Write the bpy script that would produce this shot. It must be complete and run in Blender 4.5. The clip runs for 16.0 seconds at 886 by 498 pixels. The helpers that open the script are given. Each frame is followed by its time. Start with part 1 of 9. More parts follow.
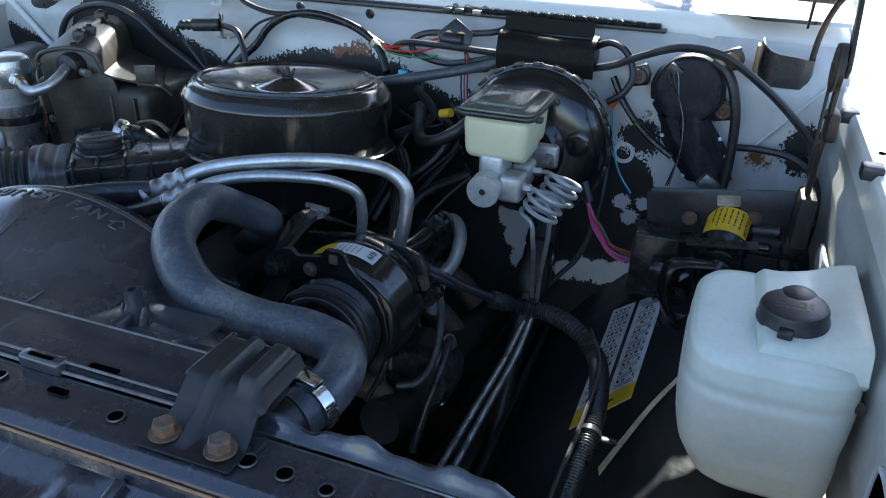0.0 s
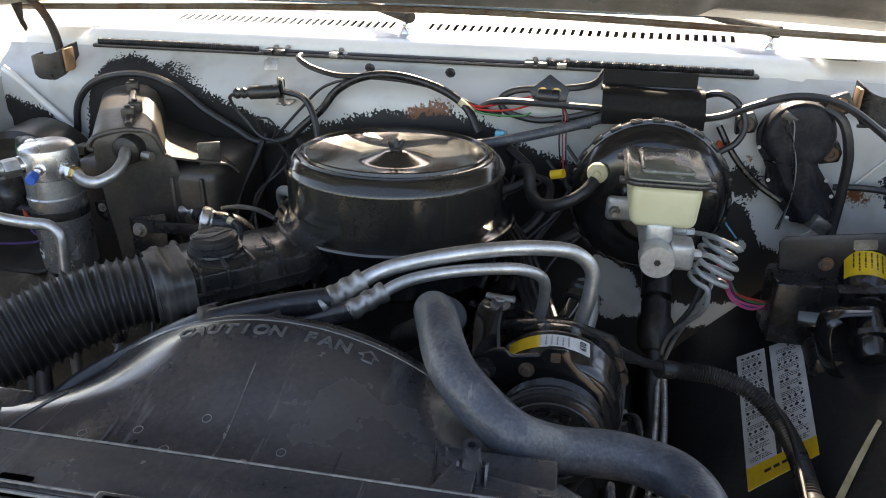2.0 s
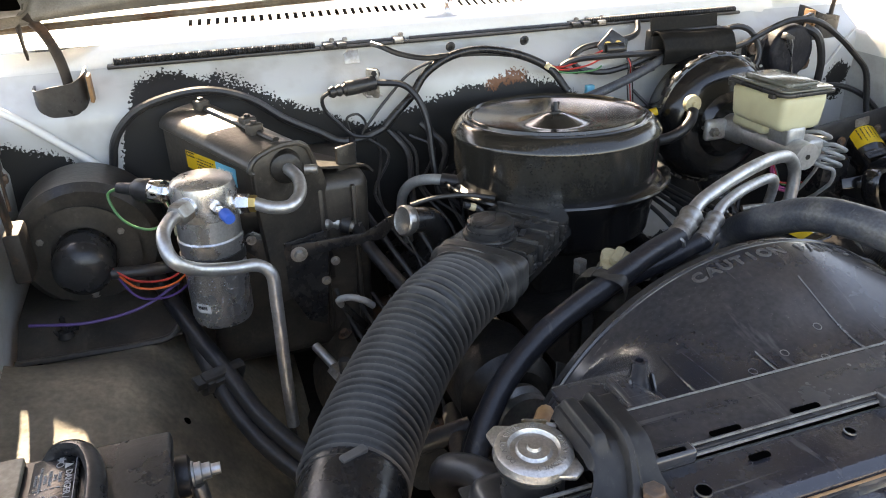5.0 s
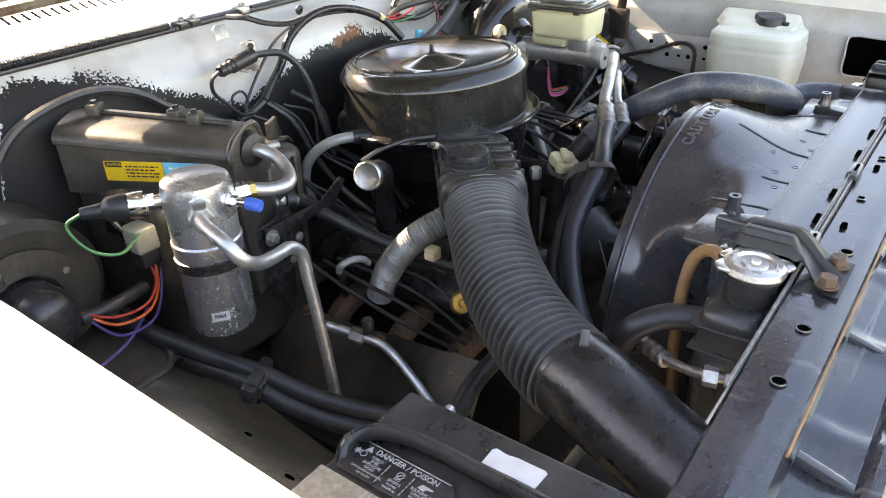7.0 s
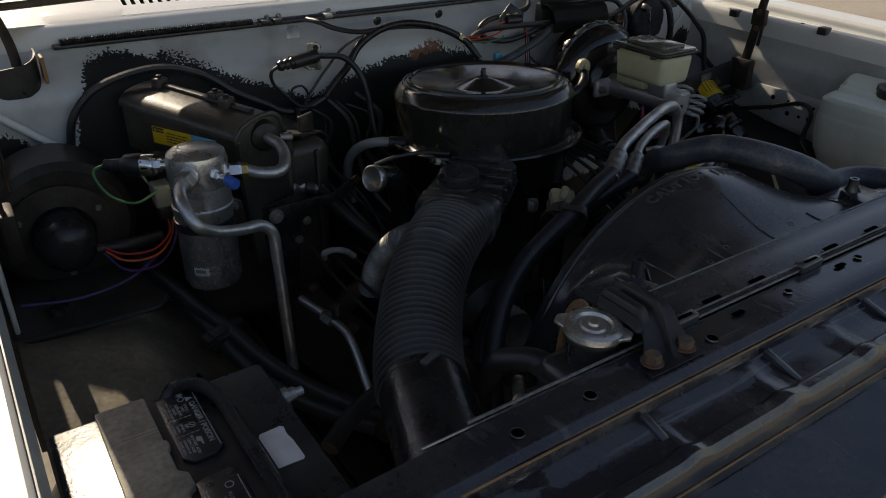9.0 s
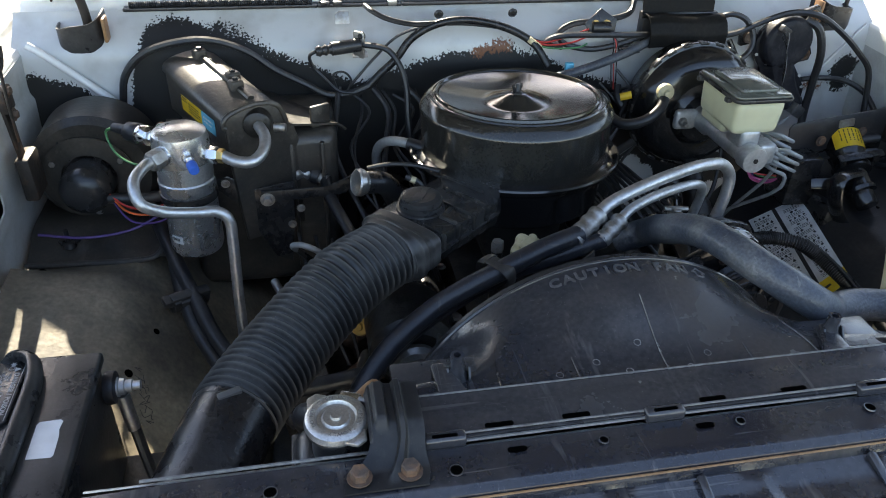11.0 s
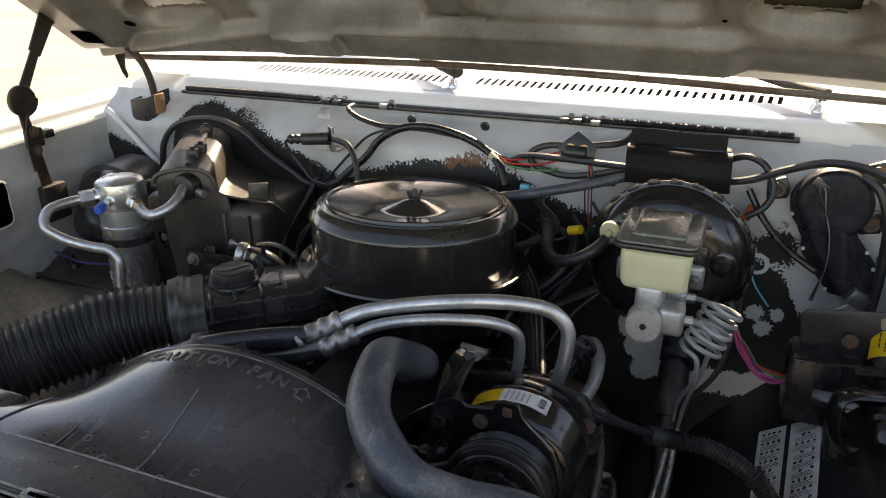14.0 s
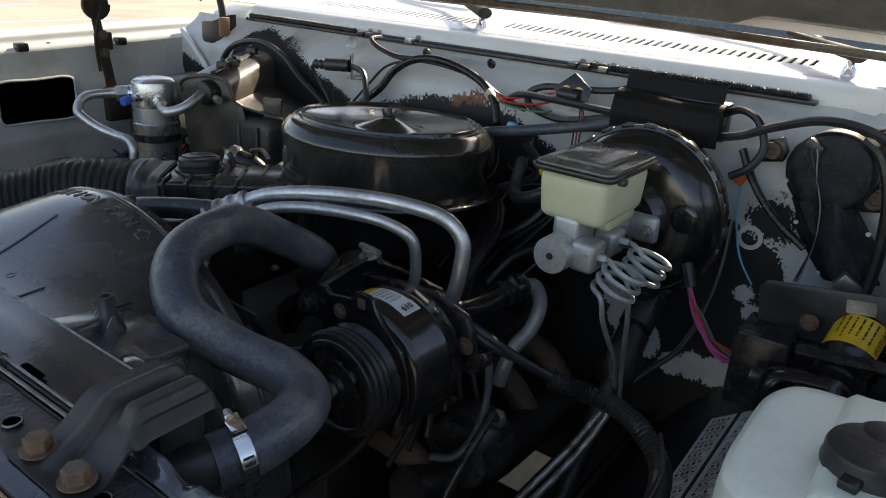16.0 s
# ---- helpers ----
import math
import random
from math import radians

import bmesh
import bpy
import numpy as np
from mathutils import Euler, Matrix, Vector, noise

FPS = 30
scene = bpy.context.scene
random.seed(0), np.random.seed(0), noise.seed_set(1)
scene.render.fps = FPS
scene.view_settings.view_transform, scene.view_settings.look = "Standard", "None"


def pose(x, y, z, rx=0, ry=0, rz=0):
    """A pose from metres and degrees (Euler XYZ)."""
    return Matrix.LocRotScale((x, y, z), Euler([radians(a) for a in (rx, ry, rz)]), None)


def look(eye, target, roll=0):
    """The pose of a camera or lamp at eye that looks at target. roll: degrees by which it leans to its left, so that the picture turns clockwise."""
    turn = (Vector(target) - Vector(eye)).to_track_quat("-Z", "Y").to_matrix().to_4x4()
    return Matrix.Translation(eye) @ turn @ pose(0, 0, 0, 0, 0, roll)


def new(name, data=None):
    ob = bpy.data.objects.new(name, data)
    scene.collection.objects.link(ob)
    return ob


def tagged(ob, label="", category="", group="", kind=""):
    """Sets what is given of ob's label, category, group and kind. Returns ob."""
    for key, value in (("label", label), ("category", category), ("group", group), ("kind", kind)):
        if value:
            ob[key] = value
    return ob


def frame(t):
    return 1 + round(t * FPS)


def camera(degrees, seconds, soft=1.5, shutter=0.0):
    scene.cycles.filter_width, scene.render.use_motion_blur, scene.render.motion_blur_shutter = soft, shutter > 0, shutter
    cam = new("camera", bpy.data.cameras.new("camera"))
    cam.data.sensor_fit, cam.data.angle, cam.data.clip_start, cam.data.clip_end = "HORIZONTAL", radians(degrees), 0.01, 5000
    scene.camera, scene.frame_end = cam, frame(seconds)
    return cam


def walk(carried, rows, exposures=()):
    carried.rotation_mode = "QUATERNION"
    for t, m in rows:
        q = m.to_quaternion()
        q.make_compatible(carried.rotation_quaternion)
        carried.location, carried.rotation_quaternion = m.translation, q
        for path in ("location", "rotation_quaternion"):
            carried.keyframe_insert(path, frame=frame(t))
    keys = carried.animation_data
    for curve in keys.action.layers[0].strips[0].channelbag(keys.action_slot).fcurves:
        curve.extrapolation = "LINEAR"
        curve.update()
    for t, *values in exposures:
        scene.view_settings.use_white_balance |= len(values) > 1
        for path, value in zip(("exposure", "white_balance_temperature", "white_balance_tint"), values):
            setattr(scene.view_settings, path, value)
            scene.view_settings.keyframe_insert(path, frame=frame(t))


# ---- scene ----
# the camera and its walk round the open engine bay
cam = camera(61.6, 16.0, soft=1.0)
# seconds, eye, target, roll
PATH = [
    (0, (0.7104, -0.3346, 1.4307), (0.1009, 1.3473, 0.5364), 1.78),
    (0.5, (0.6166, -0.3000, 1.4668), (0.0581, 1.3760, 0.5292), 2.34),
    (1, (0.5203, -0.3122, 1.4990), (-0.0327, 1.3801, 0.5878), 2.31),
    (1.5, (0.4227, -0.3635, 1.5136), (-0.0304, 1.3578, 0.6015), 2.40),
    (2, (0.2951, -0.3488, 1.4870), (-0.0260, 1.4278, 0.6264), 0.72),
    (2.5, (0.1382, -0.3477, 1.4735), (-0.0183, 1.4620, 0.6364), 0.23),
    (3, (-0.0305, -0.3686, 1.4789), (-0.0000, 1.4412, 0.6282), 1.12),
    (3.5, (-0.1641, -0.4155, 1.4755), (0.0502, 1.3684, 0.5971), 0.89),
    (4, (-0.2847, -0.4007, 1.4765), (0.0193, 1.3585, 0.5749), -0.45),
    (4.2, (-0.3413, -0.3839, 1.4745), (-0.0119, 1.3728, 0.5771), -0.71),
    (6.3, (-0.8958, -0.2188, 1.4715), (0.2704, 1.1088, 0.5347), -2.33),
    (6.5, (-0.9378, -0.1769, 1.4808), (0.3031, 1.0661, 0.5242), -2.40),
    (7, (-1.0878, -0.0830, 1.4794), (0.2902, 0.9830, 0.4972), -2.44),
    (7.5, (-1.1800, -0.0473, 1.4859), (0.2499, 0.9299, 0.4858), -1.34),
    (8, (-1.1474, -0.1013, 1.4932), (0.2598, 0.9364, 0.5220), -1.61),
    (8.5, (-1.0116, -0.2685, 1.4745), (0.1704, 1.0474, 0.5412), -3.24),
    (8.7, (-0.9484, -0.3301, 1.4864), (0.1521, 1.0506, 0.5467), -1.60),
    (10.8, (-0.4206, -0.4758, 1.6258), (-0.0531, 1.1614, 0.5374), 2.20),
    (11, (-0.3715, -0.4661, 1.6270), (-0.0346, 1.1633, 0.5173), 2.04),
    (11.5, (-0.2468, -0.4321, 1.6191), (0.0378, 1.1715, 0.4584), 2.82),
    (12, (-0.1141, -0.4088, 1.6215), (0.0495, 1.2024, 0.4480), 1.20),
    (12.5, (0.0648, -0.4415, 1.6375), (0.0739, 1.2316, 0.5418), 0.85),
    (13, (0.2339, -0.4420, 1.6217), (0.1695, 1.2576, 0.5694), 1.36),
    (13.5, (0.3743, -0.3941, 1.5607), (0.1045, 1.3691, 0.6561), 2.51),
    (14, (0.5042, -0.3231, 1.5190), (-0.1822, 1.3919, 0.7523), -0.25),
    (14.5, (0.6794, -0.2177, 1.4951), (-0.2453, 1.4288, 0.8363), 0.22),
    (15, (0.8270, -0.1657, 1.4667), (-0.3176, 1.3168, 0.7653), 0.90),
    (15.5, (0.8657, -0.1425, 1.4322), (-0.3077, 1.3091, 0.7139), 2.55),
    (16, (0.8242, -0.1788, 1.3838), (-0.2564, 1.3289, 0.6358), 3.43),
]
# stops, white balance and tint of the film's automatic camera
EXPOSURES = [(0.0, 1.6, 6000, 11), (0.5, 2.68, 7300, 14), (1.0, 2.55, 8000, 17), (1.5, 2.1, 8100, 17), (2.5, 1.95, 8500, 18), (3.5, 2.1, 8700, 19), (4.2, 2.3, 8700, 19), (6.3, 2.68, 9000, 20), (7.0, 2.93, 9000, 20), (7.5, 1.95, 9000, 20), (8.0, 0.55, 8600, 19), (8.5, -0.15, 7900, 17), (8.7, -0.35, 7900, 17), (10.8, 1.75, 7200, 13), (11.0, 1.9, 7200, 13), (11.5, 3.3, 7900, 16), (12.0, 3.83, 8400, 17), (12.5, 3.14, 8600, 19), (13.0, 2.15, 8900, 20), (13.5, 1.8, 9000, 20), (14.5, 1.25, 9200, 18), (15.5, 0.95, 8350, 17), (16.0, 1.12, 7900, 15)]
walk(cam, [(t, look(eye, target, roll)) for t, eye, target, roll in PATH], EXPOSURES)

# ---- world, sun, exposure ----
SUN_ELEV, SUN_AZ = radians(35.0), radians(95.0)  # azimuth counted from +x towards +y: behind the cab
world = bpy.data.worlds.new("world")
scene.world = world
world.use_nodes = True
_bg = world.node_tree.nodes["Background"]
_sky = world.node_tree.nodes.new("ShaderNodeTexSky")
_sky.sky_type, _sky.sun_disc = "NISHITA", False
_sky.sun_elevation, _sky.sun_rotation = SUN_ELEV, radians(90) - SUN_AZ
world.node_tree.links.new(_sky.outputs[0], _bg.inputs[0])
_bg.inputs[1].default_value = 0.15
sun = new("sun", bpy.data.lights.new("sun", "SUN"))
sun.data.energy, sun.data.angle, sun.data.color = 4.8, radians(0.53), (1.0, 0.98, 0.85)
_d = Vector((math.cos(SUN_ELEV) * math.cos(SUN_AZ), math.cos(SUN_ELEV) * math.sin(SUN_AZ), math.sin(SUN_ELEV)))
sun.matrix_world = look(_d * 20, (0, 0, 0))


# ---- materials ----
def material(name, colour, rough=0.5, metal=0.0, colour2=None, scale=12.0, bump=0.1, fine=160.0, spec=0.5, lo=0.45, hi=0.7, vary=0.08, coat=0.0, rough2=None, specks=0.0, speck=(0.22, 0.19, 0.15), scuff=0.0, worn=0.0):
    """Two-scale procedural surface: broad stains between colour and colour2, and a fine grain with relief."""
    m = bpy.data.materials.new(name)
    m.use_nodes = True
    t = m.node_tree
    n, l = t.nodes, t.links
    b = n["Principled BSDF"]
    b.inputs["Metallic"].default_value = metal
    b.inputs["Specular IOR Level"].default_value = spec
    b.inputs["Coat Weight"].default_value = coat
    b.inputs["Coat Roughness"].default_value = 0.12
    co = n.new("ShaderNodeTexCoord")
    big = n.new("ShaderNodeTexNoise")
    big.inputs["Scale"].default_value, big.inputs["Detail"].default_value, big.inputs["Roughness"].default_value = scale, 6.0, 0.62
    small = n.new("ShaderNodeTexNoise")
    small.inputs["Scale"].default_value, small.inputs["Detail"].default_value = fine, 3.0
    info = n.new("ShaderNodeObjectInfo")
    add = n.new("ShaderNodeVectorMath")
    l.new(co.outputs["Object"], add.inputs[0])
    l.new(info.outputs["Random"], add.inputs[1])
    for tex in (big, small):
        l.new(add.outputs[0], tex.inputs["Vector"])
    mr = n.new("ShaderNodeMapRange")
    mr.inputs[1].default_value, mr.inputs[2].default_value = lo, hi
    l.new(big.outputs["Fac"], mr.inputs[0])
    mix = n.new("ShaderNodeMix")
    mix.data_type = "RGBA"
    c2 = colour2 or tuple(c * 0.8 for c in colour)
    mix.inputs[6].default_value, mix.inputs[7].default_value = (*colour, 1), (*c2, 1)
    l.new(mr.outputs[0], mix.inputs[0])
    mul = n.new("ShaderNodeMix")
    mul.data_type, mul.blend_type = "RGBA", "MULTIPLY"
    mul.inputs[0].default_value = 1.0
    g = n.new("ShaderNodeMapRange")
    g.inputs[1].default_value, g.inputs[2].default_value, g.inputs[3].default_value, g.inputs[4].default_value = 0.3, 0.7, 1 - vary, 1 + vary
    l.new(small.outputs["Fac"], g.inputs[0])
    l.new(mix.outputs[2], mul.inputs[6])
    l.new(g.outputs[0], mul.inputs[7])
    last = mul.outputs[2]
    for amount, size, stretch, lo2, hi2 in ((specks, 330.0, (1, 1, 1), 0.645, 0.69), (scuff, 26.0, (1.0, 0.16, 1.0), 0.61, 0.70), (scuff, 44.0, (0.045, 1.0, 0.5), 0.645, 0.675), (scuff * 0.8, 60.0, (1.0, 0.03, 0.4), 0.655, 0.68)):
        if not amount:
            continue
        mp = n.new("ShaderNodeMapping")
        mp.inputs["Scale"].default_value = stretch
        mp.inputs["Rotation"].default_value = (0.3, 0.2, 0.7 if stretch[1] < 1 else 0.35)
        l.new(add.outputs[0], mp.inputs[0])
        sp = n.new("ShaderNodeTexNoise")
        sp.inputs["Scale"].default_value, sp.inputs["Detail"].default_value, sp.inputs["Roughness"].default_value = size, 4.0, 0.7
        l.new(mp.outputs[0], sp.inputs["Vector"])
        sr = n.new("ShaderNodeMapRange")
        sr.inputs[1].default_value, sr.inputs[2].default_value, sr.inputs[4].default_value = lo2, hi2, amount
        l.new(sp.outputs["Fac"], sr.inputs[0])
        sm = n.new("ShaderNodeMix")
        sm.data_type = "RGBA"
        sm.inputs[7].default_value = (*speck, 1)
        l.new(sr.outputs[0], sm.inputs[0])
        l.new(last, sm.inputs[6])
        last = sm.outputs[2]
    # speck colour on convex edges: wear, and edge highlights put into the colour
    if worn:
        geo = n.new("ShaderNodeNewGeometry")
        wr = n.new("ShaderNodeMapRange")
        wr.inputs[1].default_value, wr.inputs[2].default_value, wr.inputs[4].default_value = 0.51, 0.60, worn
        l.new(geo.outputs["Pointiness"], wr.inputs[0])
        wm = n.new("ShaderNodeMix")
        wm.data_type = "RGBA"
        wm.inputs[7].default_value = (*speck, 1)
        l.new(wr.outputs[0], wm.inputs[0])
        l.new(last, wm.inputs[6])
        last = wm.outputs[2]
    l.new(last, b.inputs["Base Color"])
    r = n.new("ShaderNodeMapRange")
    r.inputs[3].default_value, r.inputs[4].default_value = rough, rough2 if rough2 is not None else min(1.0, rough + 0.15)
    l.new(mr.outputs[0], r.inputs[0])
    l.new(r.outputs[0], b.inputs["Roughness"])
    if bump:
        bp = n.new("ShaderNodeBump")
        bp.inputs["Strength"].default_value, bp.inputs["Distance"].default_value = bump, 0.002
        l.new(small.outputs["Fac"], bp.inputs["Height"])
        wave = n.new("ShaderNodeBump")
        wave.inputs["Strength"].default_value, wave.inputs["Distance"].default_value = min(0.35, bump * 1.5), 0.006
        l.new(big.outputs["Fac"], wave.inputs["Height"])
        l.new(wave.outputs[0], bp.inputs["Normal"])
        l.new(bp.outputs[0], b.inputs["Normal"])
    return m


WHITE = material("white_paint", (0.76, 0.76, 0.74), 0.30, colour2=(0.66, 0.65, 0.62), scale=5, bump=0.04, vary=0.02, coat=0.3, lo=0.5, hi=0.8)
# body white darkened for the shaded bay, plus real dust stains
APRON = material("dusty_shade_toned_white", (0.49, 0.50, 0.49), 0.45, colour2=(0.33, 0.31, 0.275), scale=7, bump=0.06, vary=0.04, lo=0.45, hi=0.75)
BLACK_GLOSS = material("black_enamel", (0.008, 0.008, 0.009), 0.14, colour2=(0.014, 0.0135, 0.013), scale=9, bump=0.03, fine=220, vary=0.1, coat=0.5, lo=0.35, hi=0.8, rough2=0.30, specks=0.3, scuff=0.08, speck=(0.10, 0.095, 0.09))
BLACK_SATIN = material("satin_black_paint", (0.013, 0.013, 0.014), 0.22, colour2=(0.032, 0.031, 0.030), scale=24, bump=0.14, vary=0.2, lo=0.4, hi=0.8, rough2=0.42, spec=0.45, specks=0.4, scuff=0.15, speck=(0.10, 0.095, 0.09))
BLACK_PLASTIC = material("aged_black_plastic", (0.022, 0.022, 0.023), 0.26, colour2=(0.050, 0.047, 0.044), scale=15, bump=0.12, vary=0.16, lo=0.42, hi=0.8, rough2=0.44, specks=0.45, scuff=0.2, speck=(0.10, 0.095, 0.09))
BELLOWS_MAT = material("dusty_bellows_rubber", (0.027, 0.0265, 0.026), 0.34, colour2=(0.066, 0.060, 0.053), scale=14, bump=0.1, vary=0.18, rough2=0.5, lo=0.42, hi=0.72, specks=0.5, worn=0.7, speck=(0.17, 0.16, 0.145))
SHROUD_MAT = material("moulded_shroud_plastic", (0.025, 0.027, 0.034), 0.12, colour2=(0.062, 0.057, 0.056), scale=5, bump=0.04, vary=0.14, lo=0.38, hi=0.76, rough2=0.34, spec=0.8, specks=0.45, scuff=0.34, speck=(0.15, 0.145, 0.145))
GRIME = material("oily_dusty_black", (0.014, 0.013, 0.012), 0.40, colour2=(0.060, 0.050, 0.040), scale=22, bump=0.5, fine=90, vary=0.3, lo=0.48, hi=0.8, specks=0.3)
RUBBER = material("black_rubber", (0.017, 0.017, 0.019), 0.36, colour2=(0.038, 0.036, 0.034), scale=26, bump=0.1, vary=0.15, specks=0.35, scuff=0.15, speck=(0.10, 0.095, 0.09))
HOSE_MAT = material("weathered_hose_rubber", (0.052, 0.059, 0.074), 0.34, colour2=(0.15, 0.147, 0.142), scale=17, bump=0.25, fine=260, vary=0.28, lo=0.46, hi=0.74, specks=0.6, scuff=0.5, speck=(0.22, 0.215, 0.205))
ALUMINIUM = material("brushed_aluminium", (0.60, 0.60, 0.60), 0.36, 0.9, colour2=(0.42, 0.42, 0.41), scale=30, bump=0.12, vary=0.1, specks=0.25, speck=(0.25, 0.24, 0.22))
POLISHED = material("bright_aluminium", (0.80, 0.80, 0.80), 0.14, 1.0, colour2=(0.6, 0.6, 0.6), scale=20, bump=0.05, vary=0.04)
CAST = material("cast_aluminium", (0.50, 0.50, 0.49), 0.45, 0.75, colour2=(0.34, 0.33, 0.31), scale=18, bump=0.3, vary=0.1)
STEEL = material("dull_zinc_steel", (0.42, 0.41, 0.39), 0.42, 0.9, colour2=(0.22, 0.19, 0.16), scale=30, bump=0.15, vary=0.1)
RUST = material("rusty_bolt_steel", (0.12, 0.085, 0.065), 0.65, 0.3, colour2=(0.2, 0.1, 0.05), scale=40, bump=0.3, vary=0.2)
RESERVOIR = material("yellowed_translucent_plastic", (0.62, 0.60, 0.40), 0.38, colour2=(0.52, 0.48, 0.30), scale=10, bump=0.05, vary=0.03)
TANK_MAT = material("white_tank_plastic", (0.70, 0.73, 0.63), 0.34, colour2=(0.60, 0.61, 0.50), scale=9, bump=0.05, vary=0.03)
YELLOW = material("yellow_label", (0.75, 0.47, 0.02), 0.4, colour2=(0.62, 0.38, 0.03), scale=30, bump=0.02, vary=0.04)
PAPER = material("white_label_paper", (0.68, 0.68, 0.66), 0.5, colour2=(0.5, 0.48, 0.44), scale=20, bump=0.02, vary=0.04)
INK = material("black_ink", (0.02, 0.02, 0.02), 0.5, bump=0)
# near-black without gloss: the shade inside holes, put on as flat plates
HOLE_SHADE = material("painted_hole_shade", (0.0015, 0.0015, 0.0015), 0.9, bump=0, spec=0.0)
INK_WHITE = material("pale_print", (0.42, 0.42, 0.41), 0.6, colour2=(0.3, 0.29, 0.28), bump=0)
BLUE = material("blue_plastic_cap", (0.03, 0.12, 0.5), 0.35, bump=0.03)
BLUE_LABEL = material("blue_label", (0.10, 0.45, 0.62), 0.4, bump=0.02)
PINK = material("pink_wire", (0.55, 0.10, 0.26), 0.4, bump=0)
RED = material("red_wire", (0.5, 0.04, 0.03), 0.4, bump=0)
GREEN = material("green_wire", (0.06, 0.22, 0.08), 0.4, bump=0)
ORANGE = material("orange_clip", (0.75, 0.13, 0.03), 0.4, bump=0.02)
PURPLE = material("purple_wire", (0.10, 0.05, 0.2), 0.4, bump=0)
TAN = material("tan_rubber_hose", (0.30, 0.16, 0.07), 0.5, colour2=(0.2, 0.1, 0.05), scale=30)
CREAM = material("cream_plastic", (0.55, 0.48, 0.30), 0.45, colour2=(0.4, 0.32, 0.18), scale=30)
BRASS = material("brass", (0.55, 0.38, 0.14), 0.35, 0.9, bump=0.05)
HOOD_MAT = material("grey_hood_underside", (0.23, 0.215, 0.185), 0.22, colour2=(0.085, 0.077, 0.063), scale=5, bump=0.12, fine=420, vary=0.18, lo=0.36, hi=0.66, rough2=0.5, specks=0.45, scuff=0.25, speck=(0.05, 0.045, 0.04))
HOOD_SKIN = material("dark_primer_inside_hood_skin", (0.055, 0.048, 0.038), 0.45, colour2=(0.10, 0.085, 0.06), scale=9, bump=0.2, vary=0.2, specks=0.3)
DUST = material("dusty_wheelhouse", (0.10, 0.086, 0.066), 0.45, colour2=(0.34, 0.285, 0.20), scale=5, bump=0.25, fine=120, vary=0.2, lo=0.38, hi=0.70, specks=0.4, scuff=0.2)
CASE_MAT = material("dusty_brownish_black_plastic", (0.030, 0.027, 0.024), 0.30, colour2=(0.085, 0.070, 0.054), scale=11, bump=0.14, vary=0.18, lo=0.40, hi=0.75, rough2=0.5, specks=0.5, scuff=0.25, speck=(0.16, 0.14, 0.11))
LINER = material("black_painted_liner", (0.015, 0.015, 0.0165), 0.34, colour2=(0.040, 0.037, 0.033), scale=7, bump=0.18, fine=120, vary=0.2, spec=0.4, lo=0.42, hi=0.78, rough2=0.65, specks=0.35, scuff=0.2, speck=(0.09, 0.085, 0.075))
FRAME_MAT = material("scuffed_black_support", (0.019, 0.0205, 0.028), 0.13, colour2=(0.048, 0.045, 0.045), scale=12, bump=0.10, fine=140, vary=0.2, lo=0.40, hi=0.80, rough2=0.34, spec=0.85, specks=0.45, scuff=0.40, worn=0.2, speck=(0.18, 0.17, 0.16))
GROUND = material("pale_car_park_paving", (0.36, 0.31, 0.25), 0.85, colour2=(0.27, 0.23, 0.19), scale=0.6, bump=0.3, fine=40, vary=0.12)
GLASS_DARK = material("tinted_windshield", (0.02, 0.05, 0.05), 0.03, bump=0, coat=0.5)
LEAF = material("dry_shrub_leaves", (0.10, 0.12, 0.03), 0.7, colour2=(0.2, 0.17, 0.06), scale=1.5, bump=0)

LINE_MAT = material("grey_coated_steel_line", (0.36, 0.37, 0.36), 0.4, 0.35, colour2=(0.26, 0.26, 0.25), scale=30, bump=0.05)
INK_GREY = material("faded_grey_print", (0.20, 0.20, 0.20), 0.5, bump=0)
LETTER_MAT = material("scraped_pale_plastic", (0.17, 0.165, 0.16), 0.4, colour2=(0.08, 0.075, 0.075), scale=60, bump=0.1, vary=0.2)


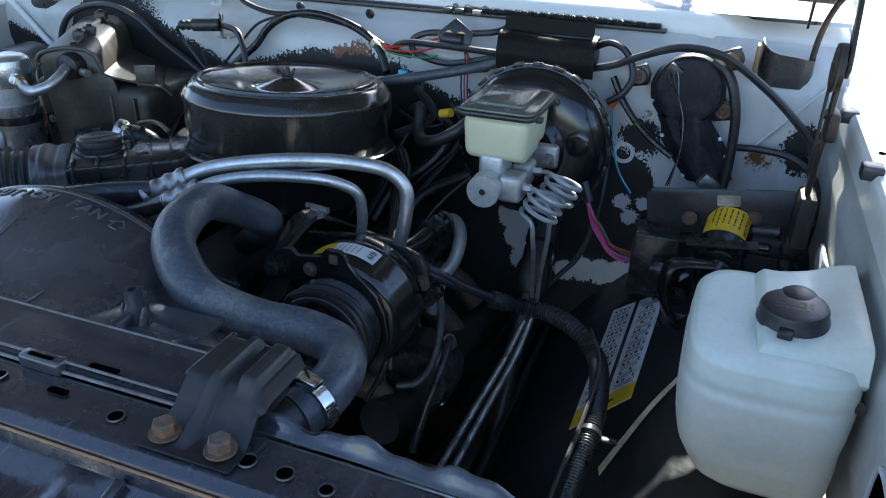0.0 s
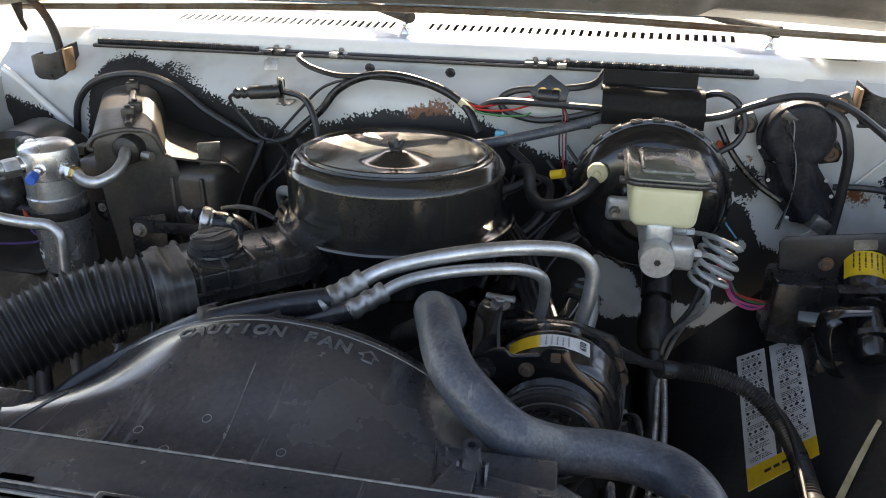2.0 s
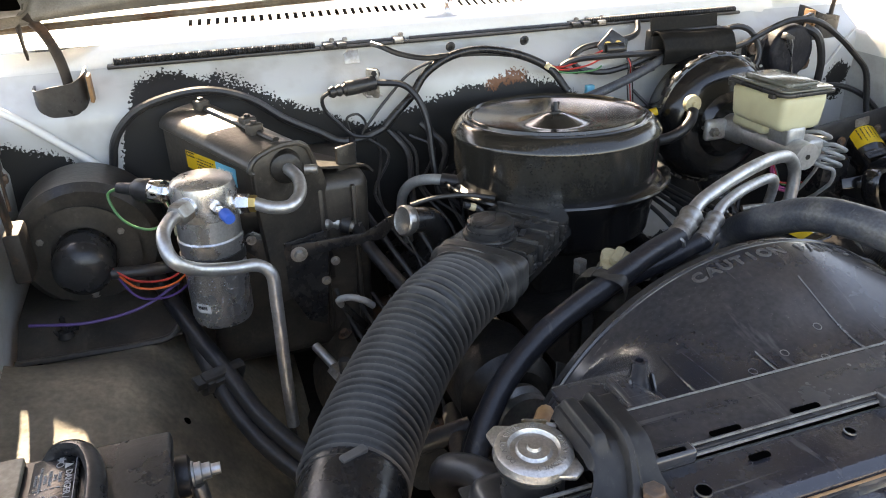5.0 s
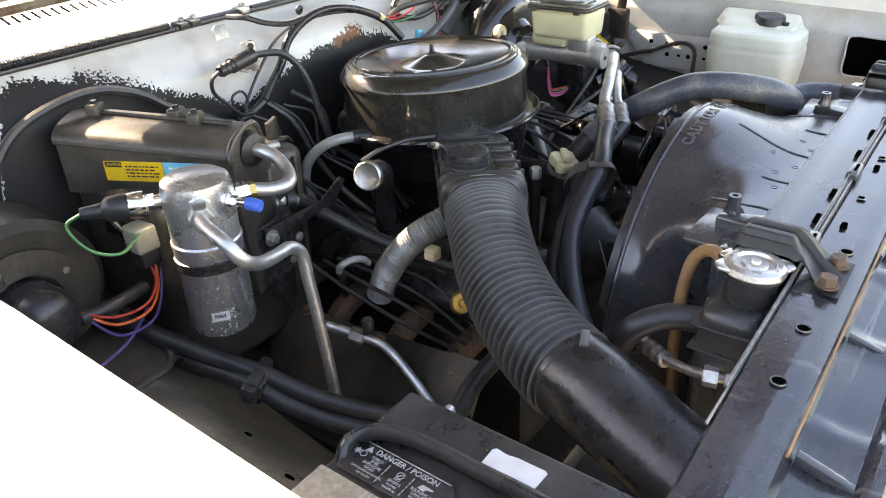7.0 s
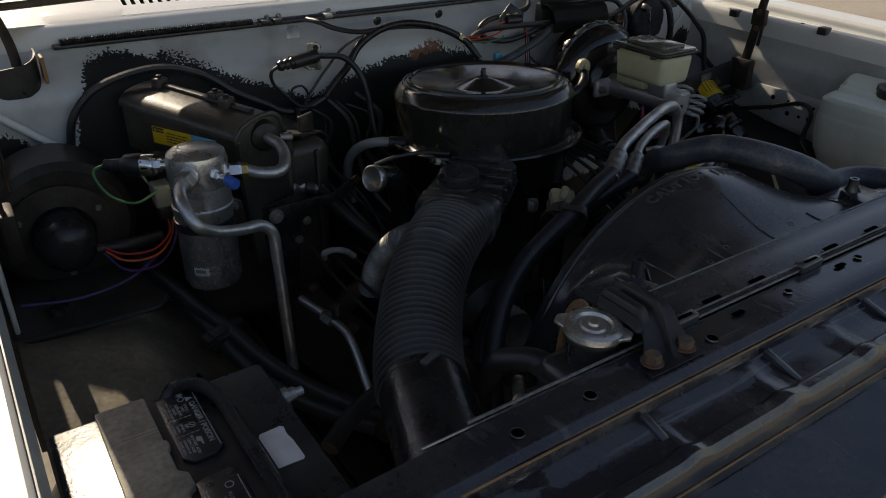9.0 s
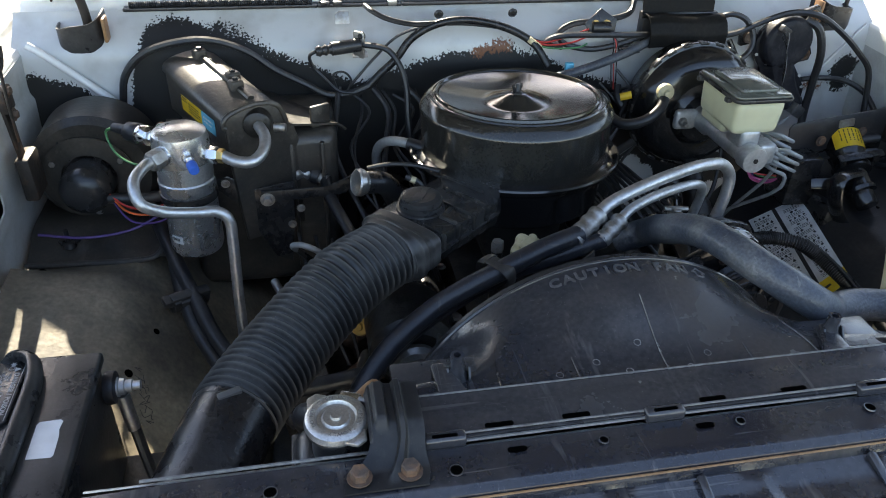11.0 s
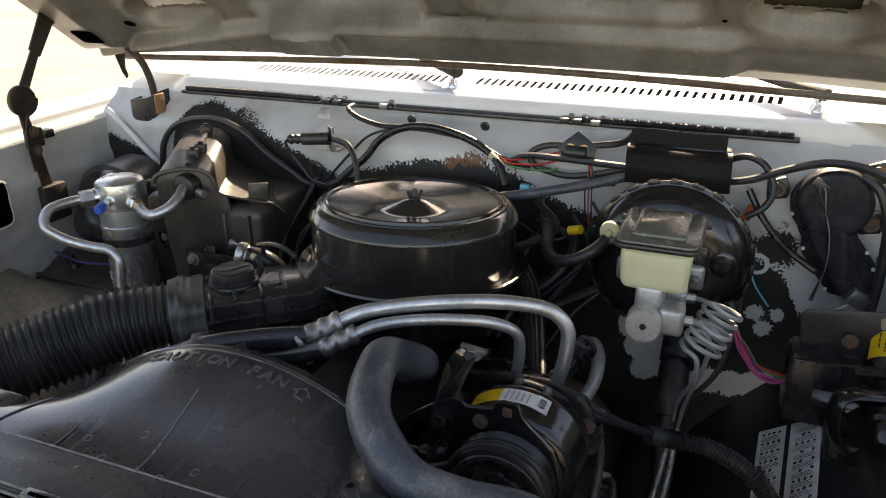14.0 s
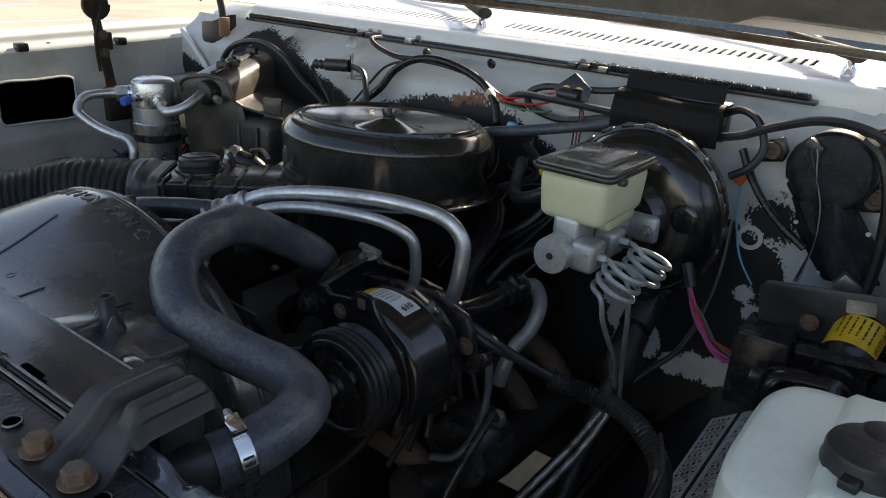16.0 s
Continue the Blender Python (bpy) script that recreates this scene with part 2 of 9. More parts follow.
def firewall_material():
    """White paint with a ragged black overspray below a wandering line, and rust along part of its edge."""
    m = bpy.data.materials.new("oversprayed_white_paint")
    m.use_nodes = True
    n, l = m.node_tree.nodes, m.node_tree.links
    b = n["Principled BSDF"]
    co = n.new("ShaderNodeTexCoord")
    sep = n.new("ShaderNodeSeparateXYZ")
    l.new(co.outputs["Object"], sep.inputs[0])
    mx = n.new("ShaderNodeMapRange")
    mx.inputs[1].default_value, mx.inputs[2].default_value = -0.9, 0.9
    l.new(sep.outputs[0], mx.inputs[0])
    curve = n.new("ShaderNodeFloatCurve")
    c = curve.mapping.curves[0]
    line = OVERSPRAY
    for i, (x, z) in enumerate(line):
        p = ((x + 0.9) / 1.8, (z - 0.6) / 0.7)
        if i < 2:
            c.points[i].location = p if i == 0 else c.points[i].location
        if i > 0 and i < len(line) - 1:
            c.points.new(*p)
    c.points[0].location = ((line[0][0] + 0.9) / 1.8, (line[0][1] - 0.6) / 0.7)
    c.points[len(c.points) - 1].location = ((line[-1][0] + 0.9) / 1.8, (line[-1][1] - 0.6) / 0.7)
    curve.mapping.update()
    l.new(mx.outputs[0], curve.inputs["Value"])

    def math_node(op, a, c2):
        q = n.new("ShaderNodeMath")
        q.operation = op
        for k, v in enumerate((a, c2)):
            if isinstance(v, (int, float)):
                q.inputs[k].default_value = v
            else:
                l.new(v, q.inputs[k])
        return q.outputs[0]

    n1 = n.new("ShaderNodeTexNoise")
    n1.inputs["Scale"].default_value, n1.inputs["Detail"].default_value = 14.0, 3.0
    mapn = n.new("ShaderNodeMapping")
    mapn.inputs["Scale"].default_value = (1.0, 1.0, 0.8)
    l.new(co.outputs["Object"], mapn.inputs[0])
    n2 = n.new("ShaderNodeTexNoise")
    n2.inputs["Scale"].default_value, n2.inputs["Detail"].default_value = 210.0, 8.0
    l.new(co.outputs["Object"], n1.inputs["Vector"])
    l.new(mapn.outputs[0], n2.inputs["Vector"])
    limit = math_node("ADD", math_node("MULTIPLY", curve.outputs[0], 0.7), 0.6)
    rag = math_node("ADD", math_node("MULTIPLY", math_node("SUBTRACT", n1.outputs["Fac"], 0.5), 0.05), math_node("MULTIPLY", math_node("SUBTRACT", n2.outputs["Fac"], 0.5), 0.055))
    diff = math_node("SUBTRACT", math_node("ADD", limit, rag), sep.outputs[2])
    for bx, bz, br in BLOTS:
        d2 = math_node("SQRT", math_node("ADD", math_node("POWER", math_node("SUBTRACT", sep.outputs[0], bx), 2.0), math_node("POWER", math_node("SUBTRACT", sep.outputs[2], bz), 2.0)), 0.0)
        diff = math_node("MAXIMUM", diff, math_node("ADD", math_node("SUBTRACT", br, d2), rag))
    for bx, bz, br in BARE:
        d2 = math_node("SQRT", math_node("ADD", math_node("POWER", math_node("SUBTRACT", sep.outputs[0], bx), 2.0), math_node("POWER", math_node("SUBTRACT", sep.outputs[2], bz), 2.0)), 0.0)
        diff = math_node("MINIMUM", diff, math_node("ADD", math_node("SUBTRACT", d2, br), math_node("MULTIPLY", rag, 0.4)))
    mask = n.new("ShaderNodeMapRange")
    mask.inputs[1].default_value, mask.inputs[2].default_value = -0.001, 0.002
    l.new(diff, mask.inputs[0])
    rust = n.new("ShaderNodeMapRange")
    rust.inputs[1].default_value, rust.inputs[2].default_value, rust.inputs[3].default_value, rust.inputs[4].default_value = 0.0, 0.016, 1.0, 0.0
    l.new(math_node("ABSOLUTE", diff, 0.0), rust.inputs[0])
    here = n.new("ShaderNodeMapRange")
    here.inputs[1].default_value, here.inputs[2].default_value, here.inputs[3].default_value, here.inputs[4].default_value = 0.03, 0.055, 1.0, 0.0
    l.new(math_node("ABSOLUTE", math_node("SUBTRACT", sep.outputs[0], 0.02), 0.0), here.inputs[0])
    rusty = math_node("MULTIPLY", math_node("MULTIPLY", rust.outputs[0], here.outputs[0]), n1.outputs["Fac"])
    rm = n.new("ShaderNodeMapRange")
    rm.inputs[1].default_value, rm.inputs[2].default_value = 0.12, 0.3
    l.new(rusty, rm.inputs[0])
    spots = rm.outputs[0]
    for bx, bz, br in RUST_SPOTS:
        d2 = math_node("SQRT", math_node("ADD", math_node("POWER", math_node("SUBTRACT", sep.outputs[0], bx), 2.0), math_node("POWER", math_node("SUBTRACT", sep.outputs[2], bz), 2.0)), 0.0)
        sr = n.new("ShaderNodeMapRange")
        sr.inputs[1].default_value, sr.inputs[2].default_value = -0.004, 0.006
        l.new(math_node("ADD", math_node("SUBTRACT", br, d2), math_node("MULTIPLY", math_node("SUBTRACT", n2.outputs["Fac"], 0.5), 0.05)), sr.inputs[0])
        spots = math_node("MAXIMUM", spots, sr.outputs[0])
    stain = n.new("ShaderNodeMix")
    stain.data_type = "RGBA"
    stain.inputs[6].default_value, stain.inputs[7].default_value = (0.56, 0.57, 0.56, 1), (0.40, 0.39, 0.365, 1)
    ms = n.new("ShaderNodeMapRange")
    ms.inputs[1].default_value, ms.inputs[2].default_value = 0.5, 0.8
    l.new(n1.outputs["Fac"], ms.inputs[0])
    l.new(ms.outputs[0], stain.inputs[0])
    mix = n.new("ShaderNodeMix")
    mix.data_type = "RGBA"
    mix.inputs[7].default_value = (0.011, 0.011, 0.011, 1)
    l.new(stain.outputs[2], mix.inputs[6])
    l.new(mask.outputs[0], mix.inputs[0])
    mix2 = n.new("ShaderNodeMix")
    mix2.data_type = "RGBA"
    mix2.inputs[7].default_value = (0.16, 0.055, 0.018, 1)
    l.new(mix.outputs[2], mix2.inputs[6])
    l.new(spots, mix2.inputs[0])
    l.new(mix2.outputs[2], b.inputs["Base Color"])
    rr = n.new("ShaderNodeMapRange")
    rr.inputs[3].default_value, rr.inputs[4].default_value = 0.3, 0.65
    l.new(mask.outputs[0], rr.inputs[0])
    l.new(rr.outputs[0], b.inputs["Roughness"])
    bp = n.new("ShaderNodeBump")
    bp.inputs["Strength"].default_value, bp.inputs["Distance"].default_value = 0.12, 0.002
    l.new(n2.outputs["Fac"], bp.inputs["Height"])
    l.new(bp.outputs[0], b.inputs["Normal"])
    return m


# the line below which the firewall carries black overspray: x, z
OVERSPRAY = [(-0.9, 1.10), (-0.83, 1.09), (-0.76, 1.045), (-0.722, 1.02), (-0.698, 1.06), (-0.67, 1.15), (-0.633, 1.178), (-0.55, 1.172), (-0.475, 1.149), (-0.406, 1.127), (-0.357, 1.105),
             (-0.307, 1.074), (-0.243, 1.066), (-0.2, 1.083), (-0.112, 1.104), (-0.025, 1.113), (0.085, 1.12), (0.13, 1.104), (0.19, 1.07), (0.3, 1.03), (0.42, 0.95),
             (0.52, 1.0), (0.6, 0.99), (0.66, 0.90), (0.8, 0.86), (0.9, 0.86)]
BARE = [(0.375, 0.825, 0.030), (0.40, 0.790, 0.040), (0.43, 0.755, 0.034), (0.40, 0.735, 0.026), (0.492, 0.728, 0.022), (0.525, 0.735, 0.026), (0.56, 0.738, 0.027), (0.595, 0.742, 0.027), (0.63, 0.750, 0.027), (0.665, 0.758, 0.025), (0.582, 0.893, 0.014), (0.60, 0.865, 0.013), (0.62, 0.895, 0.010)]  # patches that the overspray missed: x, z, radius
RUST_SPOTS = [(0.797, 1.010, 0.016), (0.815, 1.004, 0.008), (0.608, 1.065, 0.004)]
BLOTS = [(0.866, 1.048, 0.030), (0.868, 1.01, 0.022), (0.60, 1.02, 0.03), (-0.66, 1.05, 0.04)]  # smaller sprayed spots: x, z, radius
FIREWALL_MAT = firewall_material()


# ---- building blocks ----
def part(name, bm, mat, parent=None, label="", sharp=38, m=None):
    """One mesh object from a bmesh, under a thing or a part."""
    if m is not None:
        bm.transform(m)
    me = bpy.data.meshes.new(name)
    bmesh.ops.recalc_face_normals(bm, faces=bm.faces)
    for f in bm.faces:
        f.smooth = True
    bm.to_mesh(me)
    bm.free()
    me.set_sharp_from_angle(angle=radians(sharp))
    me.materials.append(mat)
    ob = new(name, me)
    if parent:
        ob.parent = parent
        ob.matrix_parent_inverse = parent.matrix_world.inverted()
    if label:
        ob["label"] = label
    return ob


def thing(name, label, category, at=(0, 0, 0), group="", kind=""):
    ob = new(name)
    ob.location = at
    ob.empty_display_size = 0.02
    bpy.context.view_layer.update()
    return tagged(ob, label, category, group, kind)


def spline(pts, k=8):
    """A smooth curve through the points."""
    p = [Vector(q) for q in pts]
    if len(p) < 3:
        return [p[0].lerp(p[-1], i / k) for i in range(k + 1)]
    p = [p[0] * 2 - p[1]] + p + [p[-1] * 2 - p[-2]]
    out = []
    for i in range(1, len(p) - 2):
        a, b, c, d = p[i - 1 : i + 3]
        t1 = max((b - a).length, 1e-4) ** 0.5
        t2 = t1 + max((c - b).length, 1e-4) ** 0.5
        t3 = t2 + max((d - c).length, 1e-4) ** 0.5
        for j in range(k):
            t = t1 + (t2 - t1) * j / k
            a1 = a * ((t1 - t) / t1) + b * (t / t1)
            a2 = b * ((t2 - t) / (t2 - t1)) + c * ((t - t1) / (t2 - t1))
            a3 = c * ((t3 - t) / (t3 - t2)) + d * ((t - t2) / (t3 - t2))
            b1 = a1 * ((t2 - t) / t2) + a2 * (t / t2)
            b2 = a2 * ((t3 - t) / (t3 - t1)) + a3 * ((t - t1) / (t3 - t1))
            out.append(b1 * ((t2 - t) / (t2 - t1)) + b2 * ((t - t1) / (t2 - t1)))
    return out + [p[-2]]


def tube(pts, r, n=10, k=8, step=None, caps=True, shape=None, bm=None):
    """A round tube along a smooth curve; r: metres, or a function of the way along it in metres."""
    line = spline(pts, k)
    if step:
        dense, acc = [line[0]], 0.0
        for a, b in zip(line, line[1:]):
            d = (b - a).length
            while d > 1e-9 and acc + d >= step:
                a = a.lerp(b, (step - acc) / d)
                dense.append(a.copy())
                d, acc = (b - a).length, 0.0
            acc += d
        line = dense
    bm = bm or bmesh.new()
    side, rings, s = None, [], 0.0
    for i, p in enumerate(line):
        d = (line[min(i + 1, len(line) - 1)] - line[max(i - 1, 0)]).normalized()
        if side is None:
            side = d.cross(Vector((0, 0, 1)) if abs(d.z) < 0.9 else Vector((1, 0, 0))).normalized()
        else:
            side = (side - d * side.dot(d)).normalized()
            s += (p - line[i - 1]).length
        up = side.cross(d)
        rad = r(s) if callable(r) else r
        ring = []
        for j in range(n):
            a = 2 * math.pi * j / n
            w, h = shape(s) if shape else (1.0, 1.0)
            ring.append(bm.verts.new(p + side * (math.cos(a) * rad * w) + up * (math.sin(a) * rad * h)))
        rings.append(ring)
    for a, b in zip(rings, rings[1:]):
        for j in range(n):
            bm.faces.new((a[j], a[(j + 1) % n], b[(j + 1) % n], b[j]))
    if caps:
        bm.faces.new(rings[0][::-1])
        bm.faces.new(rings[-1])
    return bm


def lathe(profile, n=32, bm=None, m=None):
    """A body of revolution about z from (radius, height) pairs."""
    bm = bm or bmesh.new()
    m = m or Matrix()
    rings = []
    for r, z in profile:
        if r < 1e-6:
            rings.append([bm.verts.new(m @ Vector((0, 0, z)))])
        else:
            rings.append([bm.verts.new(m @ Vector((r * math.cos(2 * math.pi * j / n), r * math.sin(2 * math.pi * j / n), z))) for j in range(n)])
    for a, b in zip(rings, rings[1:]):
        for j in range(n):
            va = [a[j % len(a)], a[(j + 1) % len(a)]] if len(a) > 1 else [a[0]]
            vb = [b[(j + 1) % len(b)], b[j % len(b)]] if len(b) > 1 else [b[0]]
            if len(va) + len(vb) > 2:
                bm.faces.new(va + vb)
    if len(rings[0]) > 2 and len(rings[-1]) > 2:
        for j in range(n):
            bm.faces.new((rings[-1][j], rings[-1][(j + 1) % n], rings[0][(j + 1) % n], rings[0][j]))
        return bm
    for ring in (rings[0], rings[-1]):
        if len(ring) > 2:
            bm.faces.new(ring)
    return bm


def block(x0, x1, y0, y1, z0, z1, bevel=0.004, seg=2, taper=0.0, bm=None, m=None):
    """A box with rounded edges; taper draws the foot in."""
    b = bmesh.new()
    bmesh.ops.create_cube(b, size=1.0)
    for v in b.verts:
        k = 1 - (taper if v.co.z < 0 else 0)
        v.co = Vector(((x0 + x1) / 2 + v.co.x * (x1 - x0) * k, (y0 + y1) / 2 + v.co.y * (y1 - y0) * k, (z0 + z1) / 2 + v.co.z * (z1 - z0)))
    if bevel:
        bmesh.ops.bevel(b, geom=b.edges[:], offset=bevel, segments=seg, affect="EDGES", profile=0.5)
    if m is not None:
        b.transform(m)
    return merge(bm, b)


def merge(bm, other):
    """Adds other to bm, and returns the whole."""
    if bm is None:
        return other
    me = bpy.data.meshes.new("join")
    other.to_mesh(me)
    other.free()
    bm.from_mesh(me)
    bpy.data.meshes.remove(me)
    return bm


def prism(outline, h, bevel=0.002, m=None, bm=None):
    """A plate of thickness h over a flat outline in x and y."""
    b = bmesh.new()
    f = b.faces.new([b.verts.new((x, y, 0)) for x, y in outline])
    up = bmesh.ops.extrude_face_region(b, geom=[f])
    for v in up["geom"]:
        if isinstance(v, bmesh.types.BMVert):
            v.co.z += h
    bmesh.ops.recalc_face_normals(b, faces=b.faces)
    if bevel:
        bmesh.ops.bevel(b, geom=b.edges[:], offset=bevel, segments=2, affect="EDGES", profile=0.5)
    if m is not None:
        b.transform(m)
    return merge(bm, b)


def sheet(f, nu, nv, thick=0.0015, closed=False):
    """A pressed sheet over f(u, v), u and v from 0 to 1, with thickness on its back."""
    b = bmesh.new()
    pts = [[Vector(f(i / nu, j / nv)) for j in range(nv + 1)] for i in range(nu + 1)]
    top, low = [], []
    for i in range(nu + 1):
        rt, rl = [], []
        for j in range(nv + 1):
            du = pts[min(i + 1, nu)][j] - pts[max(i - 1, 0)][j]
            dv = pts[i][min(j + 1, nv)] - pts[i][max(j - 1, 0)]
            nrm = du.cross(dv)
            nrm = nrm.normalized() if nrm.length > 1e-12 else Vector((0, 0, 1))
            rt.append(b.verts.new(pts[i][j]))
            rl.append(b.verts.new(pts[i][j] - nrm * thick))
        top.append(rt)
        low.append(rl)
    for i in range(nu):
        for j in range(nv):
            b.faces.new((top[i][j], top[i + 1][j], top[i + 1][j + 1], top[i][j + 1]))
            b.faces.new((low[i][j], low[i][j + 1], low[i + 1][j + 1], low[i + 1][j]))
    edge = [(i, 0) for i in range(nu)] + [(nu, j) for j in range(nv)] + [(i, nv) for i in range(nu, 0, -1)] + [(0, j) for j in range(nv, 0, -1)]
    for (i, j), (i2, j2) in zip(edge, edge[1:] + edge[:1]):
        b.faces.new((top[i][j], low[i][j], low[i2][j2], top[i2][j2]))
    return b


def along(a, b, up=(0, 0, 1)):
    """The pose at a whose z axis points to b."""
    return Matrix.Translation(a) @ (Vector(b) - Vector(a)).to_track_quat("Z", "Y").to_matrix().to_4x4()


def axes(at, right, up):
    """The pose at a place with x along right and y along up."""
    r = Vector(right).normalized()
    n = r.cross(Vector(up)).normalized()
    u = n.cross(r)
    m = Matrix((r, u, n)).transposed().to_4x4()
    m.translation = at
    return m


def rounded(w, h, r, n=4):
    """The outline of a rectangle with round corners, about its middle."""
    out = []
    for cx, cy, a0 in ((w / 2 - r, h / 2 - r, 0), (-w / 2 + r, h / 2 - r, 90), (-w / 2 + r, -h / 2 + r, 180), (w / 2 - r, -h / 2 + r, 270)):
        for i in range(n + 1):
            a = radians(a0 + 90 * i / n)
            out.append((cx + r * math.cos(a), cy + r * math.sin(a)))
    return out


def smooth(a, b, x):
    t = min(1.0, max(0.0, (x - a) / (b - a)))
    return t * t * (3 - 2 * t)


def ramp(x, pts):
    """Straight-line interpolation through (x, y) pairs."""
    if x <= pts[0][0]:
        return pts[0][1]
    for (x0, y0), (x1, y1) in zip(pts, pts[1:]):
        if x <= x1:
            return y0 + (y1 - y0) * (x - x0) / (x1 - x0)
    return pts[-1][1]


def bolt(at, axis, r=0.008, h=0.006, mat=None, parent=None, name="bolt", washer=1.6):
    """A hexagon head on a washer."""
    m = Matrix.Translation(at) @ Vector(axis).to_track_quat("Z", "Y").to_matrix().to_4x4()
    bm = lathe([(0, 0), (r * washer, 0), (r * washer, 0.0015), (0, 0.0015)], 16, m=m)
    bm = lathe([(0, 0.0015), (r, 0.0015), (r, h), (r * 0.85, h + 0.001), (0, h + 0.001)], 6, bm=bm, m=m)
    return part(name, bm, mat or RUST, parent)

# ---- the large structure: ground and truck body ----
ground = part("ground", lathe([(0, 0), (4, 0), (12, 0), (40, 0), (400, 0), (2500, 0), (2500, -1), (0, -1)], 48), GROUND)
tagged(ground, "pale sunlit car park paving stretching far off", "ground", kind="structure")

truck = thing("pickup_body", "white pickup truck front body with its hood raised", "truck", (0, 0.5, 0))

FY = 1.0  # the firewall's face


def firewall_f(u, v):
    x = -0.90 + 1.81 * u
    prof = [(0.0, 0.42), (0.86, 1.15), (0.9, 1.163), (1.0, 1.196)]
    z = ramp(v, prof)
    y = FY + smooth(1.13, 1.2, z) * 0.072
    y += 0.012 * math.exp(-((x - 0.72) / 0.09) ** 2) * smooth(0.8, 1.0, z)
    y -= 0.006 * smooth(1.06, 1.08, z) * (1 - smooth(1.1, 1.12, z)) * smooth(0.0, 0.05, x + 0.16) * (1 - smooth(0.1, 0.2, x))
    return x, y, z


firewall = part("firewall", sheet(firewall_f, 90, 60, 0.002), FIREWALL_MAT, truck, "white steel firewall with ragged black overspray")

# cowl top, in strips round the two rows of vent slots
COWL = [(1.078, 1.188), (1.080, 1.214), (1.086, 1.226), (1.098, 1.232), (1.15, 1.243), (1.30, 1.266), (1.33, 1.262)]


def cowl_z(y):
    return ramp(y, [(a, b) for a, b in COWL])


VENT_Y0, VENT_Y1 = 1.106, 1.192


def cowl_strip(y0, y1, x0, x1, nv):
    def f(u, v):
        y = y0 + (y1 - y0) * v
        return x0 + (x1 - x0) * u, y, cowl_z(y)

    return sheet(f, 30, nv, 0.0015)


def cowl_front(u, v):
    i = v * 4
    k = min(3, int(i))
    (ya, za), (yb, zb) = COWL[k], COWL[k + 1]
    w = i - k
    x = -0.90 + 1.81 * u
    drop = 0.055 * smooth(-0.70, -0.78, x) + 0.055 * smooth(0.68, 0.76, x)
    return x, ya + (yb - ya) * w + drop * 0.6, za + (zb - za) * w - drop * 0.55


VENTS = [(-0.56, -0.085), (-0.02, 0.58)]
cowl_bm = sheet(cowl_front, 90, 8, 0.0015)
for args in ((1.098, VENT_Y0, -0.905, 0.91, 4), (VENT_Y1, 1.33, -0.905, 0.91, 8)):
    cowl_bm = merge(cowl_bm, cowl_strip(*args))
for x0, x1 in ((-0.905, VENTS[0][0]), (VENTS[0][1], VENTS[1][0]), (VENTS[1][1], 0.91)):
    cowl_bm = merge(cowl_bm, cowl_strip(VENT_Y0, VENT_Y1, x0, x1, 3))
cowl = part("cowl_panel", cowl_bm, WHITE, truck, "sunlit white cowl panel with a row of vent slots")
part("cowl_plenum", block(-0.6, 0.62, VENT_Y0 - 0.004, VENT_Y1 + 0.004, 1.15, 1.19, 0), APRON, cowl)
_bar = None
for x0, x1 in VENTS:
    count = round((x1 - x0) / 0.0165)
    for i in range(count + 1):
        x = x0 + (x1 - x0) * i / count
        if _bar is None:
            z0, z1 = cowl_z(VENT_Y0), cowl_z(VENT_Y1)
            bm = bmesh.new()
            vs = [bm.verts.new((a + s, y, z + dz)) for dz in (0.0002, -0.003) for a, s, y, z in ((-0.0042, -0.004, VENT_Y0 - 0.001, z0), (0.0042, -0.004, VENT_Y0 - 0.001, z0), (0.0042, 0.004, VENT_Y1 + 0.001, z1), (-0.0042, 0.004, VENT_Y1 + 0.001, z1))]
            for q in ((0, 1, 2, 3), (7, 6, 5, 4), (0, 4, 5, 1), (1, 5, 6, 2), (2, 6, 7, 3), (3, 7, 4, 0)):
                bm.faces.new([vs[k] for k in q])
            _bar = part("slat", bm, WHITE, cowl, m=None)
            _bar.location = (x, 0, 0)
        else:
            ob = new("slat", _bar.data)
            ob.parent = cowl
            ob.matrix_parent_inverse = _bar.matrix_parent_inverse.copy()
            ob.location = (x, 0, 0)

# hood seal along the cowl's front lip: a flat strip with a ribbed rubber tube
seal = thing("hood_seal", "black ribbed rubber hood seal clipped along the cowl edge", "seal", (0, 1.07, 1.2))
for x0, x1, ribbed in ((-0.70, -0.33, 1), (-0.33, -0.16, 0), (-0.16, 0.22, 0), (0.22, 0.61, 1)):
    zz = 1.199
    part("strip", block(x0, x1, 1.058, 1.079, zz - 0.004, zz + 0.003, 0.002), BLACK_PLASTIC, seal)
    if ribbed:
        part("ribbed_tube", tube([(x0 + 0.012, 1.066, zz + 0.007), ((x0 + x1) / 2, 1.066, zz + 0.008), (x1 - 0.01, 1.066, zz + 0.006)], lambda s: 0.0062 + 0.0011 * math.sin(s * 1500), 8, step=0.001), RUBBER, seal)
    else:
        part("tube", tube([(x0 + 0.005, 1.068, zz + 0.004), ((x0 + x1) / 2, 1.069, zz + 0.004), (x1 - 0.005, 1.068, zz + 0.004)], 0.004, 8), RUBBER, seal)
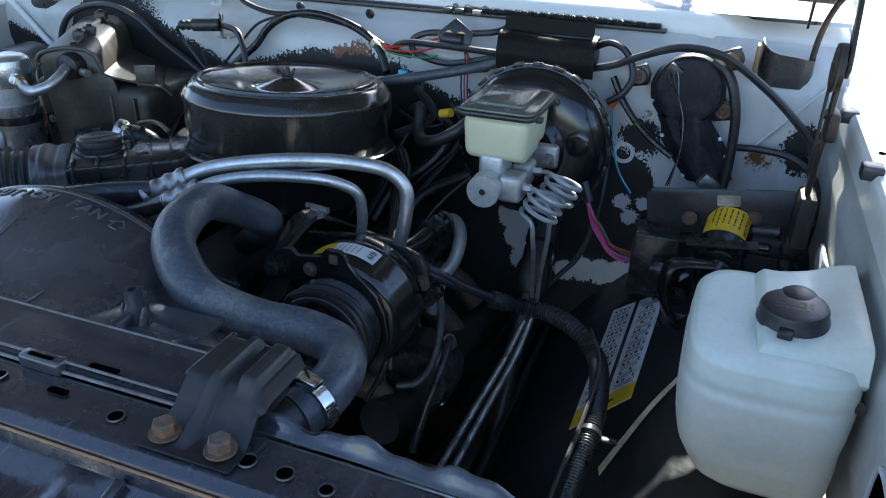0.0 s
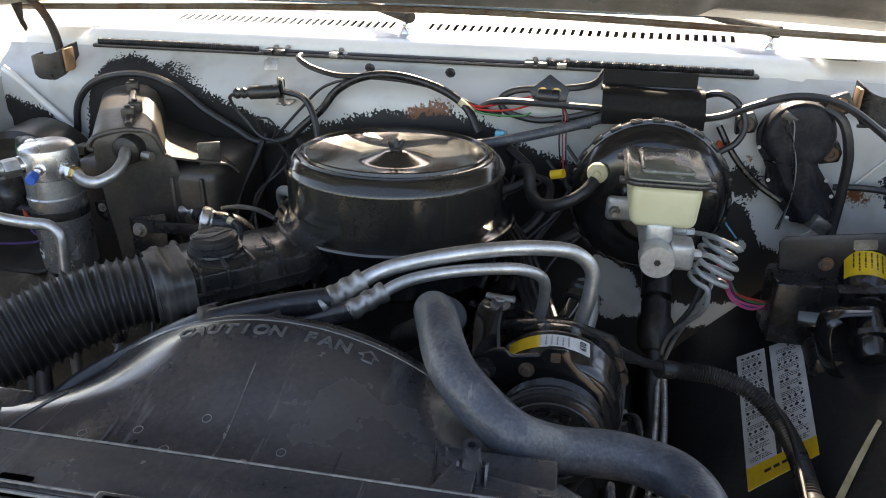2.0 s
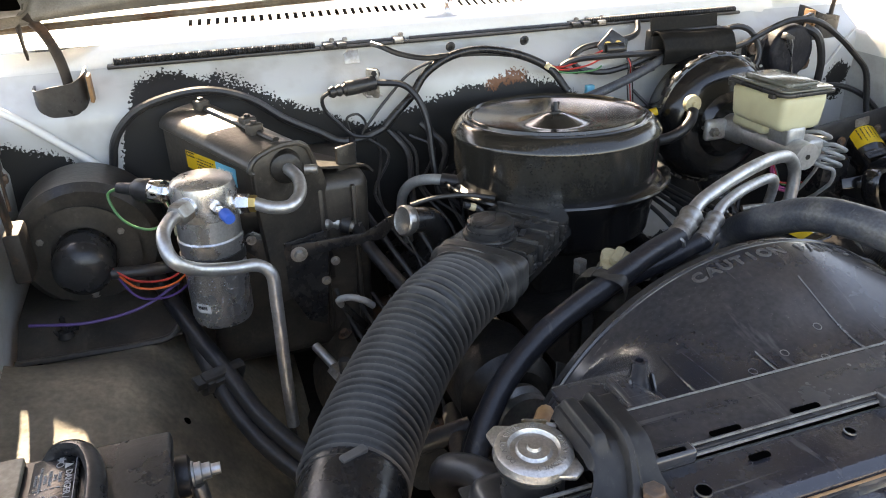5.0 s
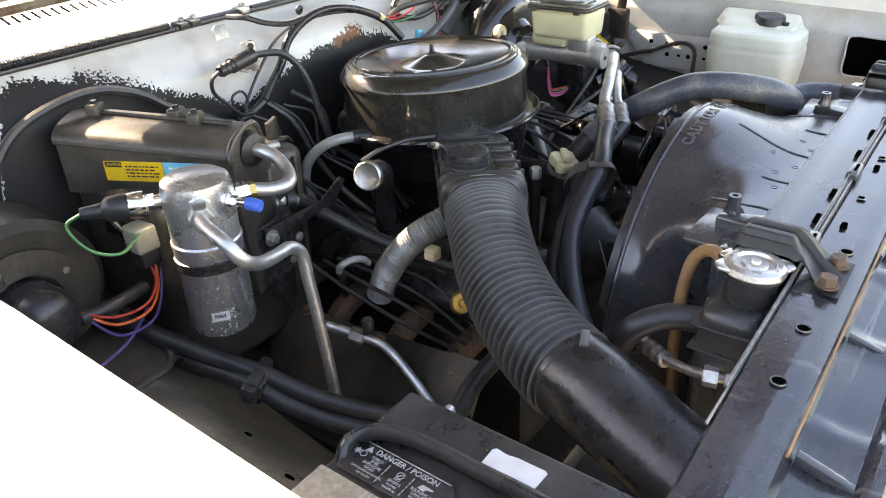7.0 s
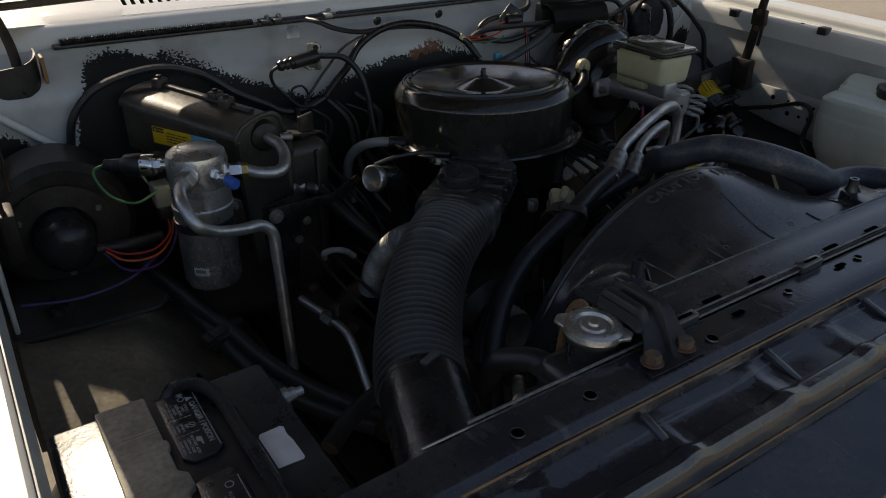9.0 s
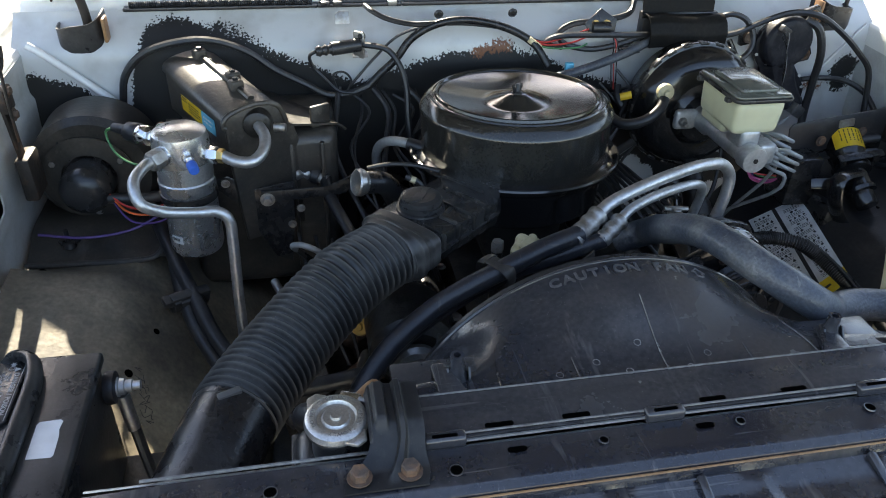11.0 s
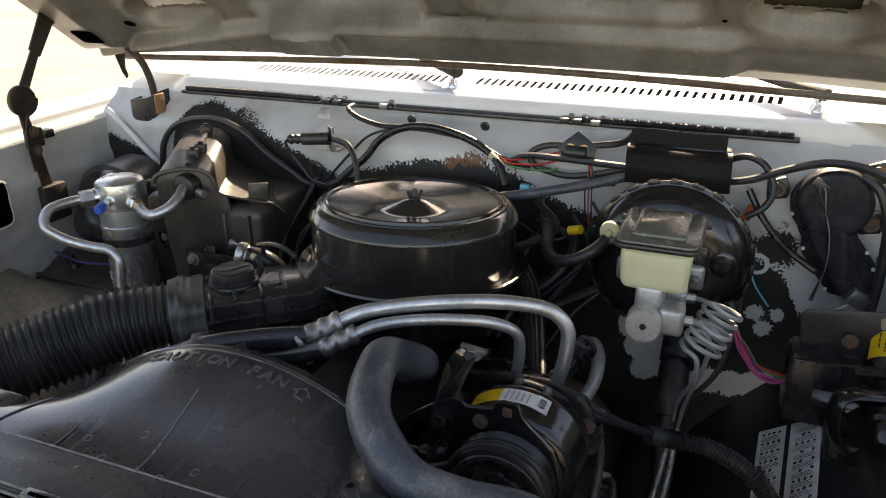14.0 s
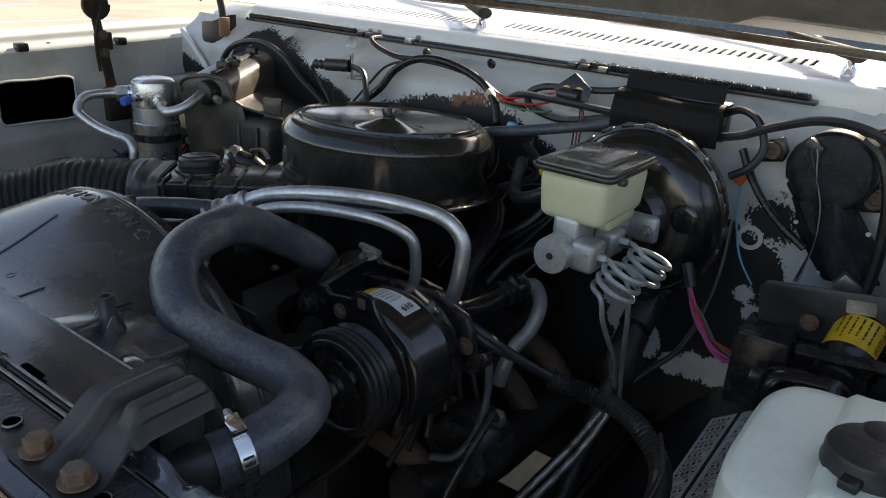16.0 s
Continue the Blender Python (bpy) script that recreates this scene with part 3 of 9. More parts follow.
for x in (-0.315, -0.29, -0.18, 0.2, 0.225, 0.26):
    part("clip", block(x - 0.009, x + 0.009, 1.052, 1.082, 1.198, 1.208, 0.002), STEEL if x in (-0.18, 0.26) else BLACK_PLASTIC, seal)
    part("pin", lathe([(0, 0), (0.005, 0), (0.005, 0.004), (0.003, 0.006), (0, 0.006)], 10, m=pose(x + 0.01, 1.075, 1.208)), STEEL, seal)

# fenders and their inner aprons
def fender(side):
    xi = -0.885 if side < 0 else 0.90
    prof = [(0.0, 1.08), (0.0, 1.118), (0.004, 1.124), (0.030, 1.126), (0.034, 1.131), (0.036, 1.144), (0.042, 1.150), (0.09, 1.152), (0.15, 1.143), (0.175, 1.125), (0.185, 1.09), (0.185, 0.95), (0.20, 0.93), (0.20, 0.5)]

    def f(u, v):
        y = -0.28 + 1.9 * u
        i = v * (len(prof) - 1)
        k = min(len(prof) - 2, int(i))
        w = i - k
        o = prof[k][0] + (prof[k + 1][0] - prof[k][0]) * w
        z = prof[k][1] + (prof[k + 1][1] - prof[k][1]) * w
        lift = ramp(y, [(-0.3, -0.012), (0.2, 0.0), (0.7, 0.014), (1.0, 0.022), (1.6, 0.03)])
        return xi + side * o, y, z + lift

    ob = part("fender", sheet(f, 24, 39, 0.0015), WHITE, truck, "sunlit white front fender")

    def apron(u, v):
        y = -0.25 + 1.27 * u
        z = 1.115 - 0.32 * v + ramp(y, [(-0.3, -0.012), (0.2, 0.0), (0.7, 0.014), (1.0, 0.022)])
        bead = 0.008 * (smooth(0.22, 0.264, v) - smooth(0.63, 0.676, v))
        return xi + side * (-0.001 - bead + 0.016 * v), y, z

    part("inner_apron", sheet(apron, 40, 26, 0.0015), APRON, ob, "dusty white inner fender apron, toned darker for shade")
    return ob, xi


fender_l, FXL = fender(-1)
fender_r, FXR = fender(1)


# wheelhouse liners: dark slopes between apron and frame
def wheel_z(side, o, y):
    """Height of the liner o metres inboard of the fender's edge."""
    z = ramp(o, [(0.0, 0.882), (0.02, 0.872), (0.10, 0.855), (0.165, 0.838), (0.195, 0.815), (0.30, 0.705), (0.36, 0.64), (0.42, 0.56)])
    z += -0.012 + 0.17 * (min(max(y, 0.38), 0.85) - 0.563)
    if side < 0:
        z -= max(0.0, z - 0.834) * smooth(0.66, 0.725, y)
    return z


def wheelhouse(side):
    xi = FXL if side < 0 else FXR

    def f(u, v):
        y = (0.03 if side < 0 else -0.20) + (0.955 if side < 0 else 1.185) * u
        o = 0.006 + 0.42 * v
        return xi - side * o, y, wheel_z(side, o, y) + 0.004 * (smooth(0.55, 0.57, y) - smooth(0.63, 0.65, y)) * (1 - smooth(0.35, 0.4, v))

    return part("wheelhouse", sheet(f, 48, 48, 0.002), DUST if side < 0 else LINER, truck, "dusty brown wheelhouse liner" if side < 0 else "black painted wheelhouse liner")


liner_left = wheelhouse(-1)
wheelhouse(1)

# hood: outer skin and pressed inner frame
HOOD_A = radians(38)
HOOD_PIVOT = Vector((0.01, 1.06, 1.303))


def hood_point(x, s, d):
    """x across, s metres up from the rear edge, d metres off the plane towards the engine."""
    return (HOOD_PIVOT.x + x, HOOD_PIVOT.y - s * math.cos(HOOD_A) - d * math.sin(HOOD_A), HOOD_PIVOT.z + s * math.sin(HOOD_A) - d * math.cos(HOOD_A) - 0.028 * abs(x / 0.885) ** 3)


def rrect(x, s, cx, cs, hx, hs, r):
    qx, qs = abs(x - cx) - hx + r, abs(s - cs) - hs + r
    return math.hypot(max(qx, 0), max(qs, 0)) + min(max(qx, qs), 0) - r


# pockets pressed into the frame: centre across and up, half sizes, corner radius
HOOD_POCKETS = [(-0.246, 0.282, 0.204, 0.165, 0.05), (0.238, 0.298, 0.200, 0.162, 0.05), (0.577, 0.176, 0.094, 0.053, 0.050), (-0.625, 0.132, 0.114, 0.050, 0.048),
                (0.60, 0.50, 0.12, 0.16, 0.06), (-0.60, 0.50, 0.12, 0.16, 0.06), (-0.40, 0.78, 0.30, 0.10, 0.06), (0.42, 0.78, 0.30, 0.10, 0.06), (0.0, 0.98, 0.6, 0.05, 0.04)]


def hood_inner(u, v):
    x = -0.884 + 1.768 * u
    s = 0.002 + 1.10 * v ** 1.5
    side = smooth(0.46, 0.51, x)
    first = 0.116 - 0.075 * smooth(-0.25, -0.85, x)
    step = smooth(first + 0.016, first - 0.004, s)
    d = -0.014 + 0.034 * step * (1 - side) + 0.016 * side * smooth(0.125, 0.105, s)
    d = -0.012 + (d + 0.012) * smooth(0.0, 0.035, s)
    d -= 0.003 * side * smooth(0.10, 0.06, s)
    for cx, cs, hx, hs, r in HOOD_POCKETS:
        q = rrect(x, s, cx, cs, hx, hs, r)
        d += 0.003 * smooth(0.016, 0.004, q)
        d -= 0.034 * smooth(0.003, -0.021, q)
    groove = abs(x + 0.004)
    d += 0.010 * smooth(0.022, 0.012, groove) * smooth(0.125, 0.16, s) * smooth(0.56, 0.5, s)
    d += 0.016 * smooth(0.006, -0.003, rrect(x, s, -0.312, 0.088, 0.070, 0.036, 0.006))
    d = d + (0.040 - d) * smooth(0.785, 0.81, abs(x)) * smooth(0.0, 0.10, s)
    return hood_point(x, s, max(d, -0.046))


def hood_outer(u, v):
    x = -0.885 + 1.77 * u
    s = -0.012 + 1.13 * v
    return hood_point(x, s, -0.010 - 0.054 * smooth(0.0, 0.12, s) * (1 - (abs(x) / 0.885) ** 6) + 0.045 * smooth(0.80, 0.885, abs(x)) * smooth(0.0, 0.10, s))


LIP_MAT = material("rust_stained_hood_edge", (0.15, 0.125, 0.095), 0.4, colour2=(0.09, 0.045, 0.022), scale=16, bump=0.25, vary=0.2, lo=0.45, hi=0.65, specks=0.4)
hood = part("hood", sheet(hood_outer, 60, 24, 0.0015), WHITE, truck, "raised white hood seen from below")
frame_bm = sheet(hood_inner, 240, 150, 0.0012)
gone = []
for f in frame_bm.faces:
    c = f.calc_center_median() - HOOD_PIVOT
    s_ = -c.y * math.cos(HOOD_A) + (c.z + 0.028 * abs(c.x / 0.885) ** 3) * math.sin(HOOD_A)
    if any(rrect(c.x, s_, *p) < -0.022 - 0.004 * math.sin(c.x * 70) * math.sin(s_ * 90) for p in HOOD_POCKETS):
        gone.append(f)
bmesh.ops.delete(frame_bm, geom=gone, context="FACES")
part("inner_frame", frame_bm, HOOD_MAT, hood, "grey pressed steel hood frame with rounded openings", 60)
part("skin_underside", sheet(lambda u, v: hood_point(-0.80 + 1.60 * u, 0.13 + 0.95 * v, -0.056), 30, 20, 0.001), HOOD_SKIN, hood, "dark brown primer inside the hood skin")
part("rear_lip", tube([hood_point(-0.86, -0.006, 0.004), hood_point(0, -0.008, 0.006), hood_point(0.86, -0.006, 0.004)], 0.0065, 8), LIP_MAT, hood, "brown-edged folded rear lip")
# raw torn edge of the outer skin showing in the pockets
for cx, cs, hx, hs, r in HOOD_POCKETS[:4]:
    rnd = random.Random(int(cx * 100) + 70)
    loop = [hood_point(cx + (hx - 0.024) * (k / 15 - 1), cs - hs + 0.024 + rnd.uniform(-0.002, 0.002), -0.0475) for k in range(31)]
    part("torn_edge", tube(loop, lambda s_: 0.0012 + 0.0012 * abs(math.sin(s_ * 190) * math.sin(s_ * 61)), 6, k=2), HOOD_MAT, hood)

# frame holes are not cut: black plates carry their shade
for x, s_, w, h, d in ((-0.828, 0.135, 0.062, 0.046, 0.0415), (-0.765, 0.098, 0.028, 0.018, -0.0120), (0.456, 0.152, 0.008, 0.006, -0.0125), (0.012, 0.128, 0.005, 0.004, -0.0125), (-0.868, 0.195, 0.012, 0.007, 0.0415), (-0.478, 0.245, 0.028, 0.030, -0.0125), (0.455, 0.262, 0.022, 0.040, -0.0125)):
    if w:
        part("frame_hole", prism(rounded(w, h, min(w, h) * (0.18 if w > 0.05 else 0.48)), 0.001, 0, m=axes(hood_point(x, s_, d), (1, 0, 0), (0, -math.cos(HOOD_A), math.sin(HOOD_A)))), HOLE_SHADE, hood)

# windshield and cab front, closing the rear
glass = part("windshield", sheet(lambda u, v: (-0.80 + 1.62 * u, 1.35 + 0.70 * v - 0.04 * math.cos((u - 0.5) * 2.4) + 0.04, 1.258 + 0.465 * v), 24, 12, 0.005), GLASS_DARK, truck, "dark sloping windshield glass")
part("cab_roof", sheet(lambda u, v: (-0.86 + 1.74 * u, 2.06 + 1.2 * v, 1.725 + 0.02 * math.sin(math.pi * v)), 12, 8, 0.02), WHITE, truck)
part("cab_side", block(-0.93, -0.86, 2.08, 3.26, 0.5, 1.73, 0.02), WHITE, truck)
part("cab_side", block(0.88, 0.95, 2.08, 3.26, 0.5, 1.73, 0.02), WHITE, truck)
part("cab_door", block(-0.93, -0.86, 1.40, 2.079, 0.5, 1.24, 0.02), WHITE, truck)
part("cab_door", block(0.88, 0.95, 1.40, 2.079, 0.5, 1.24, 0.02), WHITE, truck)
part("cab_floor", block(-0.86, 0.88, 1.06, 3.26, 0.42, 0.46, 0.01), GRIME, truck)
part("dashboard", block(-0.86, 0.88, 1.38, 1.7, 0.9, 1.23, 0.03), BLACK_PLASTIC, truck)

# frame rails and cross member under the engine
for x in (-0.44, 0.42):
    part("frame_rail", block(x - 0.035, x + 0.035, -0.2, 3.0, 0.45, 0.59, 0.008), GRIME, truck)
for x in (-0.80, 0.82):
    for y in (0.45, 3.0):
        wheel = part("wheel", lathe([(0.10, -0.10), (0.20, -0.105), (0.32, -0.10), (0.355, -0.07), (0.36, 0.0), (0.355, 0.07), (0.32, 0.10), (0.20, 0.105), (0.10, 0.10)], 40, m=Matrix.Translation((x, y, 0.36)) @ Euler((0, radians(90), 0)).to_matrix().to_4x4()), RUBBER, truck, "black tyre on a steel wheel")
# added pans and side walls: they hide sunlit ground and stop stray light below
part("splash_pan", block(-0.50, 0.20, 0.12, 1.05, 0.395, 0.41, 0.004), GRIME, truck)
part("splash_pan", block(0.201, 0.50, 0.12, 0.88, 0.395, 0.41, 0.004), GRIME, truck)
part("splash_pan", block(0.28, 0.50, 0.881, 1.15, 0.395, 0.41, 0.004), GRIME, truck)
for x in (-0.50, 0.48):
    part("splash_wall", block(x - 0.006, x + 0.006, 0.02, 1.0, 0.40, 0.63, 0.003), GRIME, truck)
part("cross_member", block(-0.42, 0.40, 0.36, 0.56, 0.36, 0.46, 0.02), GRIME, truck)

# ---- radiator support ----
def support_f(u, v):
    x = -0.89 + 1.79 * u
    prof = [(0.030, 0.98), (0.030, 1.046), (0.026, 1.052), (-0.020, 1.054), (-0.030, 1.050), (-0.036, 1.036), (-0.060, 1.030), (-0.082, 1.030), (-0.088, 1.036), (-0.100, 1.038), (-0.106, 1.030), (-0.112, 1.0),
            (-0.17, 0.99), (-0.2, 0.985), (-0.21, 0.95)]
    i = v * (len(prof) - 1)
    k = min(len(prof) - 2, int(i))
    w = i - k
    y = prof[k][0] + (prof[k + 1][0] - prof[k][0]) * w
    z = prof[k][1] + (prof[k + 1][1] - prof[k][1]) * w
    z += -0.012 * smooth(0.45, 0.8, abs(x))
    if -0.125 < y < -0.035:
        j = ((x + 0.9) / 0.145) % 1.0
        z += 0.004 * smooth(0.13, 0.04, abs(j - 0.5)) * smooth(-0.125, -0.10, y) * smooth(-0.03, -0.05, y)
    return x, y, z


support = part("radiator_support", sheet(support_f, 200, 42, -0.002), FRAME_MAT, truck, "scuffed black stamped radiator support")

radiator = thing("radiator", "black radiator core with side tanks behind the support", "radiator", (0, 0.07, 0.6))
part("core", block(-0.31, 0.33, 0.045, 0.085, 0.55, 1.035, 0.004), GRIME, radiator)
part("side_tank", block(-0.41, -0.31, 0.035, 0.105, 0.58, 1.03, 0.018, 3), BLACK_PLASTIC, radiator, "black moulded side tank")
part("side_tank", block(0.33, 0.40, 0.035, 0.105, 0.58, 1.03, 0.018, 3), BLACK_PLASTIC, radiator, "black moulded side tank")

# ---- fan shroud ----
SH_Y0, SH_Y1 = 0.085, 0.262
SH_C, SH_R = Vector((0.015, 0.0, 0.80)), 0.292


def shroud_front(a):
    """The outline at the radiator: a flat rectangle."""
    c, s = math.cos(a), math.sin(a)
    hx, hz = 0.325, 0.262
    k = min(hx / max(abs(c), 1e-6), hz / max(abs(s), 1e-6))
    return SH_C.x + c * k, SH_C.z - 0.012 + s * k


def shroud_f(u, v):
    a = radians(-35 + 250 * u)
    fx, fz = shroud_front(a)
    rx, rz = SH_C.x + SH_R * math.cos(a), SH_C.z + SH_R * math.sin(a)
    w = smooth(0.1, 0.92, v)
    return fx + (rx - fx) * w, SH_Y0 + (SH_Y1 - SH_Y0) * v, fz + (rz - fz) * w


shroud = thing("fan_shroud", "black moulded plastic fan shroud with raised warning letters", "fan shroud", (0, 0.17, 0.8))
part("dome", sheet(shroud_f, 140, 24, -0.003), SHROUD_MAT, shroud, "domed plastic shell, dusty and scuffed")
part("ring", tube([(SH_C.x + (SH_R - 0.002) * math.cos(radians(a)), SH_Y1 + 0.004, SH_C.z + (SH_R - 0.002) * math.sin(radians(a))) for a in range(-60, 241, 5)], 0.004, 8, k=2), SHROUD_MAT, shroud)
part("inner_ring", sheet(lambda u, v: (SH_C.x + (SH_R - 0.006) * math.cos(radians(-60 + 300 * u)), SH_Y1 - 0.03 + 0.05 * v, SH_C.z + (SH_R - 0.006) * math.sin(radians(-60 + 300 * u))), 90, 2, 0.002), BLACK_PLASTIC, shroud)
part("top_panel", sheet(lambda u, v: (-0.283 + 0.645 * u, 0.0335 + 0.0575 * v, 1.0575 + 0.003 * math.sin(v * 3.1) + 0.003 * smooth(0.9, 1.0, v)), 40, 6, 0.004), SHROUD_MAT, shroud, "flat plastic panel over the radiator")
for x in (-0.228, 0.235):
    part("post", lathe([(0.016, -0.035), (0.008, -0.012), (0.0075, 0.002), (0.004, 0.002), (0.004, -0.01), (0, -0.01)], 14, m=pose(x, 0.13, 1.078)), SHROUD_MAT, shroud)


# ---- small makers ----
def cable(name, label, pts, r, mat, category="cable", n=8, k=6, group=""):
    """One loose cable or hose: a thing of one mesh."""
    ob = part(name, tube(pts, r, n, k), mat)
    return tagged(ob, label, category, group)


def letters(text, size, mat, parent, m, depth=0.0006, name="lettering", bold=0.0):
    """Raised or printed characters, standing at the pose m."""
    cu = bpy.data.curves.new("text", "FONT")
    cu.body, cu.size, cu.extrude, cu.align_x, cu.align_y, cu.resolution_u = text, size, depth, "CENTER", "CENTER", 3
    cu.offset = bold
    tmp = new("text_source", cu)
    bpy.context.view_layer.update()
    me = bpy.data.meshes.new_from_object(tmp.evaluated_get(bpy.context.evaluated_depsgraph_get()))
    bpy.data.objects.remove(tmp)
    bpy.data.curves.remove(cu)
    me.transform(m)
    me.materials.clear()
    me.materials.append(mat)
    ob = new(name, me)
    ob.parent = parent
    ob.matrix_parent_inverse = parent.matrix_world.inverted()
    return ob


def bars(rows, w, h, mat, parent, m, seed=1, name="small_print", fill=0.8, lead=0.45):
    """Unreadable print: lines of short bars within w by h about the pose m."""
    rnd = random.Random(seed)
    bm = bmesh.new()
    step = h / rows
    for i in range(rows):
        x, y = -w / 2, h / 2 - (i + 0.5) * step
        end = w / 2 - rnd.random() * (1 - fill) * w
        while x < end:
            l = min(end - x, step * rnd.uniform(0.5, 1.9))
            vs = [bm.verts.new(m @ Vector(p)) for p in ((x, y - step * lead / 2, 0), (x + l, y - step * lead / 2, 0), (x + l, y + step * lead / 2, 0), (x, y + step * lead / 2, 0))]
            bm.faces.new(vs)
            x += l + step * 0.35
    return part(name, bm, mat, parent)


def helix(centre, r, turns, pitch, start=0.0, n=10):
    return [(centre[0] + r * math.cos(start + 2 * math.pi * i / n), centre[1] + r * math.sin(start + 2 * math.pi * i / n), centre[2] - pitch * i / n) for i in range(int(turns * n) + 1)]


def hose_clamp(at, axis, r, parent, screw=(0, 0, 1)):
    """A worm-drive clamp: a slotted band and its screw housing."""
    m = Matrix.Translation(at) @ Vector(axis).to_track_quat("Z", "Y").to_matrix().to_4x4()
    band = part("clamp_band", lathe([(r, -0.006), (r + 0.0016, -0.006), (r + 0.0016, 0.006), (r, 0.006)], 36, m=m), POLISHED, parent, "bright steel hose clamp")
    a = Vector(axis).normalized()
    s = (Vector(screw) - a * Vector(screw).dot(a)).normalized()
    side = a.cross(s)
    p = Vector(at) + s * (r + 0.004)
    part("housing", block(-0.011, 0.011, -0.0065, 0.0065, -0.004, 0.004, 0.002, m=axes(p, side, a)), POLISHED, band)
    part("screw", lathe([(0, 0), (0.0045, 0), (0.0045, 0.008), (0, 0.008)], 8, m=along(p + side * 0.010, p + side * 0.02)), STEEL, band)
    bm = bmesh.new()
    for i in range(20):
        t = 2 * math.pi * (i + 0.5) / 28
        d = (s * math.cos(t + 0.8) + side * math.sin(t + 0.8)) * (r + 0.0018)
        bm = block(-0.001, 0.001, -0.0042, 0.0042, -0.0002, 0.0002, 0, bm=bm, m=axes(Vector(at) + d, d.cross(a), a))
    part("slots", bm, INK, band)
    return band


def nut(at, axis, r, h, mat, parent, name="nut", n=6):
    return part(name, lathe([(0, 0), (r, 0), (r, h * 0.85), (r * 0.88, h), (0, h)], n, m=along(at, Vector(at) + Vector(axis))), mat, parent)


def stick(a, b, r, mat, parent, name="rod", n=16):
    return part(name, lathe([(0, 0), (r, 0), (r, (Vector(b) - Vector(a)).length), (0, (Vector(b) - Vector(a)).length)], n, m=along(a, b)), mat, parent)


# ---- body details: firewall, aprons, hinges ----
for x, z in ((-0.093, 1.193), (0.06, 1.192)):
    part("grommet", lathe([(0, 0), (0.0085, 0), (0.0095, 0.003), (0.006, 0.006), (0.003, 0.006), (0.003, 0.003), (0, 0.003)], 18, m=along((x, 0.998 + 0.01, z), (x, 0.9, z - 0.02))), BLACK_PLASTIC, firewall)
part("tab", prism([(-0.014, -0.012), (0.014, -0.012), (0.014, 0.012), (-0.006, 0.012), (-0.014, 0.006)], 0.002, 0.0005, m=axes((-0.286, 1.0, 1.192), (1, 0, 0), (0, 0.4, 1))), STEEL, firewall)
part("panel_bead", tube([(-0.865, 0.992, 1.158), (-0.846, 0.99, 1.145), (-0.795, 0.988, 1.101), (-0.722, 0.986, 1.034), (-0.700, 0.986, 1.010)], 0.007, 10), WHITE, firewall, "raised white panel edge")
part("panel_crease", tube([(0.882, 0.997, 1.150), (0.845, 0.998, 1.103), (0.775, 0.999, 1.016)], 0.0035, 8, shape=lambda s: (1.0, 0.6)), WHITE, firewall, "diagonal pressed crease")
part("ring_decal", lathe([(0.013, 0), (0.020, 0), (0.020, 0.001), (0.013, 0.001)], 32, m=along((0.573, 0.997, 0.99), (0.573, 0.9, 0.99))), PAPER, firewall, "white ring round a firewall hole")
bolt((0.70, 0.997, 1.168), (0, -1, 0), 0.011, 0.012, RUST, firewall)

# pressed openings and holes in the aprons: black plates painted as their inner shade
for side, xi, fen in ((-1, FXL, fender_l), (1, FXR, fender_r)):
    for y0, y1, zc in ((0.53, 0.70, 1.022), (-0.12, 0.10, 1.03)) if side < 0 else ((0.075, 0.215, 0.978),):
        part("opening", prism(rounded(y1 - y0, 0.092, 0.014), 0.0012, 0, m=axes((xi - side * 0.0135, (y0 + y1) / 2, zc), (0, 1, 0), (0, 0, 1))), HOLE_SHADE, fen, "black plate painted as the shade in a rectangular apron opening")
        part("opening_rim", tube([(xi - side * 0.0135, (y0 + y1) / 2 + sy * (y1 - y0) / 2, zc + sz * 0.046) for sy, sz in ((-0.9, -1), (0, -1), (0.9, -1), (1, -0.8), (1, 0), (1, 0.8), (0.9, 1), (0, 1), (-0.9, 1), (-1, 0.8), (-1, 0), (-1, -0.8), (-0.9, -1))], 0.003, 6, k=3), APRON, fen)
    if side < 0:
        continue
    rnd = random.Random(4)
    for i in range(10):
        y, z = 0.55 + 0.035 * (i % 5) + rnd.uniform(-0.008, 0.008), 0.925 + 0.03 * (i // 5)
        part("hole", lathe([(0, 0), (rnd.choice((0.004, 0.006)), 0), (0.004, 0.0012), (0, 0.0012)], 12, m=along((xi - side * 0.012, y, z), (xi - side * 0.2, y, z))), HOLE_SHADE, fen)
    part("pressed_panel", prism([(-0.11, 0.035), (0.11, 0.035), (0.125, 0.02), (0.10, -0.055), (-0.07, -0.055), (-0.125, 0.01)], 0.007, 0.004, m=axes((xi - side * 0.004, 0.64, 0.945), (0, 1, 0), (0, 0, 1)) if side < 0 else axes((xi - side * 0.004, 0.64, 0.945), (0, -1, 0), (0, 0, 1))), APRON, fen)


for side, xi, fen in ((-1, FXL, fender_l), (1, FXR, fender_r)):
    for y in ((0.60, 0.83) if side < 0 else (0.33, 0.61, 0.86)):
        part("rail_clip", block(xi - side * 0.002 - 0.012, xi - side * 0.002 + 0.012, y - 0.012, y + 0.012, 1.128, 1.146, 0.003), BLACK_PLASTIC if side > 0 else BLACK_SATIN, fen)
        part("rail_hole", lathe([(0, 0), (0.005, 0), (0.005, 0.0008), (0, 0.0008)], 12, m=pose(xi + side * 0.018, y + 0.07, 1.1275 + ramp(y, [(0, 0), (0.7, 0.014)]))), HOLE_SHADE, fen)


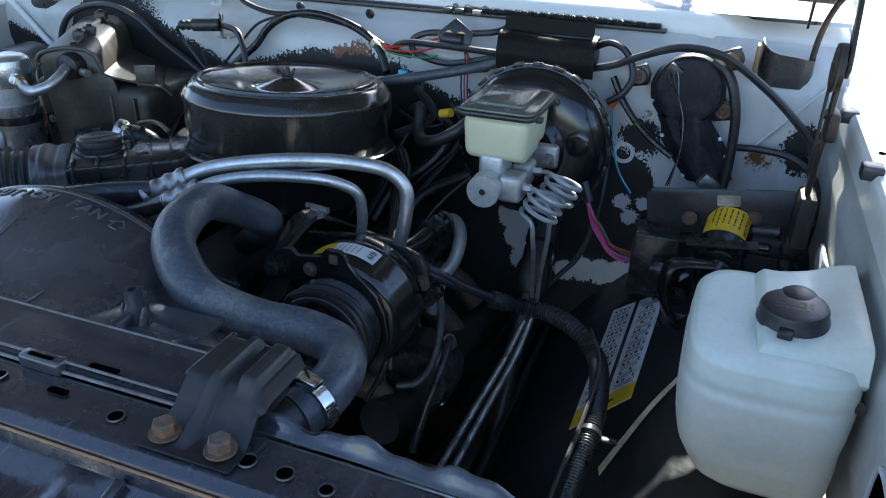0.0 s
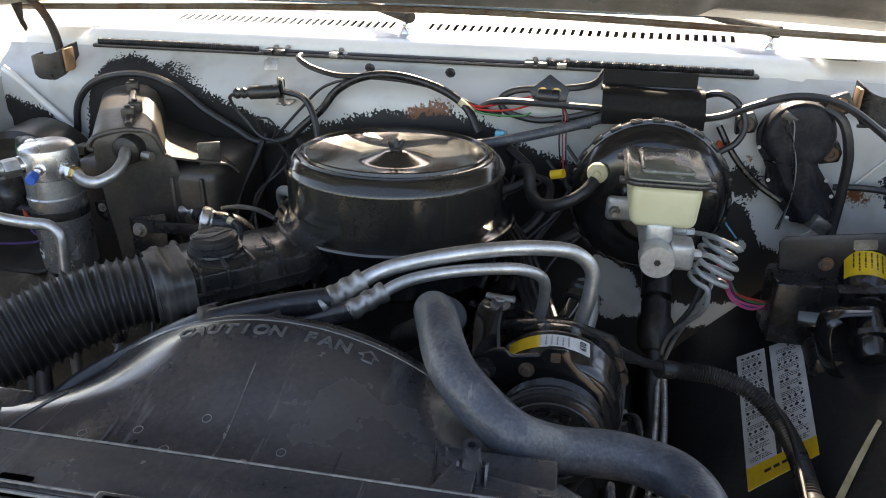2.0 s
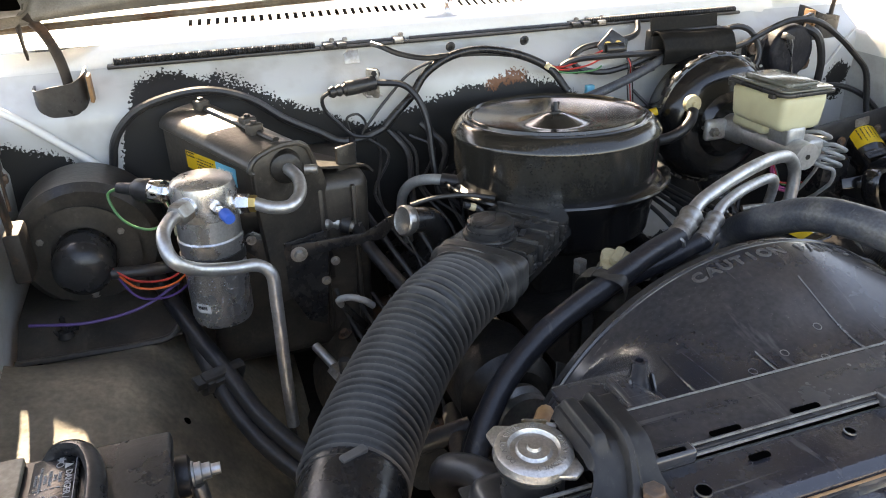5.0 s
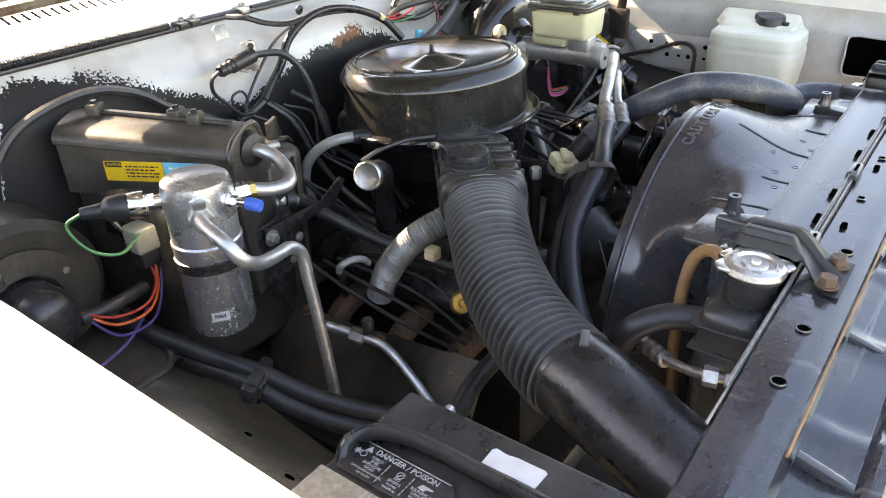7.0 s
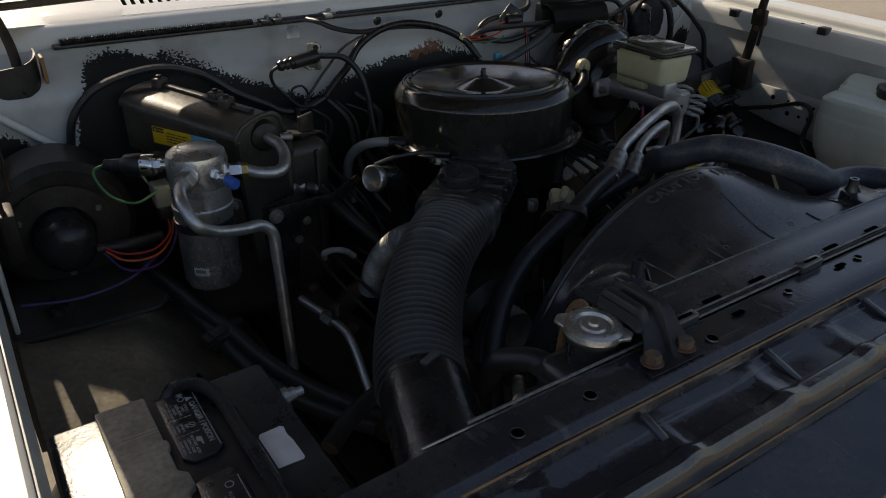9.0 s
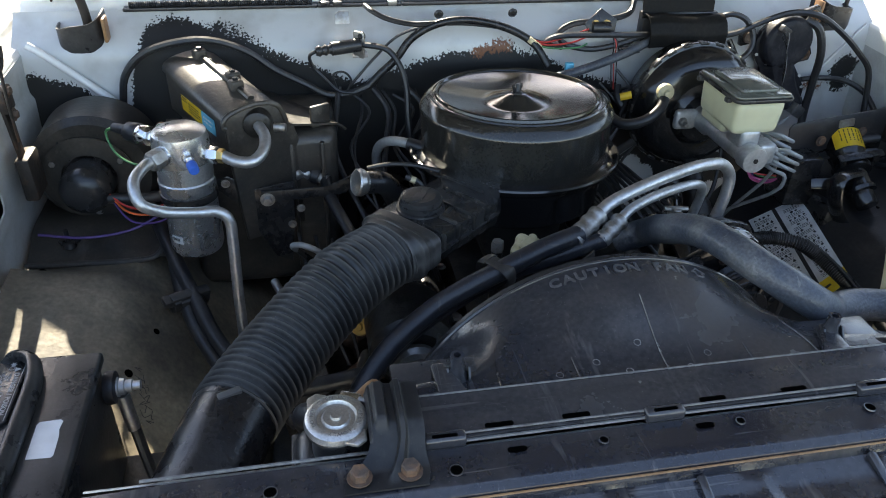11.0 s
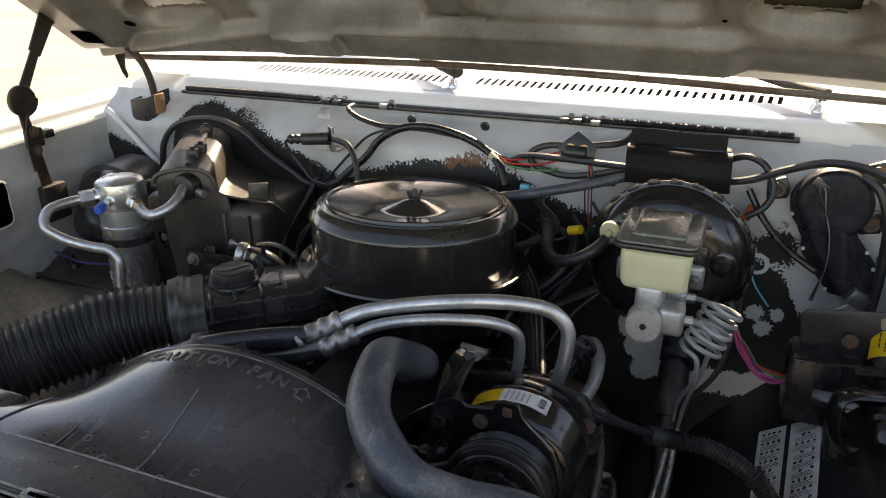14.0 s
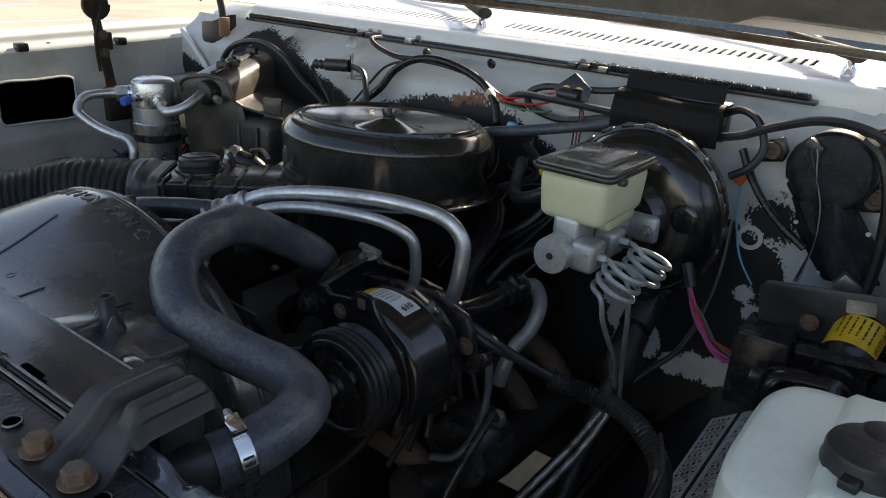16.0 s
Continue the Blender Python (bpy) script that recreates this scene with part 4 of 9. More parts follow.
def hinge(side):
    """Hood hinge: rusty arms, a spiral spring round the pivot, and its pocket at the cowl corner."""
    x = -0.845 if side < 0 else 0.862
    h = part("hood_hinge", block(x - 0.004, x + 0.010, 0.745, 0.785, 1.125, 1.165, 0.004), HINGE_MAT, truck, "dark rusty hood hinge with a coiled spring")
    arm = lambda a, b, w, name: part(name, prism([(-w, -0.01), (w, -0.01), (w * 0.75, (Vector(b) - Vector(a)).length + 0.01), (-w * 0.75, (Vector(b) - Vector(a)).length + 0.01)], 0.006, 0.0015,
                                                 m=axes(a, Vector((1, 0, 0)).cross(Vector(b) - Vector(a)), Vector(b) - Vector(a))), HINGE_MAT, h)
    arm((x, 0.782, 1.00), (x, 0.752, 1.225), 0.013, "lower_arm")
    part("hinge_foot", block(x - 0.012, x + 0.012, 0.755, 0.815, 0.96, 1.04, 0.006), HINGE_MAT, h)
    part("link_rod", tube([(x - side * 0.012, 0.765, 1.23), (x - side * 0.014, 0.742, 1.15), (x - side * 0.012, 0.745, 1.08)], 0.0045, 8, shape=lambda s: (1.0, 0.5)), HINGE_MAT, h, "thin rusty link rod")
    top = Vector(hood_point(x - 0.01 + 0.010 * side, 0.215, 0.045))
    arm((x + 0.006, 0.752, 1.225), tuple(Vector((x + 0.008, 0.752, 1.225)).lerp(top, 0.72)), 0.012, "upper_arm")
    arm(tuple(top + Vector((0, 0.006, 0.004))), tuple(Vector((x + 0.008, 0.752, 1.225)).lerp(top, 0.62)), 0.019, "hood_flange")
    part("spring", tube([(x - side * 0.012, 0.752 + (0.006 + 0.026 * i / 96) * math.cos(2 * math.pi * i / 16), 1.225 + (0.006 + 0.026 * i / 96) * math.sin(2 * math.pi * i / 16)) for i in range(97)], 0.0026, 6, k=1, shape=lambda s: (1.0, 1.0)), HINGE_MAT, h, "coiled rusty clock spring")
    part("disc", lathe([(0, 0), (0.031, 0), (0.031, 0.006), (0, 0.006)], 28, m=along((x - side * 0.004, 0.752, 1.225), (x - side, 0.752, 1.225))), HINGE_MAT, h)
    for z in (1.125, 1.165):
        bolt((x - 0.004 if side > 0 else x + 0.010, 0.762, z - 0.005), (-side, 0, 0), 0.007, 0.006, RUST, h)
    # pocket and drain tube by the cowl corner
    xc = -0.765 if side < 0 else 0.852
    xp = -0.775 if side < 0 else 0.812
    part("pocket", sheet(lambda u, v: (xp + 0.043 * math.copysign(abs(math.cos(math.pi * (1 + u))) ** 0.5, math.cos(math.pi * (1 + u))), 1.055 + 0.052 * -abs(math.sin(math.pi * (1 + u))) ** 0.5, 1.135 + (0.058 - 0.012 * side * math.cos(math.pi * (1 + u)) - 0.006 * math.sin(math.pi * u)) * v), 28, 8, 0.003), BLACK_PLASTIC, h, "black plastic drain pocket")
    part("pocket_floor", block(xp - 0.040, xp + 0.040, 1.008, 1.06, 1.132, 1.138, 0.002), BLACK_PLASTIC, h)
    part("pocket_tab", block(xp - side * 0.048 - 0.003, xp - side * 0.048 + 0.003, 1.0, 1.03, 1.155, 1.200, 0.002), TAN, h, "brown rubber tab")
    part("tube", tube([(xc, 1.04, 1.13), (xc - 0.002 * side, 1.04, 1.19), (xc + 0.004 * side, 1.038, 1.235), (xc + 0.016 * side, 1.03, 1.272), (xc + 0.034 * side, 1.015, 1.30)], 0.0085 if side < 0 else 0.005, 10), HINGE_MAT, h)
    hook = [(-0.012, 0.02), (0.016, 0.02), (0.012, -0.012), (0.018, -0.03), (0.012, -0.036), (0.002, -0.02)]
    part("hood_hook", prism(hook, 0.004, 0.001, m=axes(hood_point(x + 0.035 * -side - 0.01, 0.04, 0.05), (0, 1, 0), (0, 0, 1))), HINGE_MAT, h)
    return h


HINGE_MAT = material("rusty_dark_steel", (0.03, 0.024, 0.02), 0.55, 0.2, colour2=(0.13, 0.06, 0.03), scale=22, bump=0.25, vary=0.2, lo=0.52, hi=0.75)
hinge(-1)
hinge(1)

# wipers on the cowl
ARM_MAT = material("weathered_dark_arm", (0.024, 0.023, 0.021), 0.65, colour2=(0.05, 0.046, 0.04), scale=30, bump=0.1, vary=0.2, spec=0.15)
for x, dx in ((-0.055, -0.24), (0.632, -0.22)):
    w = thing("wiper", "black windshield wiper arm on a chrome post", "wiper", (x, 1.135, 1.245), group="wipers")
    part("post", lathe([(0, -0.01), (0.013, -0.01), (0.010, 0.004), (0.007, 0.008), (0.007, 0.020), (0, 0.022)], 18, m=pose(x, 1.135, 1.245)), POLISHED, w)
    part("arm_head", tube([(x + 0.012, 1.128, 1.268), (x - 0.04, 1.165, 1.274), (x - 0.115, 1.215, 1.284)], lambda s: 0.0150 - 0.05 * s, 12, shape=lambda s: (1.0, 0.75)), ARM_MAT, w, "thick dark tapered arm head")
    part("arm", tube([(x - 0.06, 1.192, 1.281), (x + dx * 0.7, 1.28, 1.30), (x + dx * 1.4, 1.345, 1.315)], 0.005, 8), STEEL, w)
    part("blade", tube([(x + dx * 0.5, 1.30, 1.292), (x + dx * 1.5, 1.335, 1.30), (x + dx * 2.2, 1.345, 1.305)], 0.006, 6), RUBBER, w)

# ---- radiator support details ----
for y, z, mt in ((-0.033, 1.0475, "worn"), (-0.1105, 1.012, "worn"), (0.0302, 1.0485, "bright")):
    part("worn_edge", tube([(-0.6, y, z - 0.004 * 0), (-0.3, y, z), (0.0, y, z), (0.3, y, z), (0.62, y, z - 0.002)], 0.0013, 6), TAN if mt == "worn" else STEEL, support, "edge worn through to brown primer")
# support holes and slots: black discs and plates coloured as shade, with real rims
for x, y, r in ((0.326, 0.003, 0.0085), (0.446, 0.0, 0.0085), (0.477, -0.001, 0.0085), (0.511, -0.003, 0.007), (0.202, 0.008, 0.0075), (0.052, 0.012, 0.006), (-0.10, 0.010, 0.006), (-0.255, -0.004, 0.0085), (-0.43, -0.002, 0.0085), (-0.52, -0.004, 0.0085), (0.60, -0.004, 0.0085)):
    z = 1.0546 - 0.012 * smooth(0.45, 0.8, abs(x))
    r *= 0.7
    hole = part("hole", lathe([(0, 0), (r, 0), (r, 0.0006), (0, 0.0006)], 18, m=pose(x, y, z)), HOLE_SHADE, support)
    part("worn_rim", lathe([(r, -0.001), (r + 0.0014, 0.0), (r + 0.0010, 0.0012), (r, 0.0010)], 20, m=pose(x, y, z)), FRAME_MAT, hole)
for x, y in ((0.012, 0.012), (0.262, 0.010), (-0.19, 0.012)):
    part("slot", prism(rounded(0.020, 0.007, 0.0033), 0.0006, 0, m=pose(x, y, 1.0546)), HOLE_SHADE, support)
# clip loops that hold the shroud panel, and black plates as the slots' shade
for x in (-0.025, 0.224, -0.26):
    loop = part("clip_loop", block(x - 0.022, x + 0.022, 0.026, 0.040, 1.050, 1.0645, 0.0035, 3), FRAME_MAT, support)
    part("loop_slot", prism(rounded(0.026, 0.004, 0.0015), 0.0006, 0, m=pose(x, 0.0315, 1.0645)), HOLE_SHADE, loop)
    for dx in (-0.095, 0.058):
        part("edge_slot", prism(rounded(0.030, 0.006, 0.0025), 0.0006, 0, m=pose(x + dx, 0.0405, 1.0618)), HOLE_SHADE, support)
# scalloped rear flange towards the fender, and the pale folded edge along the middle
part("scalloped_flange", sheet(lambda u, v: (0.415 + 0.40 * u, 0.030 + 0.012 * v, 1.0535 - 0.012 * smooth(0.45, 0.8, 0.415 + 0.40 * u) + (0.010 + 0.0045 * math.sin(u * 31) + 0.002 * math.sin(u * 77)) * smooth(0.0, 0.8, v)), 80, 6, 0.002), FRAME_MAT, support, "wavy rear flange")
part("folded_edge", tube([(-0.55, 0.0315, 1.0530), (-0.3, 0.0312, 1.0545), (0.0, 0.0318, 1.0550), (0.2, 0.0310, 1.0545), (0.40, 0.0315, 1.0550)], 0.0018, 6), LETTER_MAT, support, "edge scraped to pale metal")
rnd = random.Random(8)
for i in range(7):
    x = -0.58 + 0.19 * i
    part("gusset", prism([(0.0, 0.0), (0.045, 0.0), (0.0, 0.013)], 0.010, 0.002, m=axes((x, -0.038, 1.030), (0, -1, 0), (0, 0, 1))), FRAME_MAT, support)
for x, y in ((0.328, -0.17), (0.0, -0.175), (-0.42, -0.17), (-0.15, -0.168)):
    nut((x, y, 0.988), (0, 0, 1), 0.011, 0.008, STEEL, support, "bolt_head")
# stamped brackets that hold the radiator at either end
for x, s in ((0.402, 1), (-0.3235, -1)):
    def stamped(u, v):
        """A pressed saddle: a bolted foot in front, rising over a raised ribbed back."""
        w = 0.080 - (0.010 if s > 0 else 0.026) * smooth(0.1, 0.35, v)
        rib = smooth(0.30, 0.36, u) - smooth(0.44, 0.50, u)
        z = 1.0580 + 0.027 * smooth(0.16, 0.52, v) + 0.009 * rib * smooth(0.05, 0.2, v) * smooth(1.0, 0.9, v)
        z += 0.008 * (smooth(0.62, 0.68, u) - smooth(0.84, 0.90, u)) * smooth(0.42, 0.5, v) * smooth(0.98, 0.9, v)
        z -= 0.012 * smooth(0.93, 1.0, u) * smooth(0.35, 0.45, v) + 0.016 * smooth(0.94, 1.0, v)
        return x + (u - 0.5) * w * s + (0.003 if s > 0 else 0.016) * smooth(0.0, 0.4, v), -0.018 + 0.118 * v, z

    br = part("radiator_bracket", sheet(stamped, 48, 40, 0.002 * s), LINER, support, "ribbed black stamped bracket with two bolts", 50)
    for dx in (-0.024, 0.024):
        bolt((x + dx, -0.003, 1.0605), (0, 0, 1), 0.0090, 0.010, RUST, br, "bolt", 1.35)
    part("pad", block(x - (0.028 if s > 0 else 0.008), x + 0.022, 0.056, 0.096, 1.040, 1.076, 0.006), RUBBER, br, "black rubber mounting pad")

# ---- radiator details ----
CAP_MAT = material("satin_plated_steel", (0.62, 0.60, 0.57), 0.30, 0.9, colour2=(0.46, 0.42, 0.37), scale=40, bump=0.12, fine=420, vary=0.15, rough2=0.42, specks=0.4, speck=(0.25, 0.22, 0.18))
cap_m = Matrix.Translation((-0.3645, 0.065, 1.067)) @ Euler((radians(2), 0, radians(35))).to_matrix().to_4x4()
cap = part("cap", lathe([(0.0, 0.010), (0.005, 0.010), (0.006, 0.0075), (0.013, 0.0075), (0.015, 0.005), (0.019, 0.005), (0.021, 0.0085), (0.027, 0.0085), (0.031, 0.006), (0.0325, 0.0), (0.031, -0.003), (0, -0.003)], 48, m=cap_m), CAP_MAT, radiator, "bright steel radiator cap with two ears")
for s in (-1, 1):
    part("ear", prism([(-0.014, 0.0), (0.014, 0.0), (0.006, 0.012), (-0.006, 0.012)], 0.005, 0.0018, m=cap_m @ pose(0, 0.029 * s, 0.0, 0, 0, 0 if s > 0 else 180)), CAP_MAT, cap)
for text, a0 in (("DO NOT OPEN HOT", 95), ("OPEN SLOWLY", -85)):
    for i, ch in enumerate(text):
        if ch != " ":
            a = radians(a0 + (len(text) / 2 - i - 0.5) * (10.5 if a0 > 0 else 11.5))
            letters(ch, 0.0062, STEEL, cap, cap_m @ Matrix.Translation((0.0243 * math.cos(a), 0.0243 * math.sin(a), 0.0086)) @ pose(0, 0, 0, 0, 0, math.degrees(a) - 90), 0.0004)
part("filler_neck", lathe([(0.026, 0), (0.026, 0.03), (0.031, 0.032), (0.031, 0.035), (0, 0.035)], 28, m=pose(-0.3645, 0.065, 1.029)), BLACK_PLASTIC, radiator)
for z in (0.94, 0.975, 1.005):
    part("tank_rib", block(-0.413, -0.307, 0.03, 0.109, z, z + 0.004, 0.002), BLACK_PLASTIC, radiator)
part("spigot", tube([(0.385, 0.062, 1.006), (0.408, 0.080, 1.009), (0.423, 0.106, 1.013)], 0.0215, 24), BLACK_PLASTIC, radiator, "black outlet spigot")
overflow = thing("overflow_hose", "tan rubber overflow hose from the radiator neck", "hose", (-0.33, 0.1, 1.05))
part("hose", tube([(-0.345, 0.098, 1.053), (-0.325, 0.122, 1.052), (-0.318, 0.14, 1.035), (-0.32, 0.148, 1.0), (-0.322, 0.15, 0.90), (-0.325, 0.14, 0.80)], 0.0075, 12), TAN, overflow)
hose_clamp((-0.349, 0.096, 1.054), (0.4, 0.9, 0), 0.0078, overflow)
heater_hose = thing("heater_hose", "black braided heater hose clamped to the radiator tank", "hose", (-0.39, 0.12, 0.98))
part("hose", tube([(-0.362, 0.085, 0.984), (-0.366, 0.10, 0.985), (-0.380, 0.142, 0.985), (-0.398, 0.174, 0.968), (-0.396, 0.195, 0.93), (-0.37, 0.24, 0.88), (-0.33, 0.32, 0.84), (-0.30, 0.44, 0.81)], 0.0155, 16), RUBBER, heater_hose)
hose_clamp((-0.3665, 0.103, 0.985), (-0.3, 0.95, 0.0), 0.0160, heater_hose, (-0.5, 0, 1))
cooler = thing("oil_cooler_line", "steel oil cooler line with a hexagon fitting", "pipe", (-0.42, 0.07, 0.96))
part("pipe", tube([(-0.406, 0.057, 0.950), (-0.412, 0.080, 0.949), (-0.406, 0.108, 0.942), (-0.392, 0.142, 0.936), (-0.375, 0.165, 0.930)], 0.0062, 12), STEEL, cooler)
nut((-0.4105, 0.070, 0.950), (-0.2, 0.95, -0.02), 0.0130, 0.016, ALUMINIUM, cooler, "fitting")
nut((-0.405, 0.052, 0.950), (-0.2, 0.95, 0.0), 0.0108, 0.012, STEEL, cooler, "union")
part("crimp", tube([(-0.397, 0.133, 0.937), (-0.371, 0.170, 0.929)], lambda s: 0.0098 + 0.0012 * math.copysign(abs(math.sin(s * 420)) ** 0.4, math.sin(s * 420)), 16, k=18), STEEL, cooler)
part("hose", tube([(-0.373, 0.168, 0.929), (-0.35, 0.20, 0.90), (-0.31, 0.26, 0.85), (-0.25, 0.33, 0.80)], 0.009, 10), RUBBER, cooler)

# ---- fan shroud details ----
def shroud_pose(a_deg, v, lift=0.0):
    u = (a_deg + 35) / 250
    p = Vector(shroud_f(u, v))
    right = Vector(shroud_f(u - 0.002, v)) - Vector(shroud_f(u + 0.002, v))
    up = Vector(shroud_f(u, min(1, v + 0.01))) - Vector(shroud_f(u, v - 0.01))
    m = axes(p, right, up)
    m.translation = p + m.col[2].to_3d() * lift
    return m


RAISED = material("raised_plastic_lettering", (0.10, 0.098, 0.10), 0.3, colour2=(0.05, 0.048, 0.05), scale=60, bump=0.1, vary=0.2)
for i, ch in enumerate("CAUTION FAN"):
    if ch != " ":
        letters(ch, 0.022, RAISED, shroud, shroud_pose(90 + 18.8 - i * 3.35, 0.90), 0.0014, bold=0.0005)
part("raised_arrow", tube([tuple(shroud_pose(90 - 20.0, 0.90, 0.0004) @ Vector((0.85 * a, 0.85 * b, 0))) for a, b in ((-0.005, -0.010), (0.006, -0.010), (0.006, -0.001), (0.012, -0.001), (0.0, 0.010), (-0.012, -0.001), (-0.006, -0.001), (-0.006, -0.010))], 0.0011, 6, k=1), RAISED, shroud, "raised outlined arrow")
for a, v0, v1 in ((90, 0.04, 0.66), (112, 0.04, 0.28), (68, 0.04, 0.25), (127, 0.02, 0.5), (54, 0.02, 0.5)):
    part("seam_rib", tube([tuple(shroud_pose(a, v0 + (v1 - v0) * k / 6, 0.0006).translation) for k in range(7)], 0.0014, 6, k=2), SHROUD_MAT, shroud)
for a, v in ((100, 0.12), (84, 0.10), (107, 0.22), (95, 0.33), (78, 0.2), (116, 0.15)):
    part("moulding_mark", lathe([(0.0038, 0), (0.0045, 0.0004), (0.0045, 0.0009), (0.0038, 0.0009)], 16, m=shroud_pose(a, v, -0.0003)), LETTER_MAT, shroud)
for x, s in ((-0.228, -1), (0.235, 1)):
    for dx in (-0.012, 0.012):
        part("web", prism([(-0.018, -0.034), (0.0, -0.034), (0.0, -0.012), (-0.004, -0.012)], 0.0025, 0.0005, m=axes((x + dx, 0.13, 1.076), (0, 1, 0), (0, 0, 1))), SHROUD_MAT, shroud)
    part("corner_shelf", block(x - 0.05 + 0.022 * s, x + 0.05 + 0.022 * s, 0.086, 0.165, 1.036, 1.046, 0.004), SHROUD_MAT, shroud)
    part("side_wing", block(x + s * 0.078 - 0.026, x + s * 0.078 + 0.026, 0.084, 0.12, 0.86, 1.05, 0.006), SHROUD_MAT, shroud)
for s, x0, x1, x2 in ((1, 0.205, 0.236, 0.350), (-1, 0.222, 0.250, 0.282)):
    part("corner_wedge", prism([(s * (x0 - 0.02), 0.088), (s * x0, 0.096), (s * (x1 - 0.012), 0.142), (s * (x1 + 0.006), 0.142), (s * (x1 + 0.004), 0.098), (s * x2, 0.096), (s * x2, 0.088)][::s], 0.022, 0.003, m=pose(0, 0, 1.0385)), SHROUD_MAT, shroud, "raised flat corner of the shroud")
part("recess_floor", block(0.236, 0.352, 0.094, 0.125, 1.030, 1.043, 0.003), SHROUD_MAT, shroud)
part("recess_end", block(0.345, 0.352, 0.06, 0.128, 1.035, 1.064, 0.003), SHROUD_MAT, shroud)
part("panel_edge", tube([(-0.282, 0.0365, 1.0604), (-0.1, 0.0360, 1.0612), (0.1, 0.0368, 1.0606), (0.25, 0.0362, 1.0612), (0.361, 0.0365, 1.0606)], 0.0013, 6), LETTER_MAT, shroud, "thin pale worn edge")
part("panel_seam", tube([(-0.282, 0.0925, 1.0610), (0.0, 0.0930, 1.0612), (0.361, 0.0925, 1.0610)], 0.0011, 6), LETTER_MAT, shroud)

# engine fan behind the shroud
fan = thing("cooling_fan", "dark engine cooling fan behind its shroud", "fan", (0.015, 0.29, 0.8))
FM = Matrix.Translation((0.015, 0.285, 0.80)) @ Euler((radians(-90), 0, 0)).to_matrix().to_4x4()
part("clutch", lathe([(0, -0.03), (0.05, -0.03), (0.085, -0.015), (0.088, 0.02), (0.05, 0.03), (0.03, 0.09), (0, 0.09)], 32, m=FM), GRIME, fan)
for i in range(7):
    m = FM @ pose(0, 0, 0, 0, 0, 360 / 7 * i) @ pose(0.16, 0, 0, 28, 0, 0)
    part("blade", prism([(-0.09, -0.035), (0.10, -0.06), (0.115, 0.05), (-0.09, 0.035)], 0.003, 0.001, m=m), GRIME, fan)

# ---- air cleaner ----
AC = Matrix.Translation((0.013, 0.767, 0.994)) @ Euler((radians(-3.5), 0, 0)).to_matrix().to_4x4()
cleaner = thing("air_cleaner", "round glossy black air cleaner with a domed lid", "air cleaner", (0.013, 0.765, 0.91))
R = 0.176
lid_prof = [(0, 0.120), (0.016, 0.120), (0.022, 0.117), (0.030, 0.1145), (0.056, 0.1062), (0.062, 0.1050), (0.070, 0.1053), (0.118, 0.1122), (0.137, 0.1158), (0.143, 0.1175), (0.1450, 0.1218), (0.1475, 0.1232), (0.1500, 0.1222), (0.1515, 0.1172), (0.1545, 0.1165), (0.1560, 0.1188), (0.1590, 0.1185), (0.1605, 0.1160), (0.164, 0.1148), (0.168, 0.111), (0.174, 0.104), (R + 0.001, 0.0985), (R + 0.0027, 0.0955), (R + 0.0027, 0.0920), (R, 0.0905), (R - 0.001, 0.022), (R - 0.001, 0.014)]
LID_BLACK = material("dusty_polished_black_lid", (0.016, 0.0155, 0.014), 0.13, colour2=(0.034, 0.032, 0.027), scale=8, bump=0.015, fine=260, vary=0.15, spec=0.55, coat=0.4, lo=0.40, hi=0.8, rough2=0.28, specks=0.35, scuff=0.06, speck=(0.12, 0.115, 0.10))
part("lid", lathe(lid_prof, 128, m=AC), LID_BLACK, cleaner, "glossy black lid with a raised centre cone")
part("base_pan", lathe([(R - 0.003, 0.016), (R + 0.010, 0.009), (R + 0.018, 0.0165), (R + 0.0215, 0.0155), (R + 0.023, 0.012), (R + 0.020, 0.007), (R + 0.006, -0.004), (R - 0.004, -0.02), (R - 0.012, -0.072), (0.14, -0.088), (0.10, -0.09), (0, -0.09)], 128, m=AC), BLACK_GLOSS, cleaner, "black base pan with a rolled rim")
nutp = part("wing_nut", lathe([(0, 0.119), (0.011, 0.119), (0.0105, 0.122), (0.006, 0.124), (0.0045, 0.127), (0.0042, 0.136), (0.003, 0.138), (0, 0.138)], 14, m=AC), BLACK_SATIN, cleaner)
for s in (-1, 1):
    part("wing", prism([(0.003, 0.120), (0.010, 0.122), (0.015, 0.134), (0.011, 0.137), (0.004, 0.127)], 0.003, 0.001, m=AC @ Matrix.Rotation(radians(35 if s > 0 else 215), 4, "Z") @ axes((0, 0.0015, 0), (1, 0, 0), (0, 0, 1))), BLACK_SATIN, nutp)
part("throat", lathe([(0, -0.16), (0.075, -0.16), (0.075, -0.088), (0, -0.088)], 32, m=AC), GRIME, cleaner)
# snorkel: a flat ribbed duct from under the cleaner's rim to the bellows
SNORKEL_MAT = material("dusty_moulded_black_plastic", (0.020, 0.020, 0.020), 0.18, colour2=(0.058, 0.053, 0.047), scale=13, bump=0.08, vary=0.16, lo=0.44, hi=0.74, rough2=0.42, spec=0.6, specks=0.45, scuff=0.2, speck=(0.12, 0.115, 0.105))
SN = axes((-0.243, 0.490, 1.009), (0.645, -0.764, 0.0), (0.764, 0.645, 0.0))
SN_OUT = [(-0.060, -0.004), (0.060, -0.004), (0.0625, 0.02), (0.0625, 0.172), (0.057, 0.184), (0.030, 0.225), (-0.0625, 0.262), (-0.0625, 0.02)]
sn = part("snorkel", prism(SN_OUT, 0.048, 0.0055, m=SN @ pose(0, 0, -0.036)), SNORKEL_MAT, cleaner, "flat black plastic intake snorkel with ribs")
